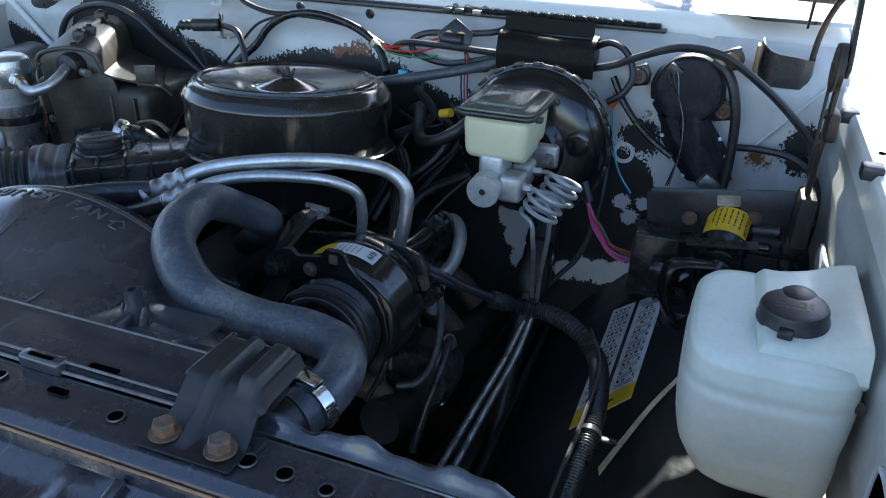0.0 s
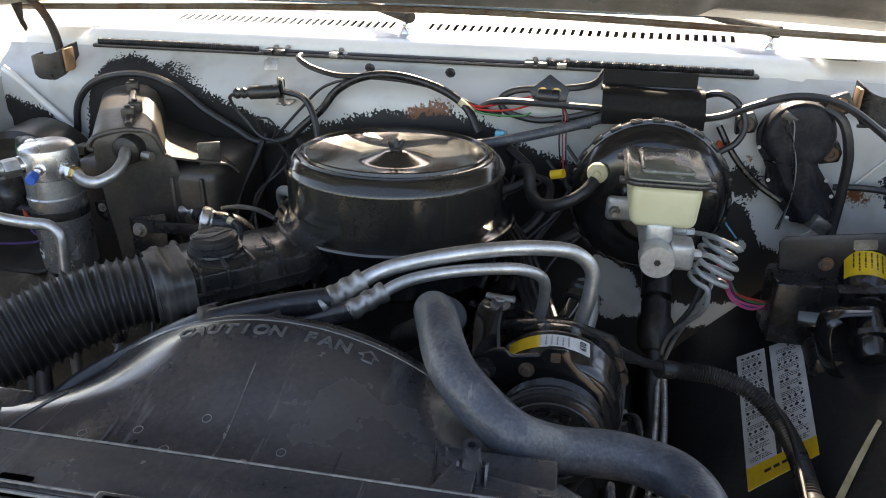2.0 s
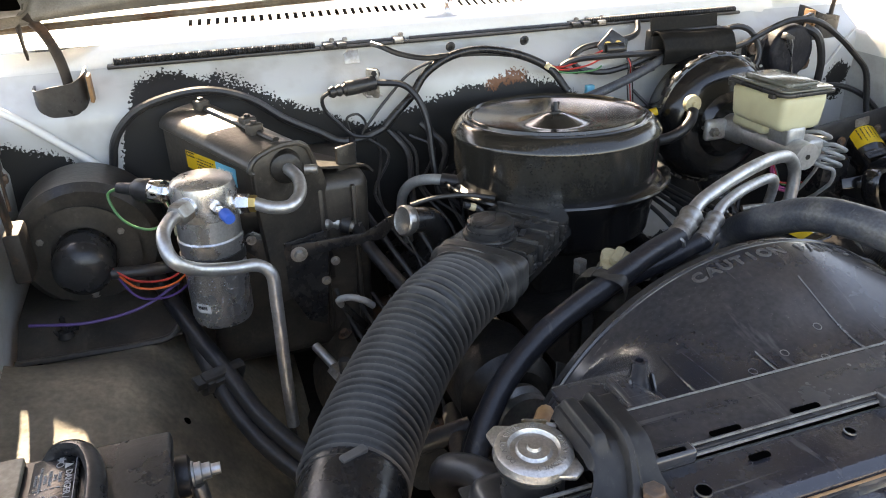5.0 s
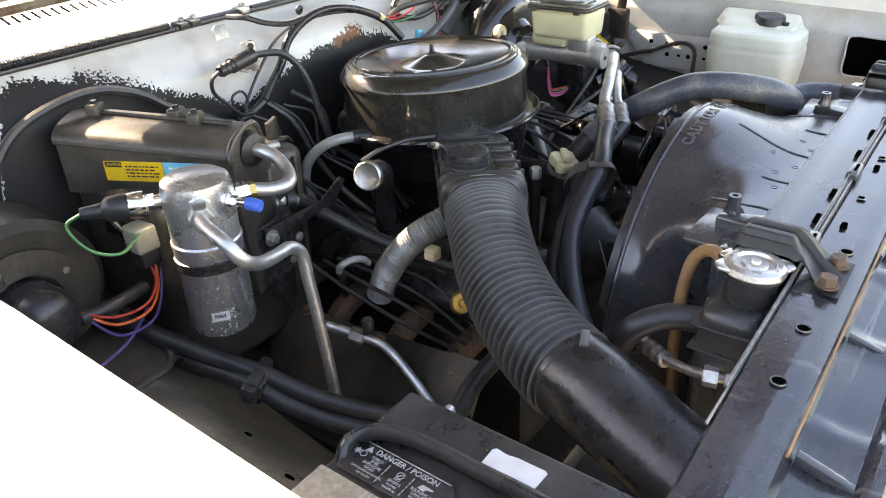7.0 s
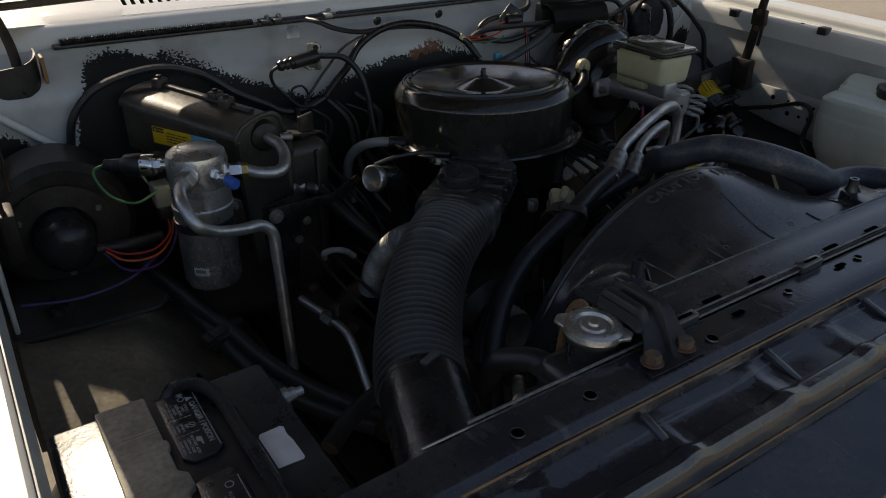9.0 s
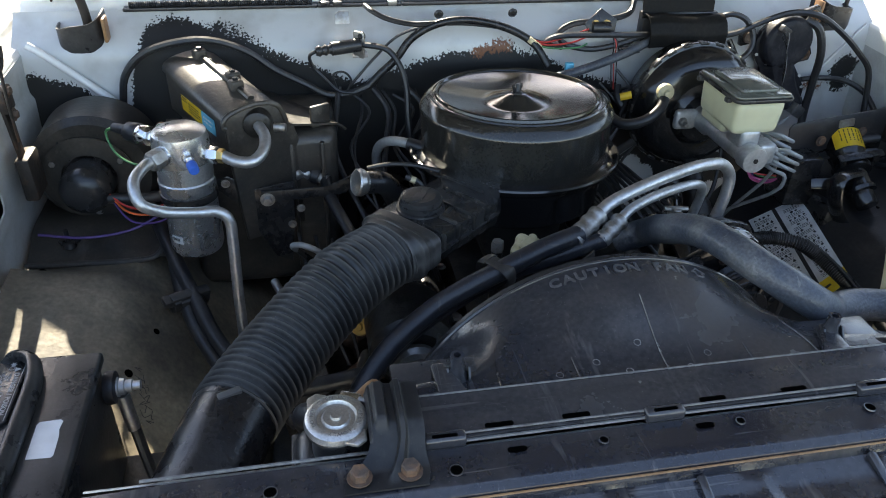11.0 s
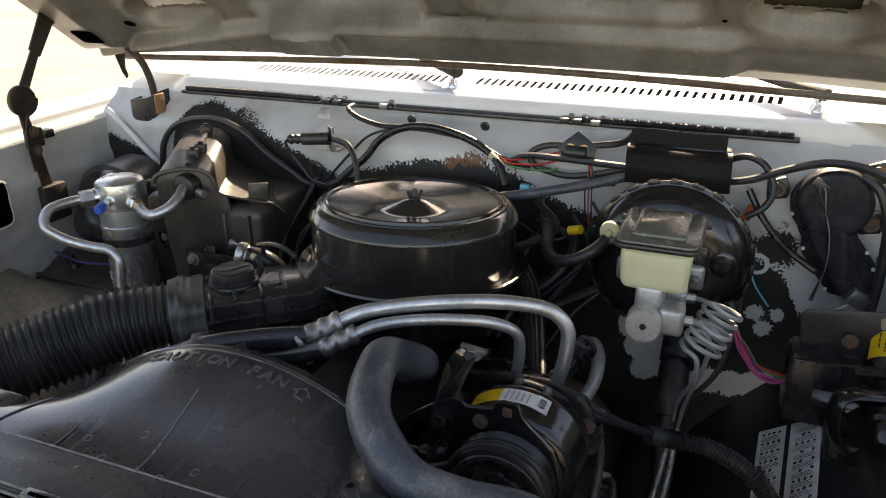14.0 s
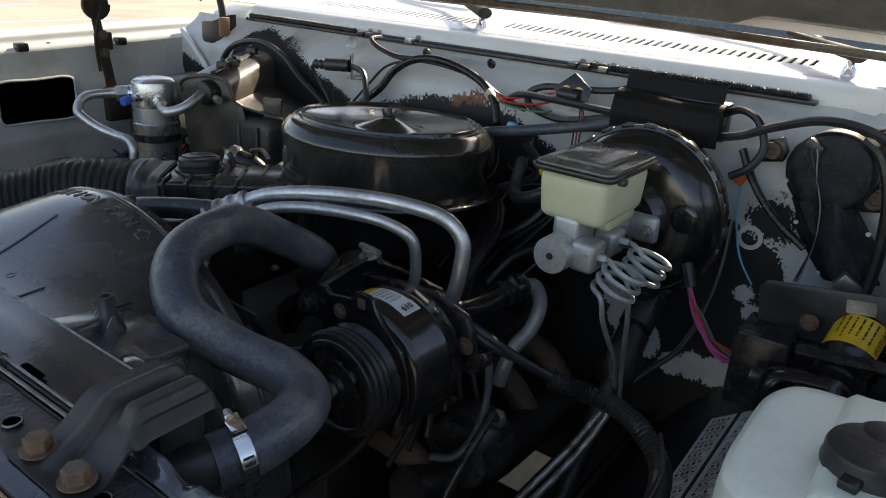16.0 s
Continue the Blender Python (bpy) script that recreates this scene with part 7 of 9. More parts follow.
def case_f(u, v):
    """The shell over the evaporator: u across its section, v from its front back to the firewall."""
    i = u * (len(CASE_SEC) - 1)
    k = min(len(CASE_SEC) - 2, int(i))
    b = CASE_SEC[k][0] + (CASE_SEC[k + 1][0] - CASE_SEC[k][0]) * (i - k)
    z = CASE_SEC[k][1] + (CASE_SEC[k + 1][1] - CASE_SEC[k][1]) * (i - k)
    a = 0.262 * v
    p = CASE_O + CASE_A * a + CASE_B * (b * (1 - 0.25 * v * smooth(0.03, 0.12, b)))
    return p.x, min(p.y, 0.997), z + 0.075 * a * smooth(1.07, 1.09, z)


part("housing", block(-0.605, -0.315, 0.79, 1.0, 0.72, 1.045, 0.022, 3, taper=0.05), CASE_MAT, case, "large ribbed lower housing")
for x in (-0.40, -0.345):
    part("housing_rib", block(x - 0.004, x + 0.004, 0.783, 0.80, 0.76, 1.03, 0.003), CASE_MAT, case)
us = part("upper_shell", sheet(case_f, 40, 20, 0.004), CASE_MAT, case, "round-topped shell with a sunlit band")
arch = [case_f(k / 26, 0.0) for k in range(27)]
part("front_wall", prism([(CASE_B.dot(Vector(p) - CASE_O), p[2]) for p in arch[:22]] + [(0.125, 0.86), (-0.04, 0.86), (-0.05, 0.98)], 0.012, 0.003, m=axes(CASE_O + CASE_A * 0.012, CASE_B, (0, 0, 1))), CASE_MAT, case, "flat front wall of the case")
part("front_flange", tube(arch[2:21], 0.0045, 8, k=2), CASE_MAT, case)
seam_line = [tuple(CASE_O + CASE_A * a + CASE_B * 0.004 + Vector((0, 0, 1.123 + 0.075 * a))) for a in (0.02, 0.09, 0.16, 0.235)]
part("seam", tube(seam_line, 0.0065, 8, shape=lambda s: (1.0, 0.7)), CASE_MAT, us)
for a in (0.072, 0.225, 0.105):
    q = CASE_O + CASE_A * a + CASE_B * (0.002 if a != 0.105 else 0.012) + Vector((0, 0, 1.126 + 0.075 * a))
    bo = part("clip_boss", block(-0.012, 0.012, -0.010, 0.010, -0.012, 0.010, 0.004, 3, m=pose(q.x, q.y, q.z, 0, 0, 28)), CASE_MAT, us)
    part("screw", lathe([(0, 0), (0.005, 0), (0.005, 0.004), (0, 0.005)], 10, m=pose(q.x, q.y, q.z + 0.010)), BLACK_SATIN, bo)
part("side_flange", block(-0.02, 0.02, -0.004, 0.004, -0.03, 0.03, 0.003, m=pose(-0.345, 0.83, 1.055, 0, 0, 28)), CASE_MAT, case)
part("pipe_wrap", lathe([(0, 0), (0.024, 0.002), (0.027, 0.014), (0.024, 0.032), (0.018, 0.036), (0, 0.036)], 18, m=along((-0.455, 0.776, 1.089), (-0.452, 0.72, 1.086))), GRIME, case, "lumpy black sealing mastic")
nut((-0.425, 0.752, 1.08), (1, -0.3, 0), 0.008, 0.02, STEEL, case, "stub_pipe", 14)


def case_side(a, z, lift=0.0):
    """A place on the shell's left face, a metres back from its front."""
    return axes(CASE_O + CASE_A * a - CASE_B * (0.0556 + lift) + Vector((0, 0, z)), -CASE_A, (0, 0, 1))


yl = part("yellow_label", prism(rounded(0.090, 0.030, 0.001), 0.0006, 0, m=case_side(0.150, 1.072)), YELLOW, us, "yellow caution label")
bl_ = part("blue_label", prism(rounded(0.056, 0.030, 0.001), 0.0006, 0, m=case_side(0.076, 1.072)), BLUE_LABEL, us, "pale blue maker label")
part("label_head", prism(rounded(0.026, 0.008, 0.0005), 0.0004, 0, m=case_side(0.180, 1.082, 0.0007)), INK, yl)
letters("CAUTION", 0.0062, YELLOW, yl, case_side(0.180, 1.082, 0.0013), 0.0002)
bars(4, 0.052, 0.020, INK, yl, case_side(0.136, 1.072, 0.0008), seed=31)
bars(2, 0.040, 0.016, PAPER, bl_, case_side(0.076, 1.074, 0.0008), seed=32)
for k, mt in enumerate((GREEN, PAPER, TAN, BLACK_SATIN)):
    cable("resistor_wire", "thin wire to the blower resistor", [(-0.612, 0.845 + 0.004 * k, 1.045), (-0.632, 0.84 + 0.004 * k, 1.055), (-0.637 - 0.002 * k, 0.835, 1.035), (-0.628, 0.83, 1.005), (-0.615, 0.83, 0.985)], 0.0019, mt, "wire", 5, 5, "resistor wires")
part("resistor_plug", block(-0.622, -0.600, 0.835, 0.865, 1.040, 1.056, 0.002), CASE_MAT, case)
blow = thing("blower_motor", "dark round blower motor housing below the fender", "blower motor", (-0.78, 0.9, 0.8))
part("scroll", lathe([(0, 0.0), (0.10, 0.0), (0.112, 0.012), (0.112, 0.10), (0, 0.10)], 48, m=along((-0.765, 0.86, 0.955), (-0.765, 1.2, 0.965))), CASE_MAT, blow, "round fan scroll")
part("flange", lathe([(0.05, 0.0), (0.082, 0.0), (0.084, 0.006), (0.05, 0.008)], 40, m=along((-0.772, 0.856, 0.95), (-0.772, 0.5, 0.945))), CASE_MAT, blow)
part("motor_can", lathe([(0, 0.075), (0.012, 0.075), (0.03, 0.072), (0.042, 0.06), (0.045, 0.045), (0.045, 0.0), (0, 0.0)], 36, m=along((-0.772, 0.856, 0.95), (-0.775, 0.5, 0.945))), BLACK_PLASTIC, blow, "glossy black motor can")
for a in (30, 150, 270):
    bolt((-0.772 + 0.068 * math.cos(radians(a)), 0.852, 0.95 + 0.068 * math.sin(radians(a))), (0, -1, 0), 0.006, 0.005, STEEL, blow)
part("vent_tube", tube([(-0.735, 0.80, 0.935), (-0.69, 0.80, 0.93), (-0.63, 0.815, 0.925)], 0.010, 12), RUBBER, blow)
part("mount_arm", prism([(-0.06, -0.012), (0.09, -0.010), (0.12, 0.02), (0.11, 0.03), (0.06, 0.008), (-0.06, 0.012)], 0.004, 0.001, m=axes((-0.40, 0.745, 0.951), (1, 0, 0.05), (0, 0, 1))), BLACK_SATIN, case)
part("gusset_plate", prism([(-0.535, 0.985), (-0.515, 0.992), (-0.47, 0.962), (-0.40, 0.975), (-0.405, 0.90), (-0.415, 0.80), (-0.445, 0.815), (-0.50, 0.93), (-0.535, 0.965)], 0.004, 0.001, m=axes((0, 0.752, 0), (1, 0, 0), (0, 0, 1))), BLACK_SATIN, case, "black gusset plate")
bolt((-0.45, 0.742, 0.943), (0, -1, 0), 0.0085, 0.010, STEEL, case)
for bx, bz in ((-0.392, 0.918), (-0.41, 0.885), (-0.52, 0.978)):
    bolt((bx, 0.747, bz), (0, -1, 0), 0.005, 0.004, STEEL, case)

# ---- washer tank ----
tank = thing("washer_tank", "white plastic washer fluid tank with a black cap", "washer tank", (0.82, 0.40, 0.85))
TANK_H = [(0.0, 0.862), (0.05, 0.863), (0.12, 0.868), (0.22, 0.884), (0.36, 0.915), (0.55, 0.960), (0.66, 0.992), (0.70, 1.000), (0.76, 1.010), (0.86, 1.030), (0.93, 1.039), (1.0, 1.041)]
TANK_W = [(0.0, 0.0), (0.05, 0.52), (0.12, 0.70), (0.22, 0.84), (0.36, 0.935), (0.55, 0.985), (0.66, 0.995), (0.70, 0.972), (0.76, 0.985), (0.86, 0.965), (0.93, 0.88), (1.0, 0.0)]


def tank_f(u, v):
    """Rounded body, drawn in at the foot and waisted below the shoulder."""
    a = 2 * math.pi * u
    c, s = math.cos(a), math.sin(a)
    n = 4.2
    k = (abs(c) ** n + abs(s) ** n) ** (-1 / n)
    w = ramp(v, TANK_W)
    lean = 0.020 * (1 - smooth(0.0, 0.5, v))
    return 0.810 + lean + 0.084 * k * c * w, 0.397 + 0.106 * k * s * w, ramp(v, TANK_H)


part("body", sheet(tank_f, 96, 64, 0.002), TANK_MAT, tank, "milky white moulded body", 60)
part("mount_foot", block(0.865, 0.894, 0.36, 0.46, 0.845, 0.92, 0.006), TANK_MAT, tank)


def tank_shoulder(u, v):
    """Raised plateau round the filler, rolling up against the fender."""
    x, y = 0.784 + 0.104 * u, 0.312 + (0.180 + 0.030 * smooth(0.2, 0.9, u)) * v
    edge = min(u * 0.104, v * 0.19, (1 - v) * 0.19)
    return x, y, 1.034 + 0.017 * smooth(0.0, 0.014, edge) + 0.012 * smooth(0.55, 1.0, u) * smooth(0.0, 0.02, edge) - 0.004 * smooth(0.5, 0.0, v)


part("shoulder", sheet(tank_shoulder, 40, 60, 0.012), TANK_MAT, tank, "raised white shoulder round the filler", 60)
TCM = pose(0.822, 0.378, 1.051, 3, -4, 0)
tcap = part("cap", lathe([(0, 0.0165), (0.027, 0.0165), (0.0305, 0.0150), (0.0320, 0.012), (0.0325, 0.003), (0.0340, 0.001), (0.0340, -0.002), (0, -0.002)], 48, m=TCM), RUBBER, tank, "round black filler cap")
part("cap_tab", block(-0.007, 0.007, -0.043, -0.030, -0.001, 0.007, 0.002, m=TCM @ pose(0, 0, 0, 0, 0, -12)), RUBBER, tcap)
part("cap_lobe", lathe([(0, 0.0170), (0.014, 0.0170), (0.0170, 0.0150), (0.0175, 0.004), (0, 0.004)], 32, m=TCM @ pose(0.004, 0.022, 0)), RUBBER, tcap, "rear hinge lobe")
bars(3, 0.036, 0.018, BLACK_PLASTIC, tcap, TCM @ pose(0, -0.004, 0.0169, 0, 0, -6), seed=8)
bolt((0.886, 0.327, 0.998), (-0.6, -1, 0), 0.0062, 0.007, RUST, tank)
cable("washer_hose", "thin black washer hose beside the tank", [(0.80, 0.50, 0.86), (0.80, 0.54, 0.90), (0.845, 0.56, 0.955), (0.87, 0.60, 0.965), (0.875, 0.70, 0.93), (0.86, 0.80, 0.90)], 0.0055, RUBBER, "hose")


# ---- battery ----
battery = thing("battery", "black car battery with a dusty grey cover and warning labels", "battery", (-0.75, 0.16, 0.78))
BX0, BX1, BY0, BY1, BZ = -0.872, -0.646, 0.040, 0.308, 0.986
bcase = part("case", block(BX0 + 0.004, BX1 - 0.006, BY0, BY1 - 0.004, 0.79, BZ - 0.012, 0.006), BLACK_PLASTIC, battery, "black plastic case")
part("top", block(BX0, BX1, BY0 - 0.004, BY1, BZ - 0.016, BZ, 0.005, 3), BLACK_PLASTIC, battery, "black plastic top")
part("carry_handle", tube([(-0.756, 0.299, BZ - 0.006), (-0.744, 0.303, BZ + 0.006), (-0.724, 0.292, BZ + 0.011), (-0.711, 0.258, BZ + 0.012), (-0.708, 0.18, BZ + 0.012), (-0.708, 0.10, BZ + 0.011), (-0.714, 0.03, BZ + 0.006)], 0.010, 12, shape=lambda s: (0.75, 1.15)), BLACK_PLASTIC, battery, "moulded carrying handle")
COVER_MAT = material("dusty_grey_battery_cover", (0.34, 0.30, 0.23), 0.5, colour2=(0.20, 0.17, 0.13), scale=14, bump=0.15, fine=160, vary=0.2, specks=0.5, scuff=0.4, speck=(0.5, 0.47, 0.4))
part("vent_cover", prism([(-0.826, 0.034), (-0.772, 0.034), (-0.772, 0.040), (-0.7765, 0.044), (-0.7765, 0.144), (-0.772, 0.150), (-0.768, 0.152), (-0.768, 0.172), (-0.7765, 0.180), (-0.7765, 0.214), (-0.773, 0.216), (-0.773, 0.226), (-0.7765, 0.228), (-0.7765, 0.304), (-0.826, 0.304)], 0.009, 0.002, m=pose(0, 0, BZ)), COVER_MAT, battery, "dusty grey vent cover")


def panel_at(pc, r, u):
    """A pose on a label panel: r along its heading, u towards the heading."""
    return axes((pc[0] + u, pc[1] - r, pc[2]), (0, -1, 0), (1, 0, 0))


for k, y0 in enumerate((0.2425, 0.1055)):
    pl = part("label_panel", prism([(-0.056, -0.010), (-0.052, -0.0205), (0.046, -0.0205), (0.056, -0.012), (0.056, 0.010), (0.047, 0.0205), (-0.050, 0.0205), (-0.056, 0.014)], 0.005, 0.0012, m=axes((-0.7475, y0, BZ), (0, -1, 0), (1, 0, 0))), BLACK_PLASTIC, battery, "black printed warning panel")
    top = (-0.7475, y0, BZ + 0.0053)
    if k == 0:
        letters("DANGER / POISON", 0.0082, INK_WHITE, pl, panel_at(top, 0.003, 0.0118), 0.0002, bold=0.0001)
        part("warning_triangle", prism([(-0.004, -0.0035), (0.004, -0.0035), (0, 0.004)], 0.0003, 0, m=panel_at(top, -0.0385, 0.0112)), INK_WHITE, pl)
        part("rule", block(-0.047, 0.047, -0.0004, 0.0004, 0, 0.0003, 0, m=panel_at(top, 0, 0.0175)), INK_WHITE, pl)
        for r, words in ((-0.025, ("SHIELD", "EYES", "EXPLOSIVE", "GASES", "CAN CAUSE BLINDNESS", "OR INJURY")), (0.004, ("", "", "NO", "SPARKS", "FLAMES", "SMOKING")), (0.034, ("", "", "SULFURIC ACID", "CAN CAUSE", "BLINDNESS OR", "SEVERE BURNS"))):
            for j, wd in enumerate(words):
                if wd:
                    letters(wd, 0.0042 if j < 4 else 0.0032, INK_WHITE, pl, panel_at(top, r, 0.0045 - 0.0041 * j), 0.0002)
        part("eye_mark", lathe([(0.0028, 0), (0.0036, 0), (0.0036, 0.0003), (0.0028, 0.0003)], 18, m=panel_at(top, -0.041, 0.0035)), INK_WHITE, pl)
        part("blast_mark", prism([((0.0022 + 0.0020 * (n % 2)) * math.cos(n * 0.5236), (0.0022 + 0.0020 * (n % 2)) * math.sin(n * 0.5236)) for n in range(12)], 0.0003, 0, m=panel_at(top, -0.048, 0.004)), INK_WHITE, pl)
        part("ring_mark", lathe([(0.0032, 0), (0.0040, 0), (0.0040, 0.0003), (0.0032, 0.0003)], 20, m=panel_at(top, 0.004, 0.0015)), INK_WHITE, pl)
        part("ring_bar", block(-0.0036, 0.0036, -0.0004, 0.0004, 0, 0.0003, 0, m=panel_at(top, 0.004, 0.0015) @ Matrix.Rotation(0.8, 4, "Z")), INK_WHITE, pl)
        part("drip_mark", prism([(-0.005, -0.002), (0.002, -0.003), (0.003, 0.0), (0.009, 0.001), (0.009, 0.0025), (-0.003, 0.003)], 0.0003, 0, m=panel_at(top, 0.029, 0.0015)), INK_WHITE, pl)
        for r in (-0.011, 0.016):
            for n in range(5):
                part("dash", block(-0.0004, 0.0004, -0.0017, 0.0017, 0, 0.0003, 0, m=panel_at(top, r, 0.004 - 0.0048 * n)), INK_WHITE, pl)
    else:
        part("rule", block(-0.042, 0.046, -0.0004, 0.0004, 0, 0.0003, 0, m=panel_at(top, 0, 0.0165)), INK_WHITE, pl)
        for j, wd in enumerate(("KEEP OUT OF THE REACH OF", "DO NOT TIP, KEEP VENT CAPS")):
            letters(wd, 0.0042, INK_WHITE, pl, panel_at(top, 0.019, 0.0128 - 0.0046 * j), 0.0002)
        for j, wd in enumerate(("FLUSH EYES IMMEDIATELY", "WITH WATER. GET", "MEDICAL HELP")):
            letters(wd, 0.0050, INK_WHITE, pl, panel_at(top, 0.004 - 0.004 * j, 0.0028 - 0.0058 * j), 0.0002)
        part("rinse_mark", lathe([(0.0034, 0), (0.0044, 0), (0.0044, 0.0003), (0.0034, 0.0003)], 18, m=panel_at(top, -0.034, 0.006)), INK_WHITE, pl)
        bars(2, 0.075, 0.006, INK_WHITE, pl, panel_at(top, 0, -0.0165), seed=14)
part("blank_sticker", prism([(-0.014, -0.026), (0.012, -0.027), (0.014, -0.024), (0.0135, 0.004), (0.0115, 0.014), (0.0130, 0.026), (0.010, 0.029), (-0.012, 0.028), (-0.0145, 0.024)], 0.0006, 0, m=pose(-0.680, 0.164, BZ)), PAPER, battery, "blank white sticker")
part("terminal", lathe([(0, 0), (0.013, 0), (0.013, 0.004), (0.011, 0.005), (0.011, 0.011), (0.0085, 0.012), (0.0085, 0.020), (0.006, 0.021), (0.006, 0.030), (0, 0.030)], 18, m=along((-0.636, 0.288, 0.940), (-0.5, 0.288, 0.940))), ALUMINIUM, battery, "bright side terminal bolt with washers")
part("terminal_clamp", lathe([(0, 0), (0.021, 0), (0.022, 0.004), (0.021, 0.012), (0.016, 0.014), (0, 0.014)], 24, m=along((-0.648, 0.288, 0.940), (-0.5, 0.288, 0.940))), RUBBER, battery, "round black terminal boot")
part("cable_lug", tube([(-0.630, 0.286, 0.928), (-0.627, 0.280, 0.905), (-0.622, 0.272, 0.880)], 0.0105, 12, shape=lambda s: (1.0, 0.8)), STEEL, battery, "crimped grey cable lug")
part("tray", block(-0.885, -0.60, 0.02, 0.31, 0.772, 0.79, 0.004), GRIME, battery, "steel battery tray")
cable("battery_cable", "black battery cable dropping beside the battery", [(-0.622, 0.273, 0.884), (-0.613, 0.255, 0.845), (-0.595, 0.225, 0.81), (-0.57, 0.20, 0.795), (-0.55, 0.18, 0.78)], 0.007, RUBBER)
cable("yellow_tag", "short yellow sleeve on a wire by the battery", [(-0.545, 0.178, 0.80), (-0.543, 0.174, 0.825)], 0.006, YELLOW, "sleeve")

# ---- engine core ----
engine = thing("engine", "grimy dark engine block below the air cleaner", "engine", (0, 0.65, 0.45))
part("block", block(-0.2, 0.2, 0.44, 1.05, 0.42, 0.74, 0.03), GRIME, engine)
for s in (-1, 1):
    vc = part("valve_cover", block(-0.065, 0.065, 0.46, 0.98, 0.0, 0.075, 0.022, 3, m=pose(0.19 * s, 0, 0.775, 0, 38 * s, 0)), BLACK_SATIN, engine, "black valve cover")
    for y in (0.5, 0.65, 0.8, 0.94):
        bolt(pose(0.19 * s, 0, 0.775, 0, 38 * s, 0) @ Vector((-s * 0.068, y, 0.012)), (0, 0, 1), 0.006, 0.006, STEEL, vc)
    part("exhaust_manifold", tube([(0.33 * s, 0.46, 0.70), (0.35 * s, 0.6, 0.67), (0.355 * s, 0.78, 0.66), (0.36 * s, 0.95, 0.62)], 0.035, 14), GRIME, engine, "grimy exhaust manifold")
    for y in (0.50, 0.62, 0.76, 0.88):
        part("runner", tube([(0.24 * s, y, 0.735), (0.30 * s, y, 0.725), (0.345 * s, y, 0.68)], 0.022, 12), RUST, engine)
part("intake_manifold", block(-0.13, 0.13, 0.45, 0.95, 0.74, 0.83, 0.03), GRIME, engine)
part("carburettor", block(-0.06, 0.09, 0.66, 0.87, 0.82, 0.905, 0.015), GRIME, engine, "dirty aluminium carburettor")
part("water_pump", lathe([(0, 0), (0.07, 0), (0.08, 0.02), (0.05, 0.06), (0.04, 0.10), (0, 0.10)], 28, m=along((0.015, 0.45, 0.80), (0.015, 0.3, 0.80))), GRIME, engine)
part("distributor_cap", lathe([(0, 0), (0.055, 0), (0.058, 0.03), (0.05, 0.07), (0.035, 0.085), (0, 0.085)], 28, m=pose(0.02, 0.955, 0.92)), BLACK_PLASTIC, engine)
SHIELD = material("dusty_brown_heat_shield", (0.045, 0.036, 0.028), 0.5, 0.3, colour2=(0.10, 0.078, 0.055), scale=14, bump=0.2, vary=0.2, specks=0.4)
shield = thing("heat_shield", "dusty brown pressed steel exhaust heat shield", "heat shield", (-0.40, 0.60, 0.72))
part("sheet", sheet(lambda u, v: (-0.36 - 0.075 * v - 0.012 * math.sin(u * 9), 0.40 + 0.42 * u, 0.77 + 0.022 * math.sin(u * 6 + 1) - 0.06 * v - 0.05 * v * v), 30, 10, 0.003), SHIELD, shield)
for y in (0.45, 0.60, 0.76):
    bolt((-0.385, y, 0.765), (-0.4, 0, 1), 0.008, 0.008, RUST, shield)
gear = thing("steering_gear", "grimy cast steering gear box beside the frame rail", "steering gear", (0.46, 0.35, 0.66))
part("box", block(0.40, 0.50, 0.28, 0.42, 0.60, 0.70, 0.02, 3), SHIELD, gear)
part("cover", lathe([(0, 0), (0.04, 0), (0.045, 0.006), (0.04, 0.014), (0, 0.016)], 24, m=pose(0.45, 0.35, 0.70)), GRIME, gear)
for a in range(4):
    bolt((0.45 + 0.033 * math.cos(a * 1.571), 0.35 + 0.033 * math.sin(a * 1.571), 0.713), (0, 0, 1), 0.006, 0.005, RUST, gear)
pump = thing("power_steering_pump", "dark power steering pump with a bent pipe", "pump", (0.34, 0.52, 0.70))
part("can", lathe([(0, 0), (0.05, 0), (0.058, 0.01), (0.058, 0.06), (0.05, 0.075), (0, 0.078)], 28, m=along((0.36, 0.60, 0.74), (0.36, 0.48, 0.74))), BLACK_SATIN, pump)
part("pipe", tube([(0.40, 0.56, 0.80), (0.415, 0.52, 0.83), (0.42, 0.47, 0.81), (0.41, 0.44, 0.76), (0.40, 0.42, 0.70)], 0.006, 10), BLACK_SATIN, pump)
nut((0.40, 0.57, 0.79), (0, -0.5, 1), 0.011, 0.016, STEEL, pump, "fitting")
alt = thing("alternator", "grimy alternator with a pulley beside the fan", "alternator", (-0.22, 0.40, 0.78))
part("body", lathe([(0, 0), (0.062, 0), (0.068, 0.015), (0.068, 0.10), (0.05, 0.12), (0, 0.12)], 36, m=along((-0.235, 0.50, 0.85), (-0.235, 0.3, 0.85))), GRIME, alt, "grimy housing")
part("pulley", lathe([(0, 0.125), (0.036, 0.125), (0.038, 0.135), (0.03, 0.142), (0.038, 0.15), (0.036, 0.16), (0.01, 0.165), (0, 0.165)], 36, m=along((-0.235, 0.50, 0.85), (-0.235, 0.3, 0.85))), STEEL, alt)
oil = thing("oil_filler_cap", "cream lobed plastic oil filler cap", "cap", (-0.041, 0.468, 0.97))
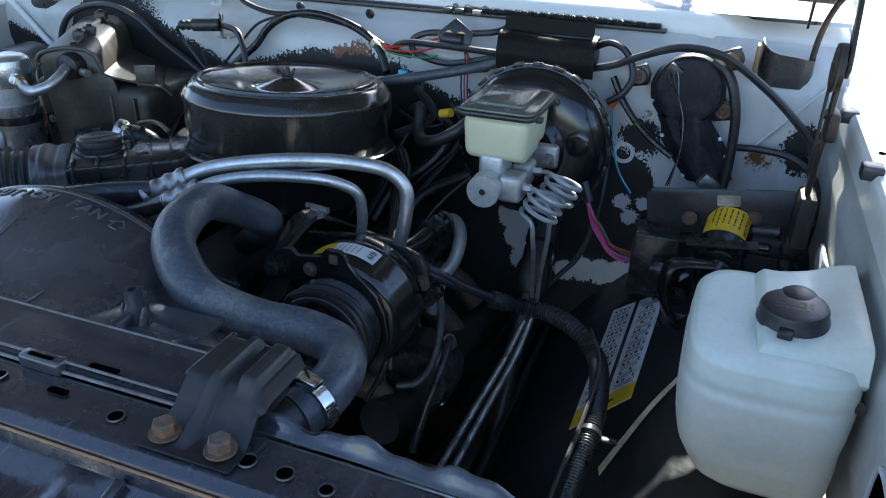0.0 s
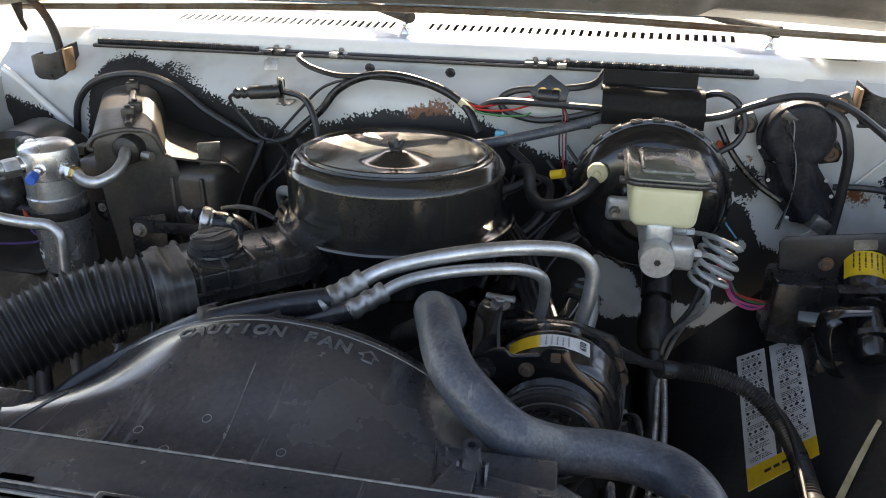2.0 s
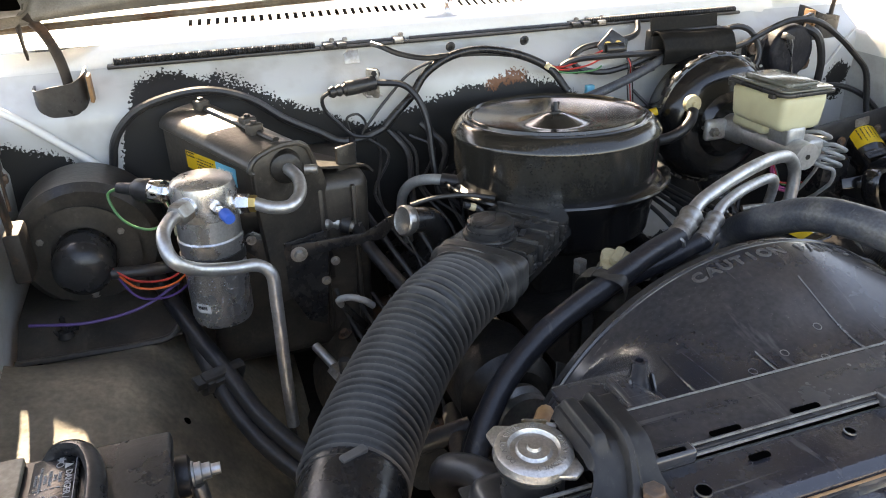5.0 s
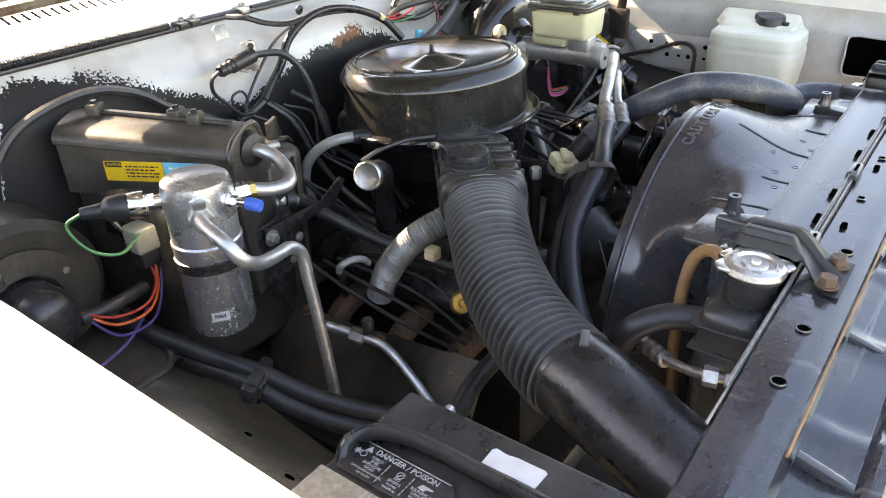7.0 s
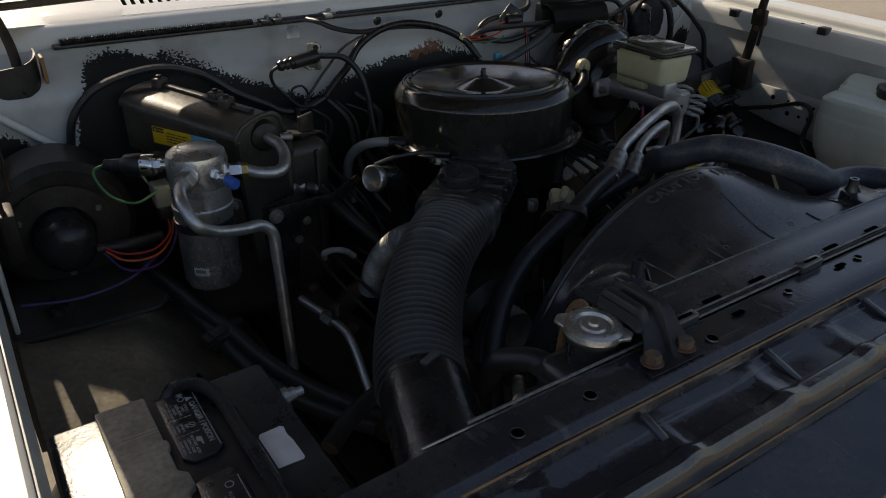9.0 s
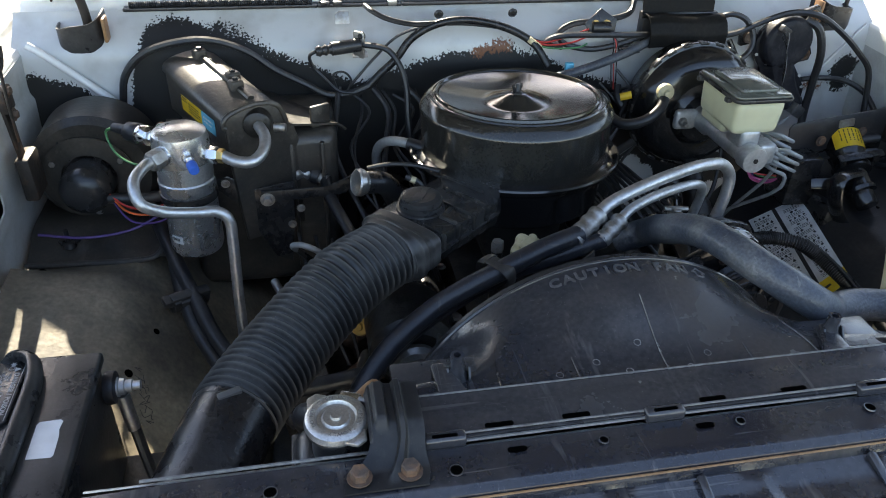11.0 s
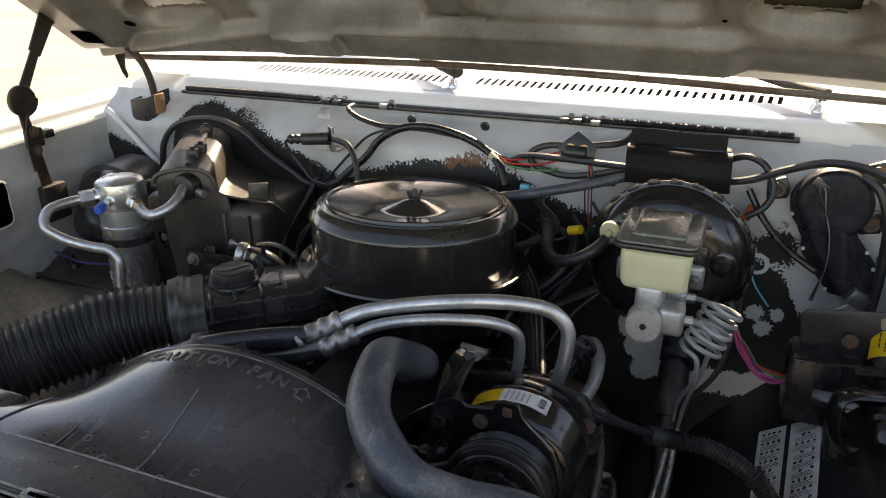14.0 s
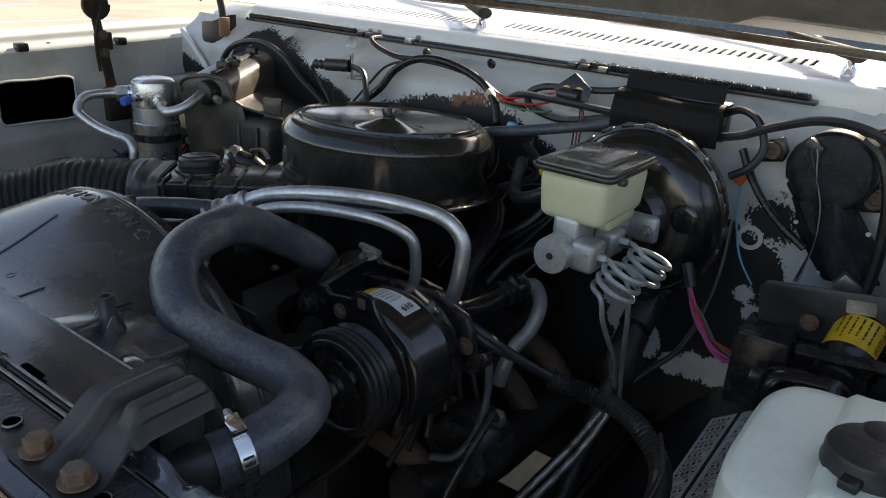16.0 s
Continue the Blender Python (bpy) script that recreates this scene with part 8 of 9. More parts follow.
part("cap", prism([((0.0235 + 0.0035 * math.cos(4 * a * 2 * math.pi / 48)) * math.cos(a * 2 * math.pi / 48), (0.0235 + 0.0035 * math.cos(4 * a * 2 * math.pi / 48)) * math.sin(a * 2 * math.pi / 48)) for a in range(48)], 0.018, 0.004, m=pose(-0.047, 0.460, 0.978, 18, -8, 12)), CREAM, oil)
part("knob", prism(rounded(0.040, 0.014, 0.006), 0.008, 0.003, m=pose(-0.047, 0.457, 0.9955, 18, -8, 40)), CREAM, oil)
stick((-0.045, 0.478, 0.82), (-0.047, 0.461, 0.978), 0.019, GRIME, oil, "neck")
part("neck_ring", lathe([(0, 0), (0.024, 0), (0.024, 0.006), (0, 0.006)], 20, m=pose(-0.0465, 0.463, 0.970, 18, -8, 0)), STEEL, oil)
fill = thing("filler_tube", "black filler tube with a dull silver cap", "filler tube", (-0.25, 0.70, 0.9))
FT = along((-0.180, 0.716, 0.969), (-0.285, 0.682, 0.999))
part("tube", tube([(-0.20, 0.73, 0.86), (-0.215, 0.72, 0.93), FT @ Vector((0, 0, 0.07)), FT @ Vector((0, 0, 0.108))], 0.020, 20), BLACK_SATIN, fill)
part("silver_cap", lathe([(0.019, 0.123), (0.0215, 0.1245), (0.0240, 0.122), (0.0245, 0.114), (0.023, 0.110), (0.0205, 0.108), (0.019, 0.100), (0, 0.100)], 36, m=FT), CAP_MAT, fill, "thin plated cap rim")
part("cap_disc", lathe([(0, 0.1205), (0.006, 0.1205), (0.008, 0.1185), (0.0195, 0.1185), (0.0195, 0.116), (0, 0.116)], 32, m=FT), STEEL, fill, "dull plated disc")
part("strap", tube([(-0.27, 0.71, 1.012), (-0.235, 0.70, 1.022), (-0.19, 0.675, 1.03), (-0.15, 0.65, 1.028)], 0.004, 8), RUBBER, fill)
FOIL = material("dull_crinkled_foil", (0.34, 0.34, 0.33), 0.45, 0.7, colour2=(0.22, 0.215, 0.20), scale=30, bump=0.3, vary=0.15)
flex = thing("heat_riser_duct", "silver flexible foil heat duct", "duct", (-0.3, 0.58, 0.82))
part("tube", tube([(-0.215, 0.52, 0.955), (-0.262, 0.535, 0.955), (-0.300, 0.565, 0.935), (-0.315, 0.60, 0.895), (-0.318, 0.63, 0.85), (-0.32, 0.65, 0.80)], lambda s: 0.0215 + 0.0013 * math.sin(s * 1450), 24, step=0.0011), FOIL, flex)
part("clip", block(-0.325, -0.305, 0.525, 0.545, 0.905, 0.925, 0.003), CREAM, flex)
bypass = thing("coolant_pipe", "bent grey metal coolant pipe with a rubber end", "pipe", (-0.25, 0.78, 0.9))
part("pipe", tube([(-0.165, 0.800, 1.004), (-0.195, 0.820, 1.006), (-0.220, 0.845, 0.996), (-0.234, 0.872, 0.970), (-0.236, 0.89, 0.93), (-0.225, 0.89, 0.86)], 0.0095, 16), LINE_MAT, bypass)
part("rubber_end", tube([(-0.182, 0.812, 1.005), (-0.155, 0.793, 1.003)], 0.0125, 16, k=3), RUBBER, bypass)
brass = thing("vacuum_diaphragm", "small round brass-coloured vacuum diaphragm", "valve", (-0.312, 0.478, 0.84))
part("disc", lathe([(0, 0.012), (0.006, 0.012), (0.008, 0.008), (0.016, 0.008), (0.019, 0.004), (0.019, 0), (0, 0)], 24, m=along((-0.308, 0.49, 0.838), (-0.335, 0.44, 0.856))), BRASS, brass)
stick((-0.25, 0.56, 0.80), (-0.308, 0.49, 0.838), 0.006, STEEL, brass, "rod")
part("stem", lathe([(0, 0), (0.008, 0), (0.008, 0.01), (0, 0.01)], 12, m=along((-0.30, 0.503, 0.833), (-0.308, 0.49, 0.838))), STEEL, brass)
tmp = thing("temperature_sender", "steel hexagon sender in the manifold", "sender", (-0.085, 0.49, 0.94))
nut((-0.085, 0.49, 0.965), (0, 0, 1), 0.0105, 0.018, STEEL, tmp)
stick((-0.085, 0.49, 0.83), (-0.085, 0.49, 0.97), 0.009, GRIME, tmp, "stem")

# ---- steering shaft ----
steer = thing("steering_shaft", "grimy steering shaft with a rubber coupling", "steering shaft", (0.47, 0.7, 0.6))
part("coupling", lathe([(0, 0), (0.022, 0), (0.03, 0.012), (0.032, 0.05), (0.026, 0.065), (0.026, 0.09), (0, 0.09)], 28, m=along((0.465, 0.79, 0.775), (0.463, 0.88, 0.86))), GRIME, steer, "ribbed coupling")
part("shaft", tube([(0.463, 0.96, 0.93), (0.465, 0.80, 0.785), (0.468, 0.62, 0.60), (0.47, 0.45, 0.45)], 0.015, 14), GRIME, steer)
part("column", tube([(0.463, 1.0, 0.955), (0.463, 0.86, 0.845)], 0.027, 20, k=3), BLACK_SATIN, steer)

# ---- warning label on the wheelhouse ----
def on_house(x, y, lift=0.002):
    return Vector((x, y, wheel_z(1, FXR - x, y) + lift))


def label_point(u, v, lift=0.0022):
    x = 0.612 + 0.081 * u - 0.016 * v
    y = 0.834 - 0.039 * u - 0.271 * v + 0.039 * u * v
    return on_house(x, y, lift)


def label_pose(u, v, lift=0.0036):
    r = label_point(u + 0.02, v) - label_point(u - 0.02, v)
    up = label_point(u, v - 0.02) - label_point(u, v + 0.02)
    return axes(label_point(u, v, lift), r, up)


sticker = thing("warning_label", "long white and yellow printed warning label on the wheelhouse", "label", tuple(label_point(0.5, 0.5)))
part("paper", sheet(lambda u, v: tuple(label_point(u, v)), 10, 20, 0.0006), PAPER, sticker, "white printed paper")
part("yellow_end", sheet(lambda u, v: tuple(label_point(u, 0.86 + 0.14 * v, 0.003)), 8, 4, 0.0005), YELLOW, sticker, "yellow heading")
part("dark_gap", sheet(lambda u, v: tuple(label_point(0.45 + 0.07 * u, 0.86 * v, 0.0029)), 3, 20, 0.0005), INK, sticker)
rnd = random.Random(12)
for col in (0.22, 0.77):
    for i in range(11):
        v = 0.045 + 0.074 * i
        bars(3, 0.038, 0.010, INK, sticker, label_pose(col, v + 0.036), seed=40 + i + int(col * 10))
        for dx in (-0.13, -0.045, 0.04, 0.125):
            if rnd.random() < 0.72:
                part("picture_mark", prism([(rnd.uniform(0.0012, 0.0042) * math.cos(a * 0.7), rnd.uniform(0.0015, 0.0045) * math.sin(a * 0.7)) for a in range(9)], 0.0003, 0, m=label_pose(col + dx, v)), INK, sticker)
bars(1, 0.06, 0.012, INK, sticker, label_pose(0.5, 0.93, 0.0042), seed=77)
scrap = thing("torn_tape", "torn strip of pale yellowed tape in the sun", "tape", tuple(on_house(0.70, 0.53)))
part("strip", sheet(lambda u, v: (0.655 + 0.09 * u + 0.004 * v, 0.45 + 0.13 * u - (0.014 - 0.010 * u) * v, wheel_z(1, FXR - 0.655 - 0.09 * u, 0.45 + 0.13 * u) + 0.003 + 0.006 * math.sin(u * 3.1)), 12, 3, 0.0006), CREAM, scrap)

# ---- corrugated loom and leads on the driver's side ----
loom = thing("corrugated_loom", "black corrugated wiring loom with a cable tie", "wiring loom", (0.6, 0.6, 0.82))
LP = [(0.448, 0.612, 0.858), (0.480, 0.634, 0.843), (0.53, 0.640, 0.838), (0.58, 0.616, 0.834), (0.615, 0.595, 0.812), (0.632, 0.545, 0.80), (0.638, 0.48, 0.79), (0.636, 0.42, 0.785), (0.632, 0.34, 0.775), (0.63, 0.22, 0.765)]
part("conduit", tube(LP, lambda s: 0.0128 + 0.0016 * math.sin(s * 1250), 14, step=0.00125), BLACK_PLASTIC, loom)
part("tie", lathe([(0.0150, -0.004), (0.0172, -0.004), (0.0172, 0.004), (0.0150, 0.004)], 20, m=along((0.637, 0.445, 0.788), (0.636, 0.40, 0.784))), BLACK_PLASTIC, loom)
part("tie_tail", block(0.652, 0.674, 0.44, 0.45, 0.785, 0.789, 0.001), BLACK_PLASTIC, loom)
for k in range(2):
    cable("compressor_lead", "black lead from the compressor to the loom", [(0.345 + 0.012 * k, 0.535, 0.945 - 0.012 * k), (0.378 + 0.008 * k, 0.550, 0.922 - 0.012 * k), (0.42, 0.585 + 0.006 * k, 0.884 - 0.004 * k), (0.462, 0.624, 0.850)], 0.0068 - 0.0012 * k, HOSE_BLACK, "cable", 10, 6, "compressor leads")
cable("loom_lead", "thin black lead along the corrugated loom", [(0.60, 0.625, 0.835), (0.625, 0.57, 0.82), (0.625, 0.45, 0.802), (0.617, 0.34, 0.79), (0.61, 0.22, 0.775)], 0.0035, RUBBER)
pinks = ((PINK, "pink"), (PINK, "pink"), (PURPLE, "purple"), (RED, "red"), (PINK, "pink"), (GREEN, "green"))
WB = random.Random(21)
cable("wire_sleeve", "black sleeve round the bundle of thin wires", [(0.532, 0.834, 0.984), (0.540, 0.828, 0.967), (0.546, 0.825, 0.954)], 0.0080, RUBBER, "sleeve")
for k, (mt, nm) in enumerate(pinks):
    o = [WB.uniform(-0.006, 0.006) for _ in range(8)]
    cable("bundle_wire", f"thin {nm} wire hanging below the booster", [(0.540 + 0.5 * o[0], 0.828, 0.966), (0.548 + 0.6 * o[1], 0.824, 0.946), (0.565 + o[2], 0.830, 0.906 + o[3]), (0.592 + o[4], 0.834, 0.870 + 2 * o[7]), (0.622 + o[5], 0.816, 0.869 + 2 * o[7]), (0.646, 0.800, 0.890 + o[6])], 0.0021, mt, "wire", 6, 5, "wires below the booster")
cable("column_cable", "black cable hanging behind the booster", [(0.548, 0.965, 1.02), (0.553, 0.94, 0.95), (0.548, 0.91, 0.88), (0.53, 0.88, 0.82), (0.505, 0.86, 0.79), (0.48, 0.84, 0.76)], 0.0048, RUBBER)
cable("blue_wire", "thin blue wire hanging on the firewall", [(0.545, 0.985, 1.075), (0.553, 0.975, 1.02), (0.572, 0.965, 0.965), (0.60, 0.955, 0.93)], 0.0017, BLUE_LABEL, "wire", 5)
clip = thing("orange_clip", "orange plastic clip on a firewall wire", "clip", (0.546, 0.985, 1.085))
part("clip", block(-0.007, 0.007, -0.005, 0.005, -0.014, 0.014, 0.002, m=pose(0.546, 0.982, 1.088, 0, 20, 0)), ORANGE, clip)

# ---- cables and hoses on the firewall ----
cable("upper_cable", "black cable looping below the cowl", [(-0.238, 1.035, 1.205), (-0.228, 0.995, 1.205), (-0.204, 0.985, 1.194), (-0.152, 0.983, 1.181), (-0.105, 0.98, 1.182), (-0.03, 0.98, 1.180), (0.047, 0.98, 1.166), (0.103, 0.975, 1.142), (0.161, 0.97, 1.128)], 0.0052, RUBBER)
cable("taped_loom", "taped black wiring loom across the firewall", [(-0.24, 0.965, 1.065), (-0.215, 0.97, 1.088), (-0.182, 0.975, 1.116), (-0.154, 0.98, 1.151), (-0.111, 0.98, 1.177), (-0.063, 0.98, 1.187), (-0.01, 0.98, 1.183), (0.056, 0.975, 1.164), (0.10, 0.96, 1.138), (0.125, 0.94, 1.10)], 0.0078, BLACK_SATIN, "wiring loom", 10)
cable("thin_lead", "thin black lead on the firewall", [(-0.28, 0.98, 1.056), (-0.223, 0.985, 1.117), (-0.179, 0.985, 1.157), (-0.126, 0.985, 1.175), (-0.094, 0.983, 1.178)], 0.0028, RUBBER)
cable("thin_lead", "thin black lead on the firewall", [(-0.305, 0.97, 1.06), (-0.31, 0.965, 1.09), (-0.29, 0.965, 1.095), (-0.275, 0.97, 1.075), (-0.285, 0.97, 1.05)], 0.0024, RUBBER)
cable("sensor_cable", "black cable from the firewall sensor", [(-0.25, 0.962, 1.150), (-0.205, 0.945, 1.144), (-0.183, 0.93, 1.119), (-0.171, 0.915, 1.075), (-0.17, 0.90, 1.026), (-0.165, 0.88, 0.95)], 0.0062, RUBBER)
cable("sensor_lead", "thin black lead below the firewall sensor", [(-0.342, 0.945, 1.145), (-0.354, 0.95, 1.135), (-0.349, 0.96, 1.11), (-0.326, 0.96, 1.083), (-0.302, 0.96, 1.058), (-0.27, 0.965, 1.05)], 0.0035, RUBBER)
cable("case_loom", "black loom arching over the evaporator case", [(-0.724, 0.985, 1.0), (-0.716, 0.985, 1.05), (-0.704, 0.984, 1.095), (-0.667, 0.982, 1.136), (-0.607, 0.98, 1.158), (-0.54, 0.979, 1.162), (-0.475, 0.978, 1.14), (-0.421, 0.976, 1.10), (-0.363, 0.974, 1.068), (-0.323, 0.973, 1.046), (-0.271, 0.972, 1.049), (-0.227, 0.97, 1.068)], 0.0072, RUBBER, "wiring loom")
cable("hose_upper", "black vacuum hose below the connector cover", [(0.118, 0.975, 1.133), (0.135, 0.97, 1.147), (0.156, 0.965, 1.154), (0.224, 0.96, 1.156), (0.29, 0.96, 1.154), (0.35, 0.965, 1.151)], 0.0065, RUBBER, "hose")
cable("looped_hose", "glossy black hose looping on the firewall", [(0.339, 1.045, 1.20), (0.322, 1.02, 1.182), (0.265, 1.0, 1.174), (0.18, 0.99, 1.168), (0.157, 0.985, 1.153), (0.164, 0.98, 1.136), (0.22, 0.975, 1.121), (0.275, 0.97, 1.129), (0.34, 0.975, 1.146)], 0.0062, RUBBER, "hose")
cable("breather_hose", "grey rubber hose from the air cleaner to the firewall", [(0.10, 0.90, 1.085), (0.166, 0.90, 1.10), (0.229, 0.915, 1.112), (0.293, 0.935, 1.126), (0.35, 0.96, 1.14)], 0.0092, HOSE_MAT, "hose", 12)
cable("cover_loop", "black cable looping beside the connector cover", [(0.50, 0.985, 1.175), (0.53, 0.968, 1.188), (0.558, 0.957, 1.178), (0.576, 0.945, 1.143), (0.566, 0.935, 1.115), (0.54, 0.935, 1.095)], 0.006, RUBBER)
cable("long_cable", "long black cable arching over the wiper motor", [(0.49, 0.965, 1.14), (0.54, 0.95, 1.155), (0.588, 0.946, 1.177), (0.649, 0.941, 1.196), (0.713, 0.937, 1.189), (0.782, 0.933, 1.148), (0.834, 0.929, 1.105), (0.864, 0.924, 1.072), (0.88, 0.92, 1.01), (0.875, 0.90, 0.95)], 0.0065, RUBBER)
cable("motor_cable", "black cable down from the wiper motor", [(0.70, 0.96, 1.175), (0.725, 0.945, 1.16), (0.745, 0.94, 1.11), (0.752, 0.945, 1.04), (0.75, 0.94, 0.97), (0.74, 0.92, 0.92)], 0.0085, RUBBER)
cable("printed_hose", "printed black hose behind the servo", [(0.75, 0.985, 1.03), (0.80, 0.975, 1.035), (0.85, 0.965, 1.03), (0.885, 0.93, 1.01), (0.888, 0.86, 0.96), (0.87, 0.80, 0.91)], 0.0062, RUBBER, "hose")
cable("firewall_loom", "black loom running down behind the wiper motor", [(0.54, 0.975, 1.13), (0.565, 0.965, 1.09), (0.595, 0.96, 1.055), (0.625, 0.958, 1.03), (0.66, 0.95, 1.01)], 0.006, BLACK_SATIN)
for k, mt in enumerate((RED, RED, GREEN)):
    cable("firewall_wire", "thin coloured wire by the solenoid", [(0.08 + 0.01 * k, 0.968, 1.152 - 0.004 * k), (0.12, 0.962, 1.143 - 0.005 * k), (0.16 + 0.02 * k, 0.965, 1.150 - 0.01 * k), (0.215, 0.97, 1.165 - 0.015 * k)], 0.0019, mt, "wire", 5, 5, "firewall wires")
    cable("firewall_wire", "thin coloured wire by the solenoid", [(0.265, 0.972, 1.158), (0.272 + 0.004 * k, 0.962, 1.135), (0.268 + 0.006 * k, 0.955, 1.10), (0.275 + 0.005 * k, 0.95, 1.04)], 0.0014, (BLACK_SATIN, RED, BLACK_SATIN)[k], "wire", 5, 5, "firewall wires")
wc = thing("wire_connector", "pale green wire connector on the taped loom", "connector", (0.10, 0.965, 1.14))
part("shell", block(-0.016, 0.016, -0.006, 0.006, -0.006, 0.006, 0.002, m=pose(0.098, 0.962, 1.142, 0, 35, 0)), CREAM, wc)
wc = thing("wire_connector", "pale blue plastic connector behind the air cleaner", "connector", (0.165, 0.93, 1.10))
part("shell", block(-0.009, 0.009, -0.006, 0.006, -0.010, 0.010, 0.003, m=pose(0.165, 0.925, 1.102)), BLUE_LABEL, wc)
wc = thing("wire_connector", "black plastic connector below the cover", "connector", (0.30, 0.95, 1.125))
part("shell", block(-0.022, 0.022, -0.008, 0.008, -0.008, 0.008, 0.002, m=pose(0.30, 0.95, 1.125, 0, -8, 0)), BLACK_PLASTIC, wc)
# dark hoses and leads behind the air cleaner
TANG = random.Random(21)
for k in range(12):
    x0 = 0.10 + 0.022 * k * (0.8 + 0.4 * TANG.random())
    cable("engine_hose" if k % 3 == 0 else "engine_lead", "black rubber hose behind the air cleaner" if k % 3 == 0 else "thin black lead behind the air cleaner",
          [(x0, 0.955, 1.02 + 0.07 * TANG.random()), (x0 + TANG.uniform(-0.05, 0.06), 0.93, 1.0 + 0.05 * TANG.random()), (x0 + TANG.uniform(-0.06, 0.05), 0.90, 0.95 + 0.05 * TANG.random()), (x0 * 0.8, 0.86, 0.90), (x0 * 0.7, 0.82, 0.85)],
          0.009 if k % 3 == 0 else 0.0032, RUBBER, "hose" if k % 3 == 0 else "cable", 8, 5, "leads behind the air cleaner")
for k in range(8):
    x0 = -0.30 + 0.022 * k
    cable("engine_lead", "thin black lead between case and air cleaner", [(x0, 0.975, 1.06 - 0.01 * (k % 3)), (x0 + TANG.uniform(-0.02, 0.04), 0.94, 1.02), (x0 + TANG.uniform(-0.03, 0.03), 0.88, 0.97), (x0 + TANG.uniform(-0.02, 0.05), 0.80, 0.92), (x0 + 0.04, 0.74, 0.86)], 0.003 + 0.003 * (k % 3 == 0), RUBBER, "cable", 7, 5, "leads beside the evaporator case")
for k in range(6):
    x0 = 0.22 + 0.02 * k
    cable("spark_lead", "thick black spark plug lead on the engine", [(0.04 + 0.01 * k, 0.93, 0.99), (0.14 + 0.01 * k, 0.88, 0.97), (x0, 0.76 - 0.05 * k, 0.91), (x0 + 0.04, 0.68 - 0.05 * k, 0.85), (0.33, 0.62 - 0.04 * k, 0.77)], 0.0042, RUBBER, "cable", 7, 5, "spark leads")

# ---- passenger side hoses ----
dh = cable("drier_hose", "thick black hose running forward below the accumulator", [(-0.66, 0.93, 0.90), (-0.65, 0.85, 0.86), (-0.63, 0.74, 0.825), (-0.607, 0.645, 0.81), (-0.58, 0.58, 0.775), (-0.53, 0.50, 0.74), (-0.45, 0.40, 0.72)], 0.0135, RUBBER, "hose", 12)
cable("drier_hose", "thick black hose running forward below the accumulator", [(-0.69, 0.93, 0.93), (-0.67, 0.84, 0.885), (-0.625, 0.72, 0.845), (-0.585, 0.63, 0.815), (-0.55, 0.56, 0.78), (-0.49, 0.48, 0.745), (-0.42, 0.40, 0.72)], 0.0135, RUBBER, "hose", 12)
part("hose_clip", block(-0.018, 0.018, -0.012, 0.012, -0.02, 0.02, 0.004, m=pose(-0.598, 0.635, 0.806, 20, 0, 25)), BLACK_PLASTIC, dh, "black plastic hose clip")
part("clip_tongue", block(-0.006, 0.006, -0.008, 0.008, -0.012, 0.012, 0.002, m=pose(-0.615, 0.620, 0.815, 20, 0, 25)), BLACK_PLASTIC, dh)
ht = thing("hose_tie", "square black plastic tie round two hoses", "tie", (-0.605, 0.64, 0.80))
part("band", block(-0.036, 0.036, -0.010, 0.010, -0.019, 0.019, 0.006, m=axes((-0.597, 0.637, 0.813), (0.8, 0.45, -0.1), (-0.45, 0.8, 0.3))), BLACK_PLASTIC, ht)
part("head", block(-0.010, 0.010, -0.010, 0.010, -0.006, 0.008, 0.002, m=axes((-0.628, 0.618, 0.823), (0.8, 0.45, -0.1), (-0.45, 0.8, 0.3))), BLACK_PLASTIC, ht)
liner_marks = random.Random(17)
# liner holes are black discs coloured as the shade inside
for x, y, r in ((-0.682, 0.488, 0.0055), (-0.845, 0.70, 0.005), (-0.655, 0.60, 0.004), (-0.74, 0.42, 0.004)):
    z = wheel_z(-1, x - FXL, y)
    slope = wheel_z(-1, x - FXL + 0.004, y) - wheel_z(-1, x - FXL - 0.004, y)
    part("liner_hole", lathe([(0, 0.0008), (r, 0.0008), (r + 0.0012, 0.0018), (r + 0.0022, 0.0)], 16, m=axes((x, y, z + 0.0022), (0.008, 0, slope), (0, 1, 0.17))), HOLE_SHADE, liner_left)
for k in range(16):
    x, y = -0.672 + 0.004 * math.sin(k * 1.7) + 0.0015 * k, 0.500 - 0.005 * k + liner_marks.uniform(-0.003, 0.003)
    pts = [(x + liner_marks.uniform(-0.009, 0.009), y + liner_marks.uniform(-0.009, 0.009)) for _ in range(3)]
    part("flaked_crack", tube([(a, b, wheel_z(-1, a - FXL, b) + 0.0022) for a, b in pts], 0.0009, 5, k=3), GRIME, liner_left)


def shelf_f(u, v):
    x, y = -0.884 + 0.238 * u, 0.738 + 0.25 * v
    return x, y, 0.842 + 0.030 * smooth(0.0, 0.35, v) + 0.003 * math.sin(u * 11) * math.sin(v * 7)


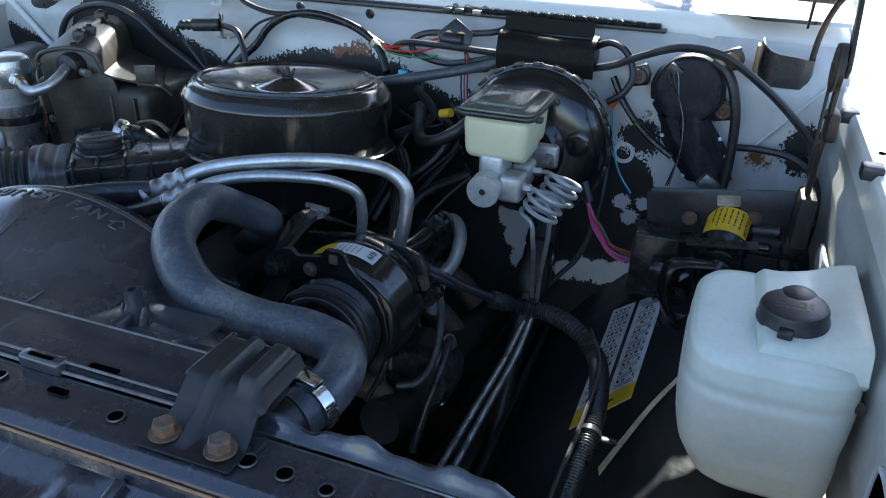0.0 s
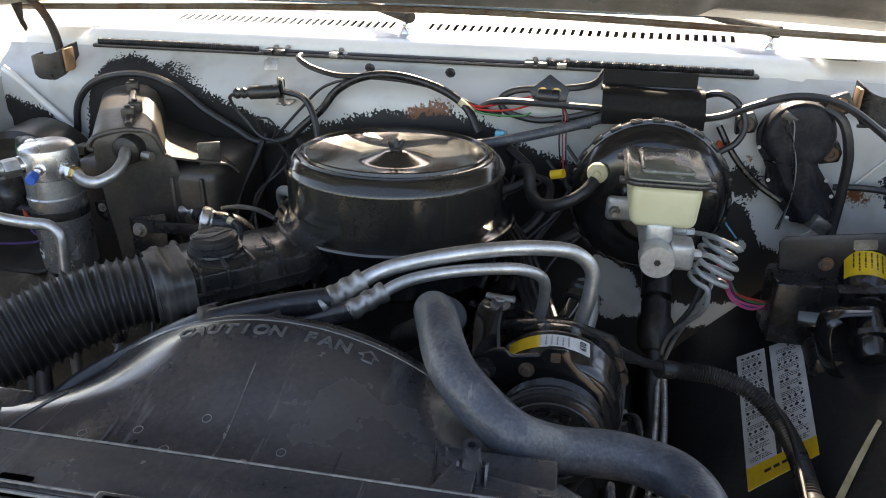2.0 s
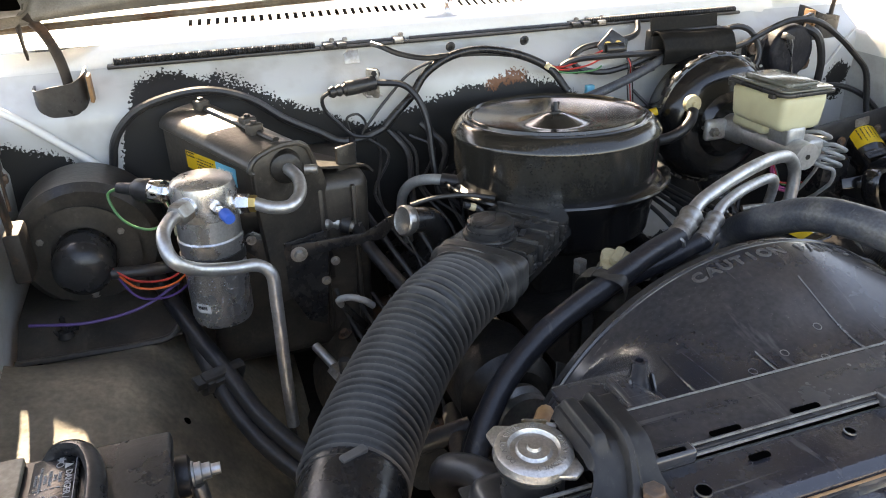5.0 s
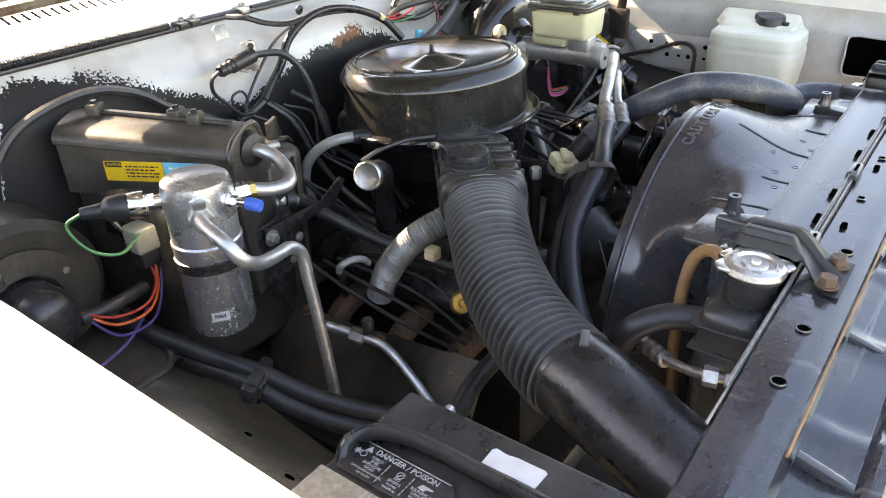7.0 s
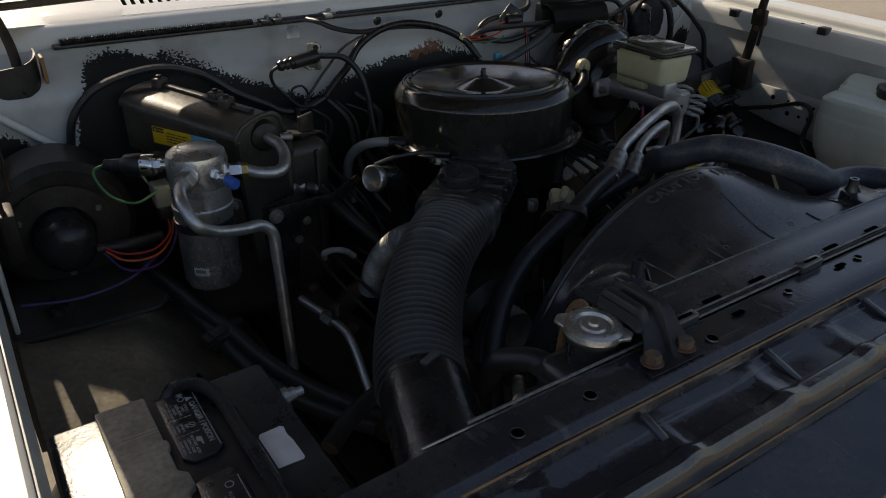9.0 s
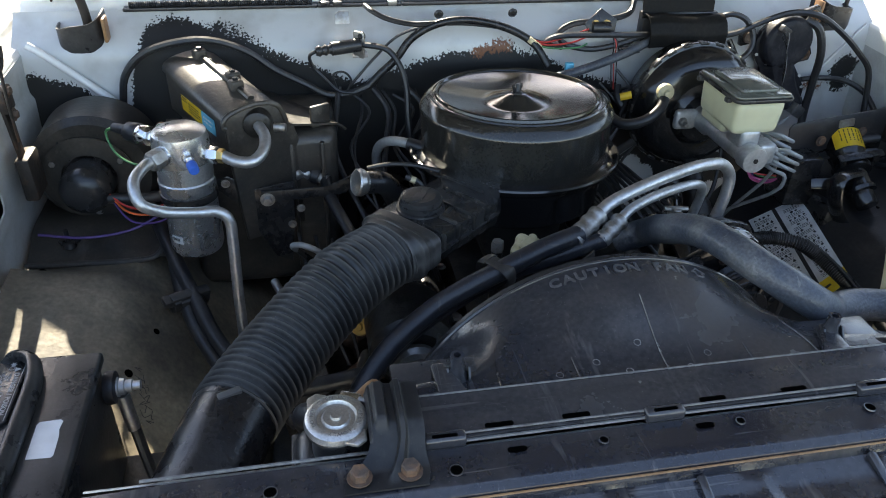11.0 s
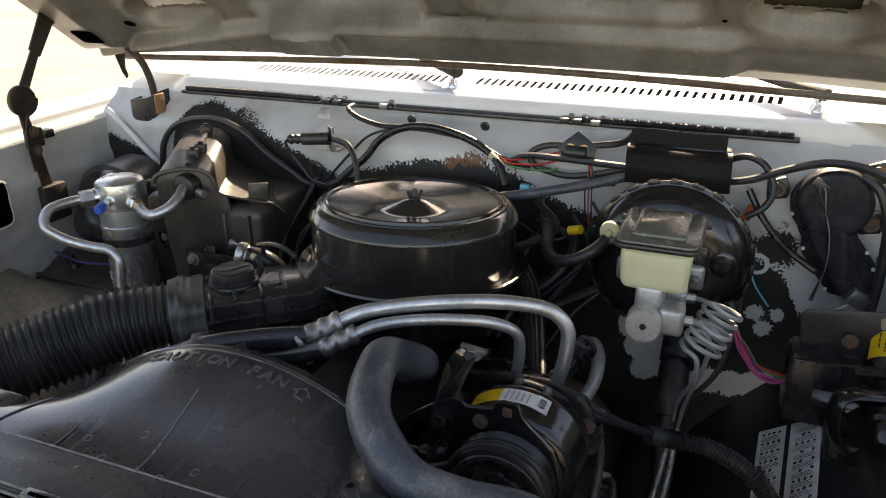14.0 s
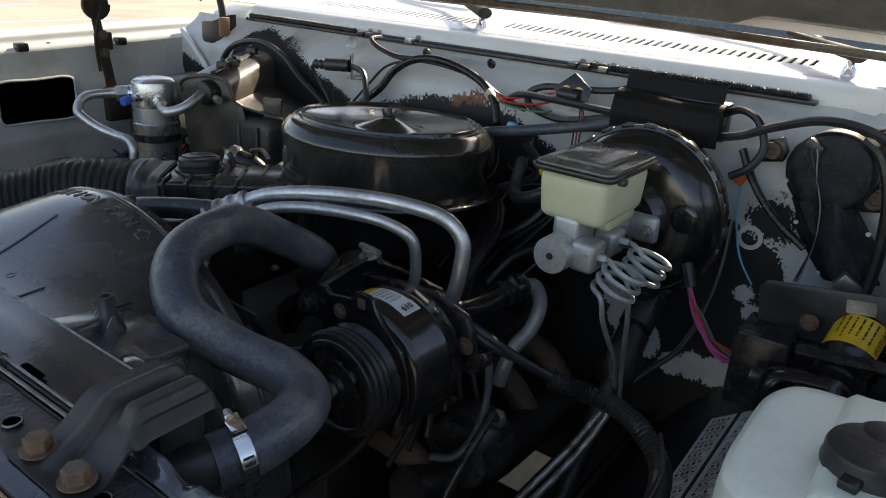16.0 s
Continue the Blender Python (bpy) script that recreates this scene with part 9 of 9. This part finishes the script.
shelf = part("blower_shelf", sheet(shelf_f, 20, 16, 0.003), CASE_MAT, truck, "dusty dark shelf under the blower motor")
part("rolled_edge", tube([(-0.884, 0.735, 0.842), (-0.80, 0.734, 0.840), (-0.70, 0.734, 0.838), (-0.664, 0.738, 0.840), (-0.650, 0.755, 0.848), (-0.645, 0.80, 0.866), (-0.645, 0.86, 0.876)], 0.0055, 8), STRAP_MAT, shelf)
wn = part("stud", lathe([(0, 0), (0.013, 0), (0.010, 0.010), (0.0045, 0.012), (0.0045, 0.034), (0, 0.034)], 14, m=pose(-0.815, 0.775, 0.853)), BLACK_SATIN, shelf)
for s in (-1, 1):
    part("wing", block(0.006 * s - 0.006, 0.012 * s + 0.006, -0.002, 0.002, 0.006, 0.018, 0.002, m=pose(-0.815, 0.775, 0.856, 0, 20 * s, 25)), BLACK_SATIN, wn)
cable("heater_return", "black hose from the flex pipe to the heater", [(-0.345, 0.80, 0.955), (-0.335, 0.74, 0.935), (-0.31, 0.68, 0.905), (-0.285, 0.60, 0.88), (-0.262, 0.53, 0.865), (-0.24, 0.46, 0.85)], 0.011, RUBBER, "hose", 12)
con = thing("inline_coupler", "dirty metal coupler between two hoses", "coupler", (-0.35, 0.79, 0.95))
part("body", tube([(-0.40, 0.795, 0.965), (-0.37, 0.80, 0.96), (-0.34, 0.785, 0.95)], lambda s: 0.011 + 0.002 * math.sin(s * 300), 16), STEEL, con)
part("ring", tube([(-0.365, 0.80, 0.958), (-0.352, 0.793, 0.955)], 0.0165, 16, k=2), RUBBER, con)
fit = thing("orifice_fitting", "steel pipe with a hexagon union and black cap", "pipe", (-0.44, 0.58, 0.78))
part("pipe", tube([(-0.45, 0.665, 0.815), (-0.425, 0.60, 0.80), (-0.415, 0.56, 0.79), (-0.42, 0.50, 0.755), (-0.43, 0.44, 0.71)], 0.0075, 12), ALUMINIUM, fit)
nut((-0.432, 0.612, 0.803), (0.3, -0.9, -0.15), 0.0125, 0.022, STEEL, fit)
part("black_cap", lathe([(0, 0), (0.009, 0), (0.0095, 0.018), (0.008, 0.022), (0, 0.022)], 14, m=pose(-0.420, 0.585, 0.812)), BLACK_PLASTIC, fit)

loopc = thing("lifting_eye", "small bright looped bracket on the engine", "bracket", (-0.40, 0.64, 0.90))
part("loop", tube([(-0.405, 0.65, 0.89), (-0.41, 0.64, 0.905), (-0.395, 0.63, 0.912), (-0.375, 0.625, 0.905), (-0.36, 0.63, 0.89)], 0.0055, 10), LINE_MAT, loopc)
part("foot", tube([(-0.405, 0.65, 0.892), (-0.38, 0.67, 0.85), (-0.35, 0.70, 0.80)], 0.006, 8), BLACK_SATIN, loopc)
cable("front_hose", "braided black hose crossing to the radiator", [(-0.56, 0.33, 0.79), (-0.51, 0.36, 0.80), (-0.44, 0.38, 0.81), (-0.37, 0.38, 0.82), (-0.30, 0.37, 0.84)], 0.0135, RUBBER, "hose", 12)
for k in range(5):
    cable("side_lead", "thin dark lead on the passenger side of the engine", [(-0.40 + 0.03 * k, 0.72, 0.88 - 0.01 * k), (-0.39 + 0.03 * k, 0.66, 0.85), (-0.36 + 0.03 * k, 0.58, 0.80 + 0.008 * k), (-0.33 + 0.02 * k, 0.48, 0.76)], 0.0034, RUBBER, "cable", 7, 5, "side leads")
cable("purple_wire", "thin purple wire under the fender", [(-0.86, 0.77, 0.885), (-0.78, 0.765, 0.875), (-0.70, 0.775, 0.88), (-0.64, 0.80, 0.90)], 0.0026, PURPLE, "wire", 6)
cable("fender_cable", "thin black cable behind the blower", [(-0.80, 0.87, 1.06), (-0.815, 0.86, 1.02), (-0.80, 0.855, 0.98)], 0.003, RUBBER)

# far-off low shrubs at the car park's edge
SH = random.Random(5)
bm = bmesh.new()
for i in range(2600):
    c = i % 26
    cx = -70 + c * 4.2 + SH.uniform(-1.8, 1.8)
    p = Vector((cx, 52 + 3 * math.sin(c * 1.7) + SH.gauss(0, 0.7), abs(SH.gauss(0.5, 0.5)) * (0.7 + 0.5 * math.sin(c * 2.3) ** 2)))
    d = Vector((SH.gauss(0, 1), SH.gauss(0, 1), SH.gauss(0, 1))).normalized()
    e = d.orthogonal().normalized() * 0.16
    f = d.cross(e).normalized() * 0.11
    bm.faces.new([bm.verts.new(p + q) for q in (e, f, -e, -f)])
tagged(part("shrubs", bm, LEAF), "dry yellow-green shrubs along the car park edge", "shrubs", kind="stuff")
for x in (-14, -11.3, -8.6, -5.9, 6, 8.7):
    tagged(part("bay_line", block(x - 0.05, x + 0.05, 2.0, 7.0, 0.001, 0.005, 0), WHITE), "painted white parking bay line", "road marking", kind="structure")
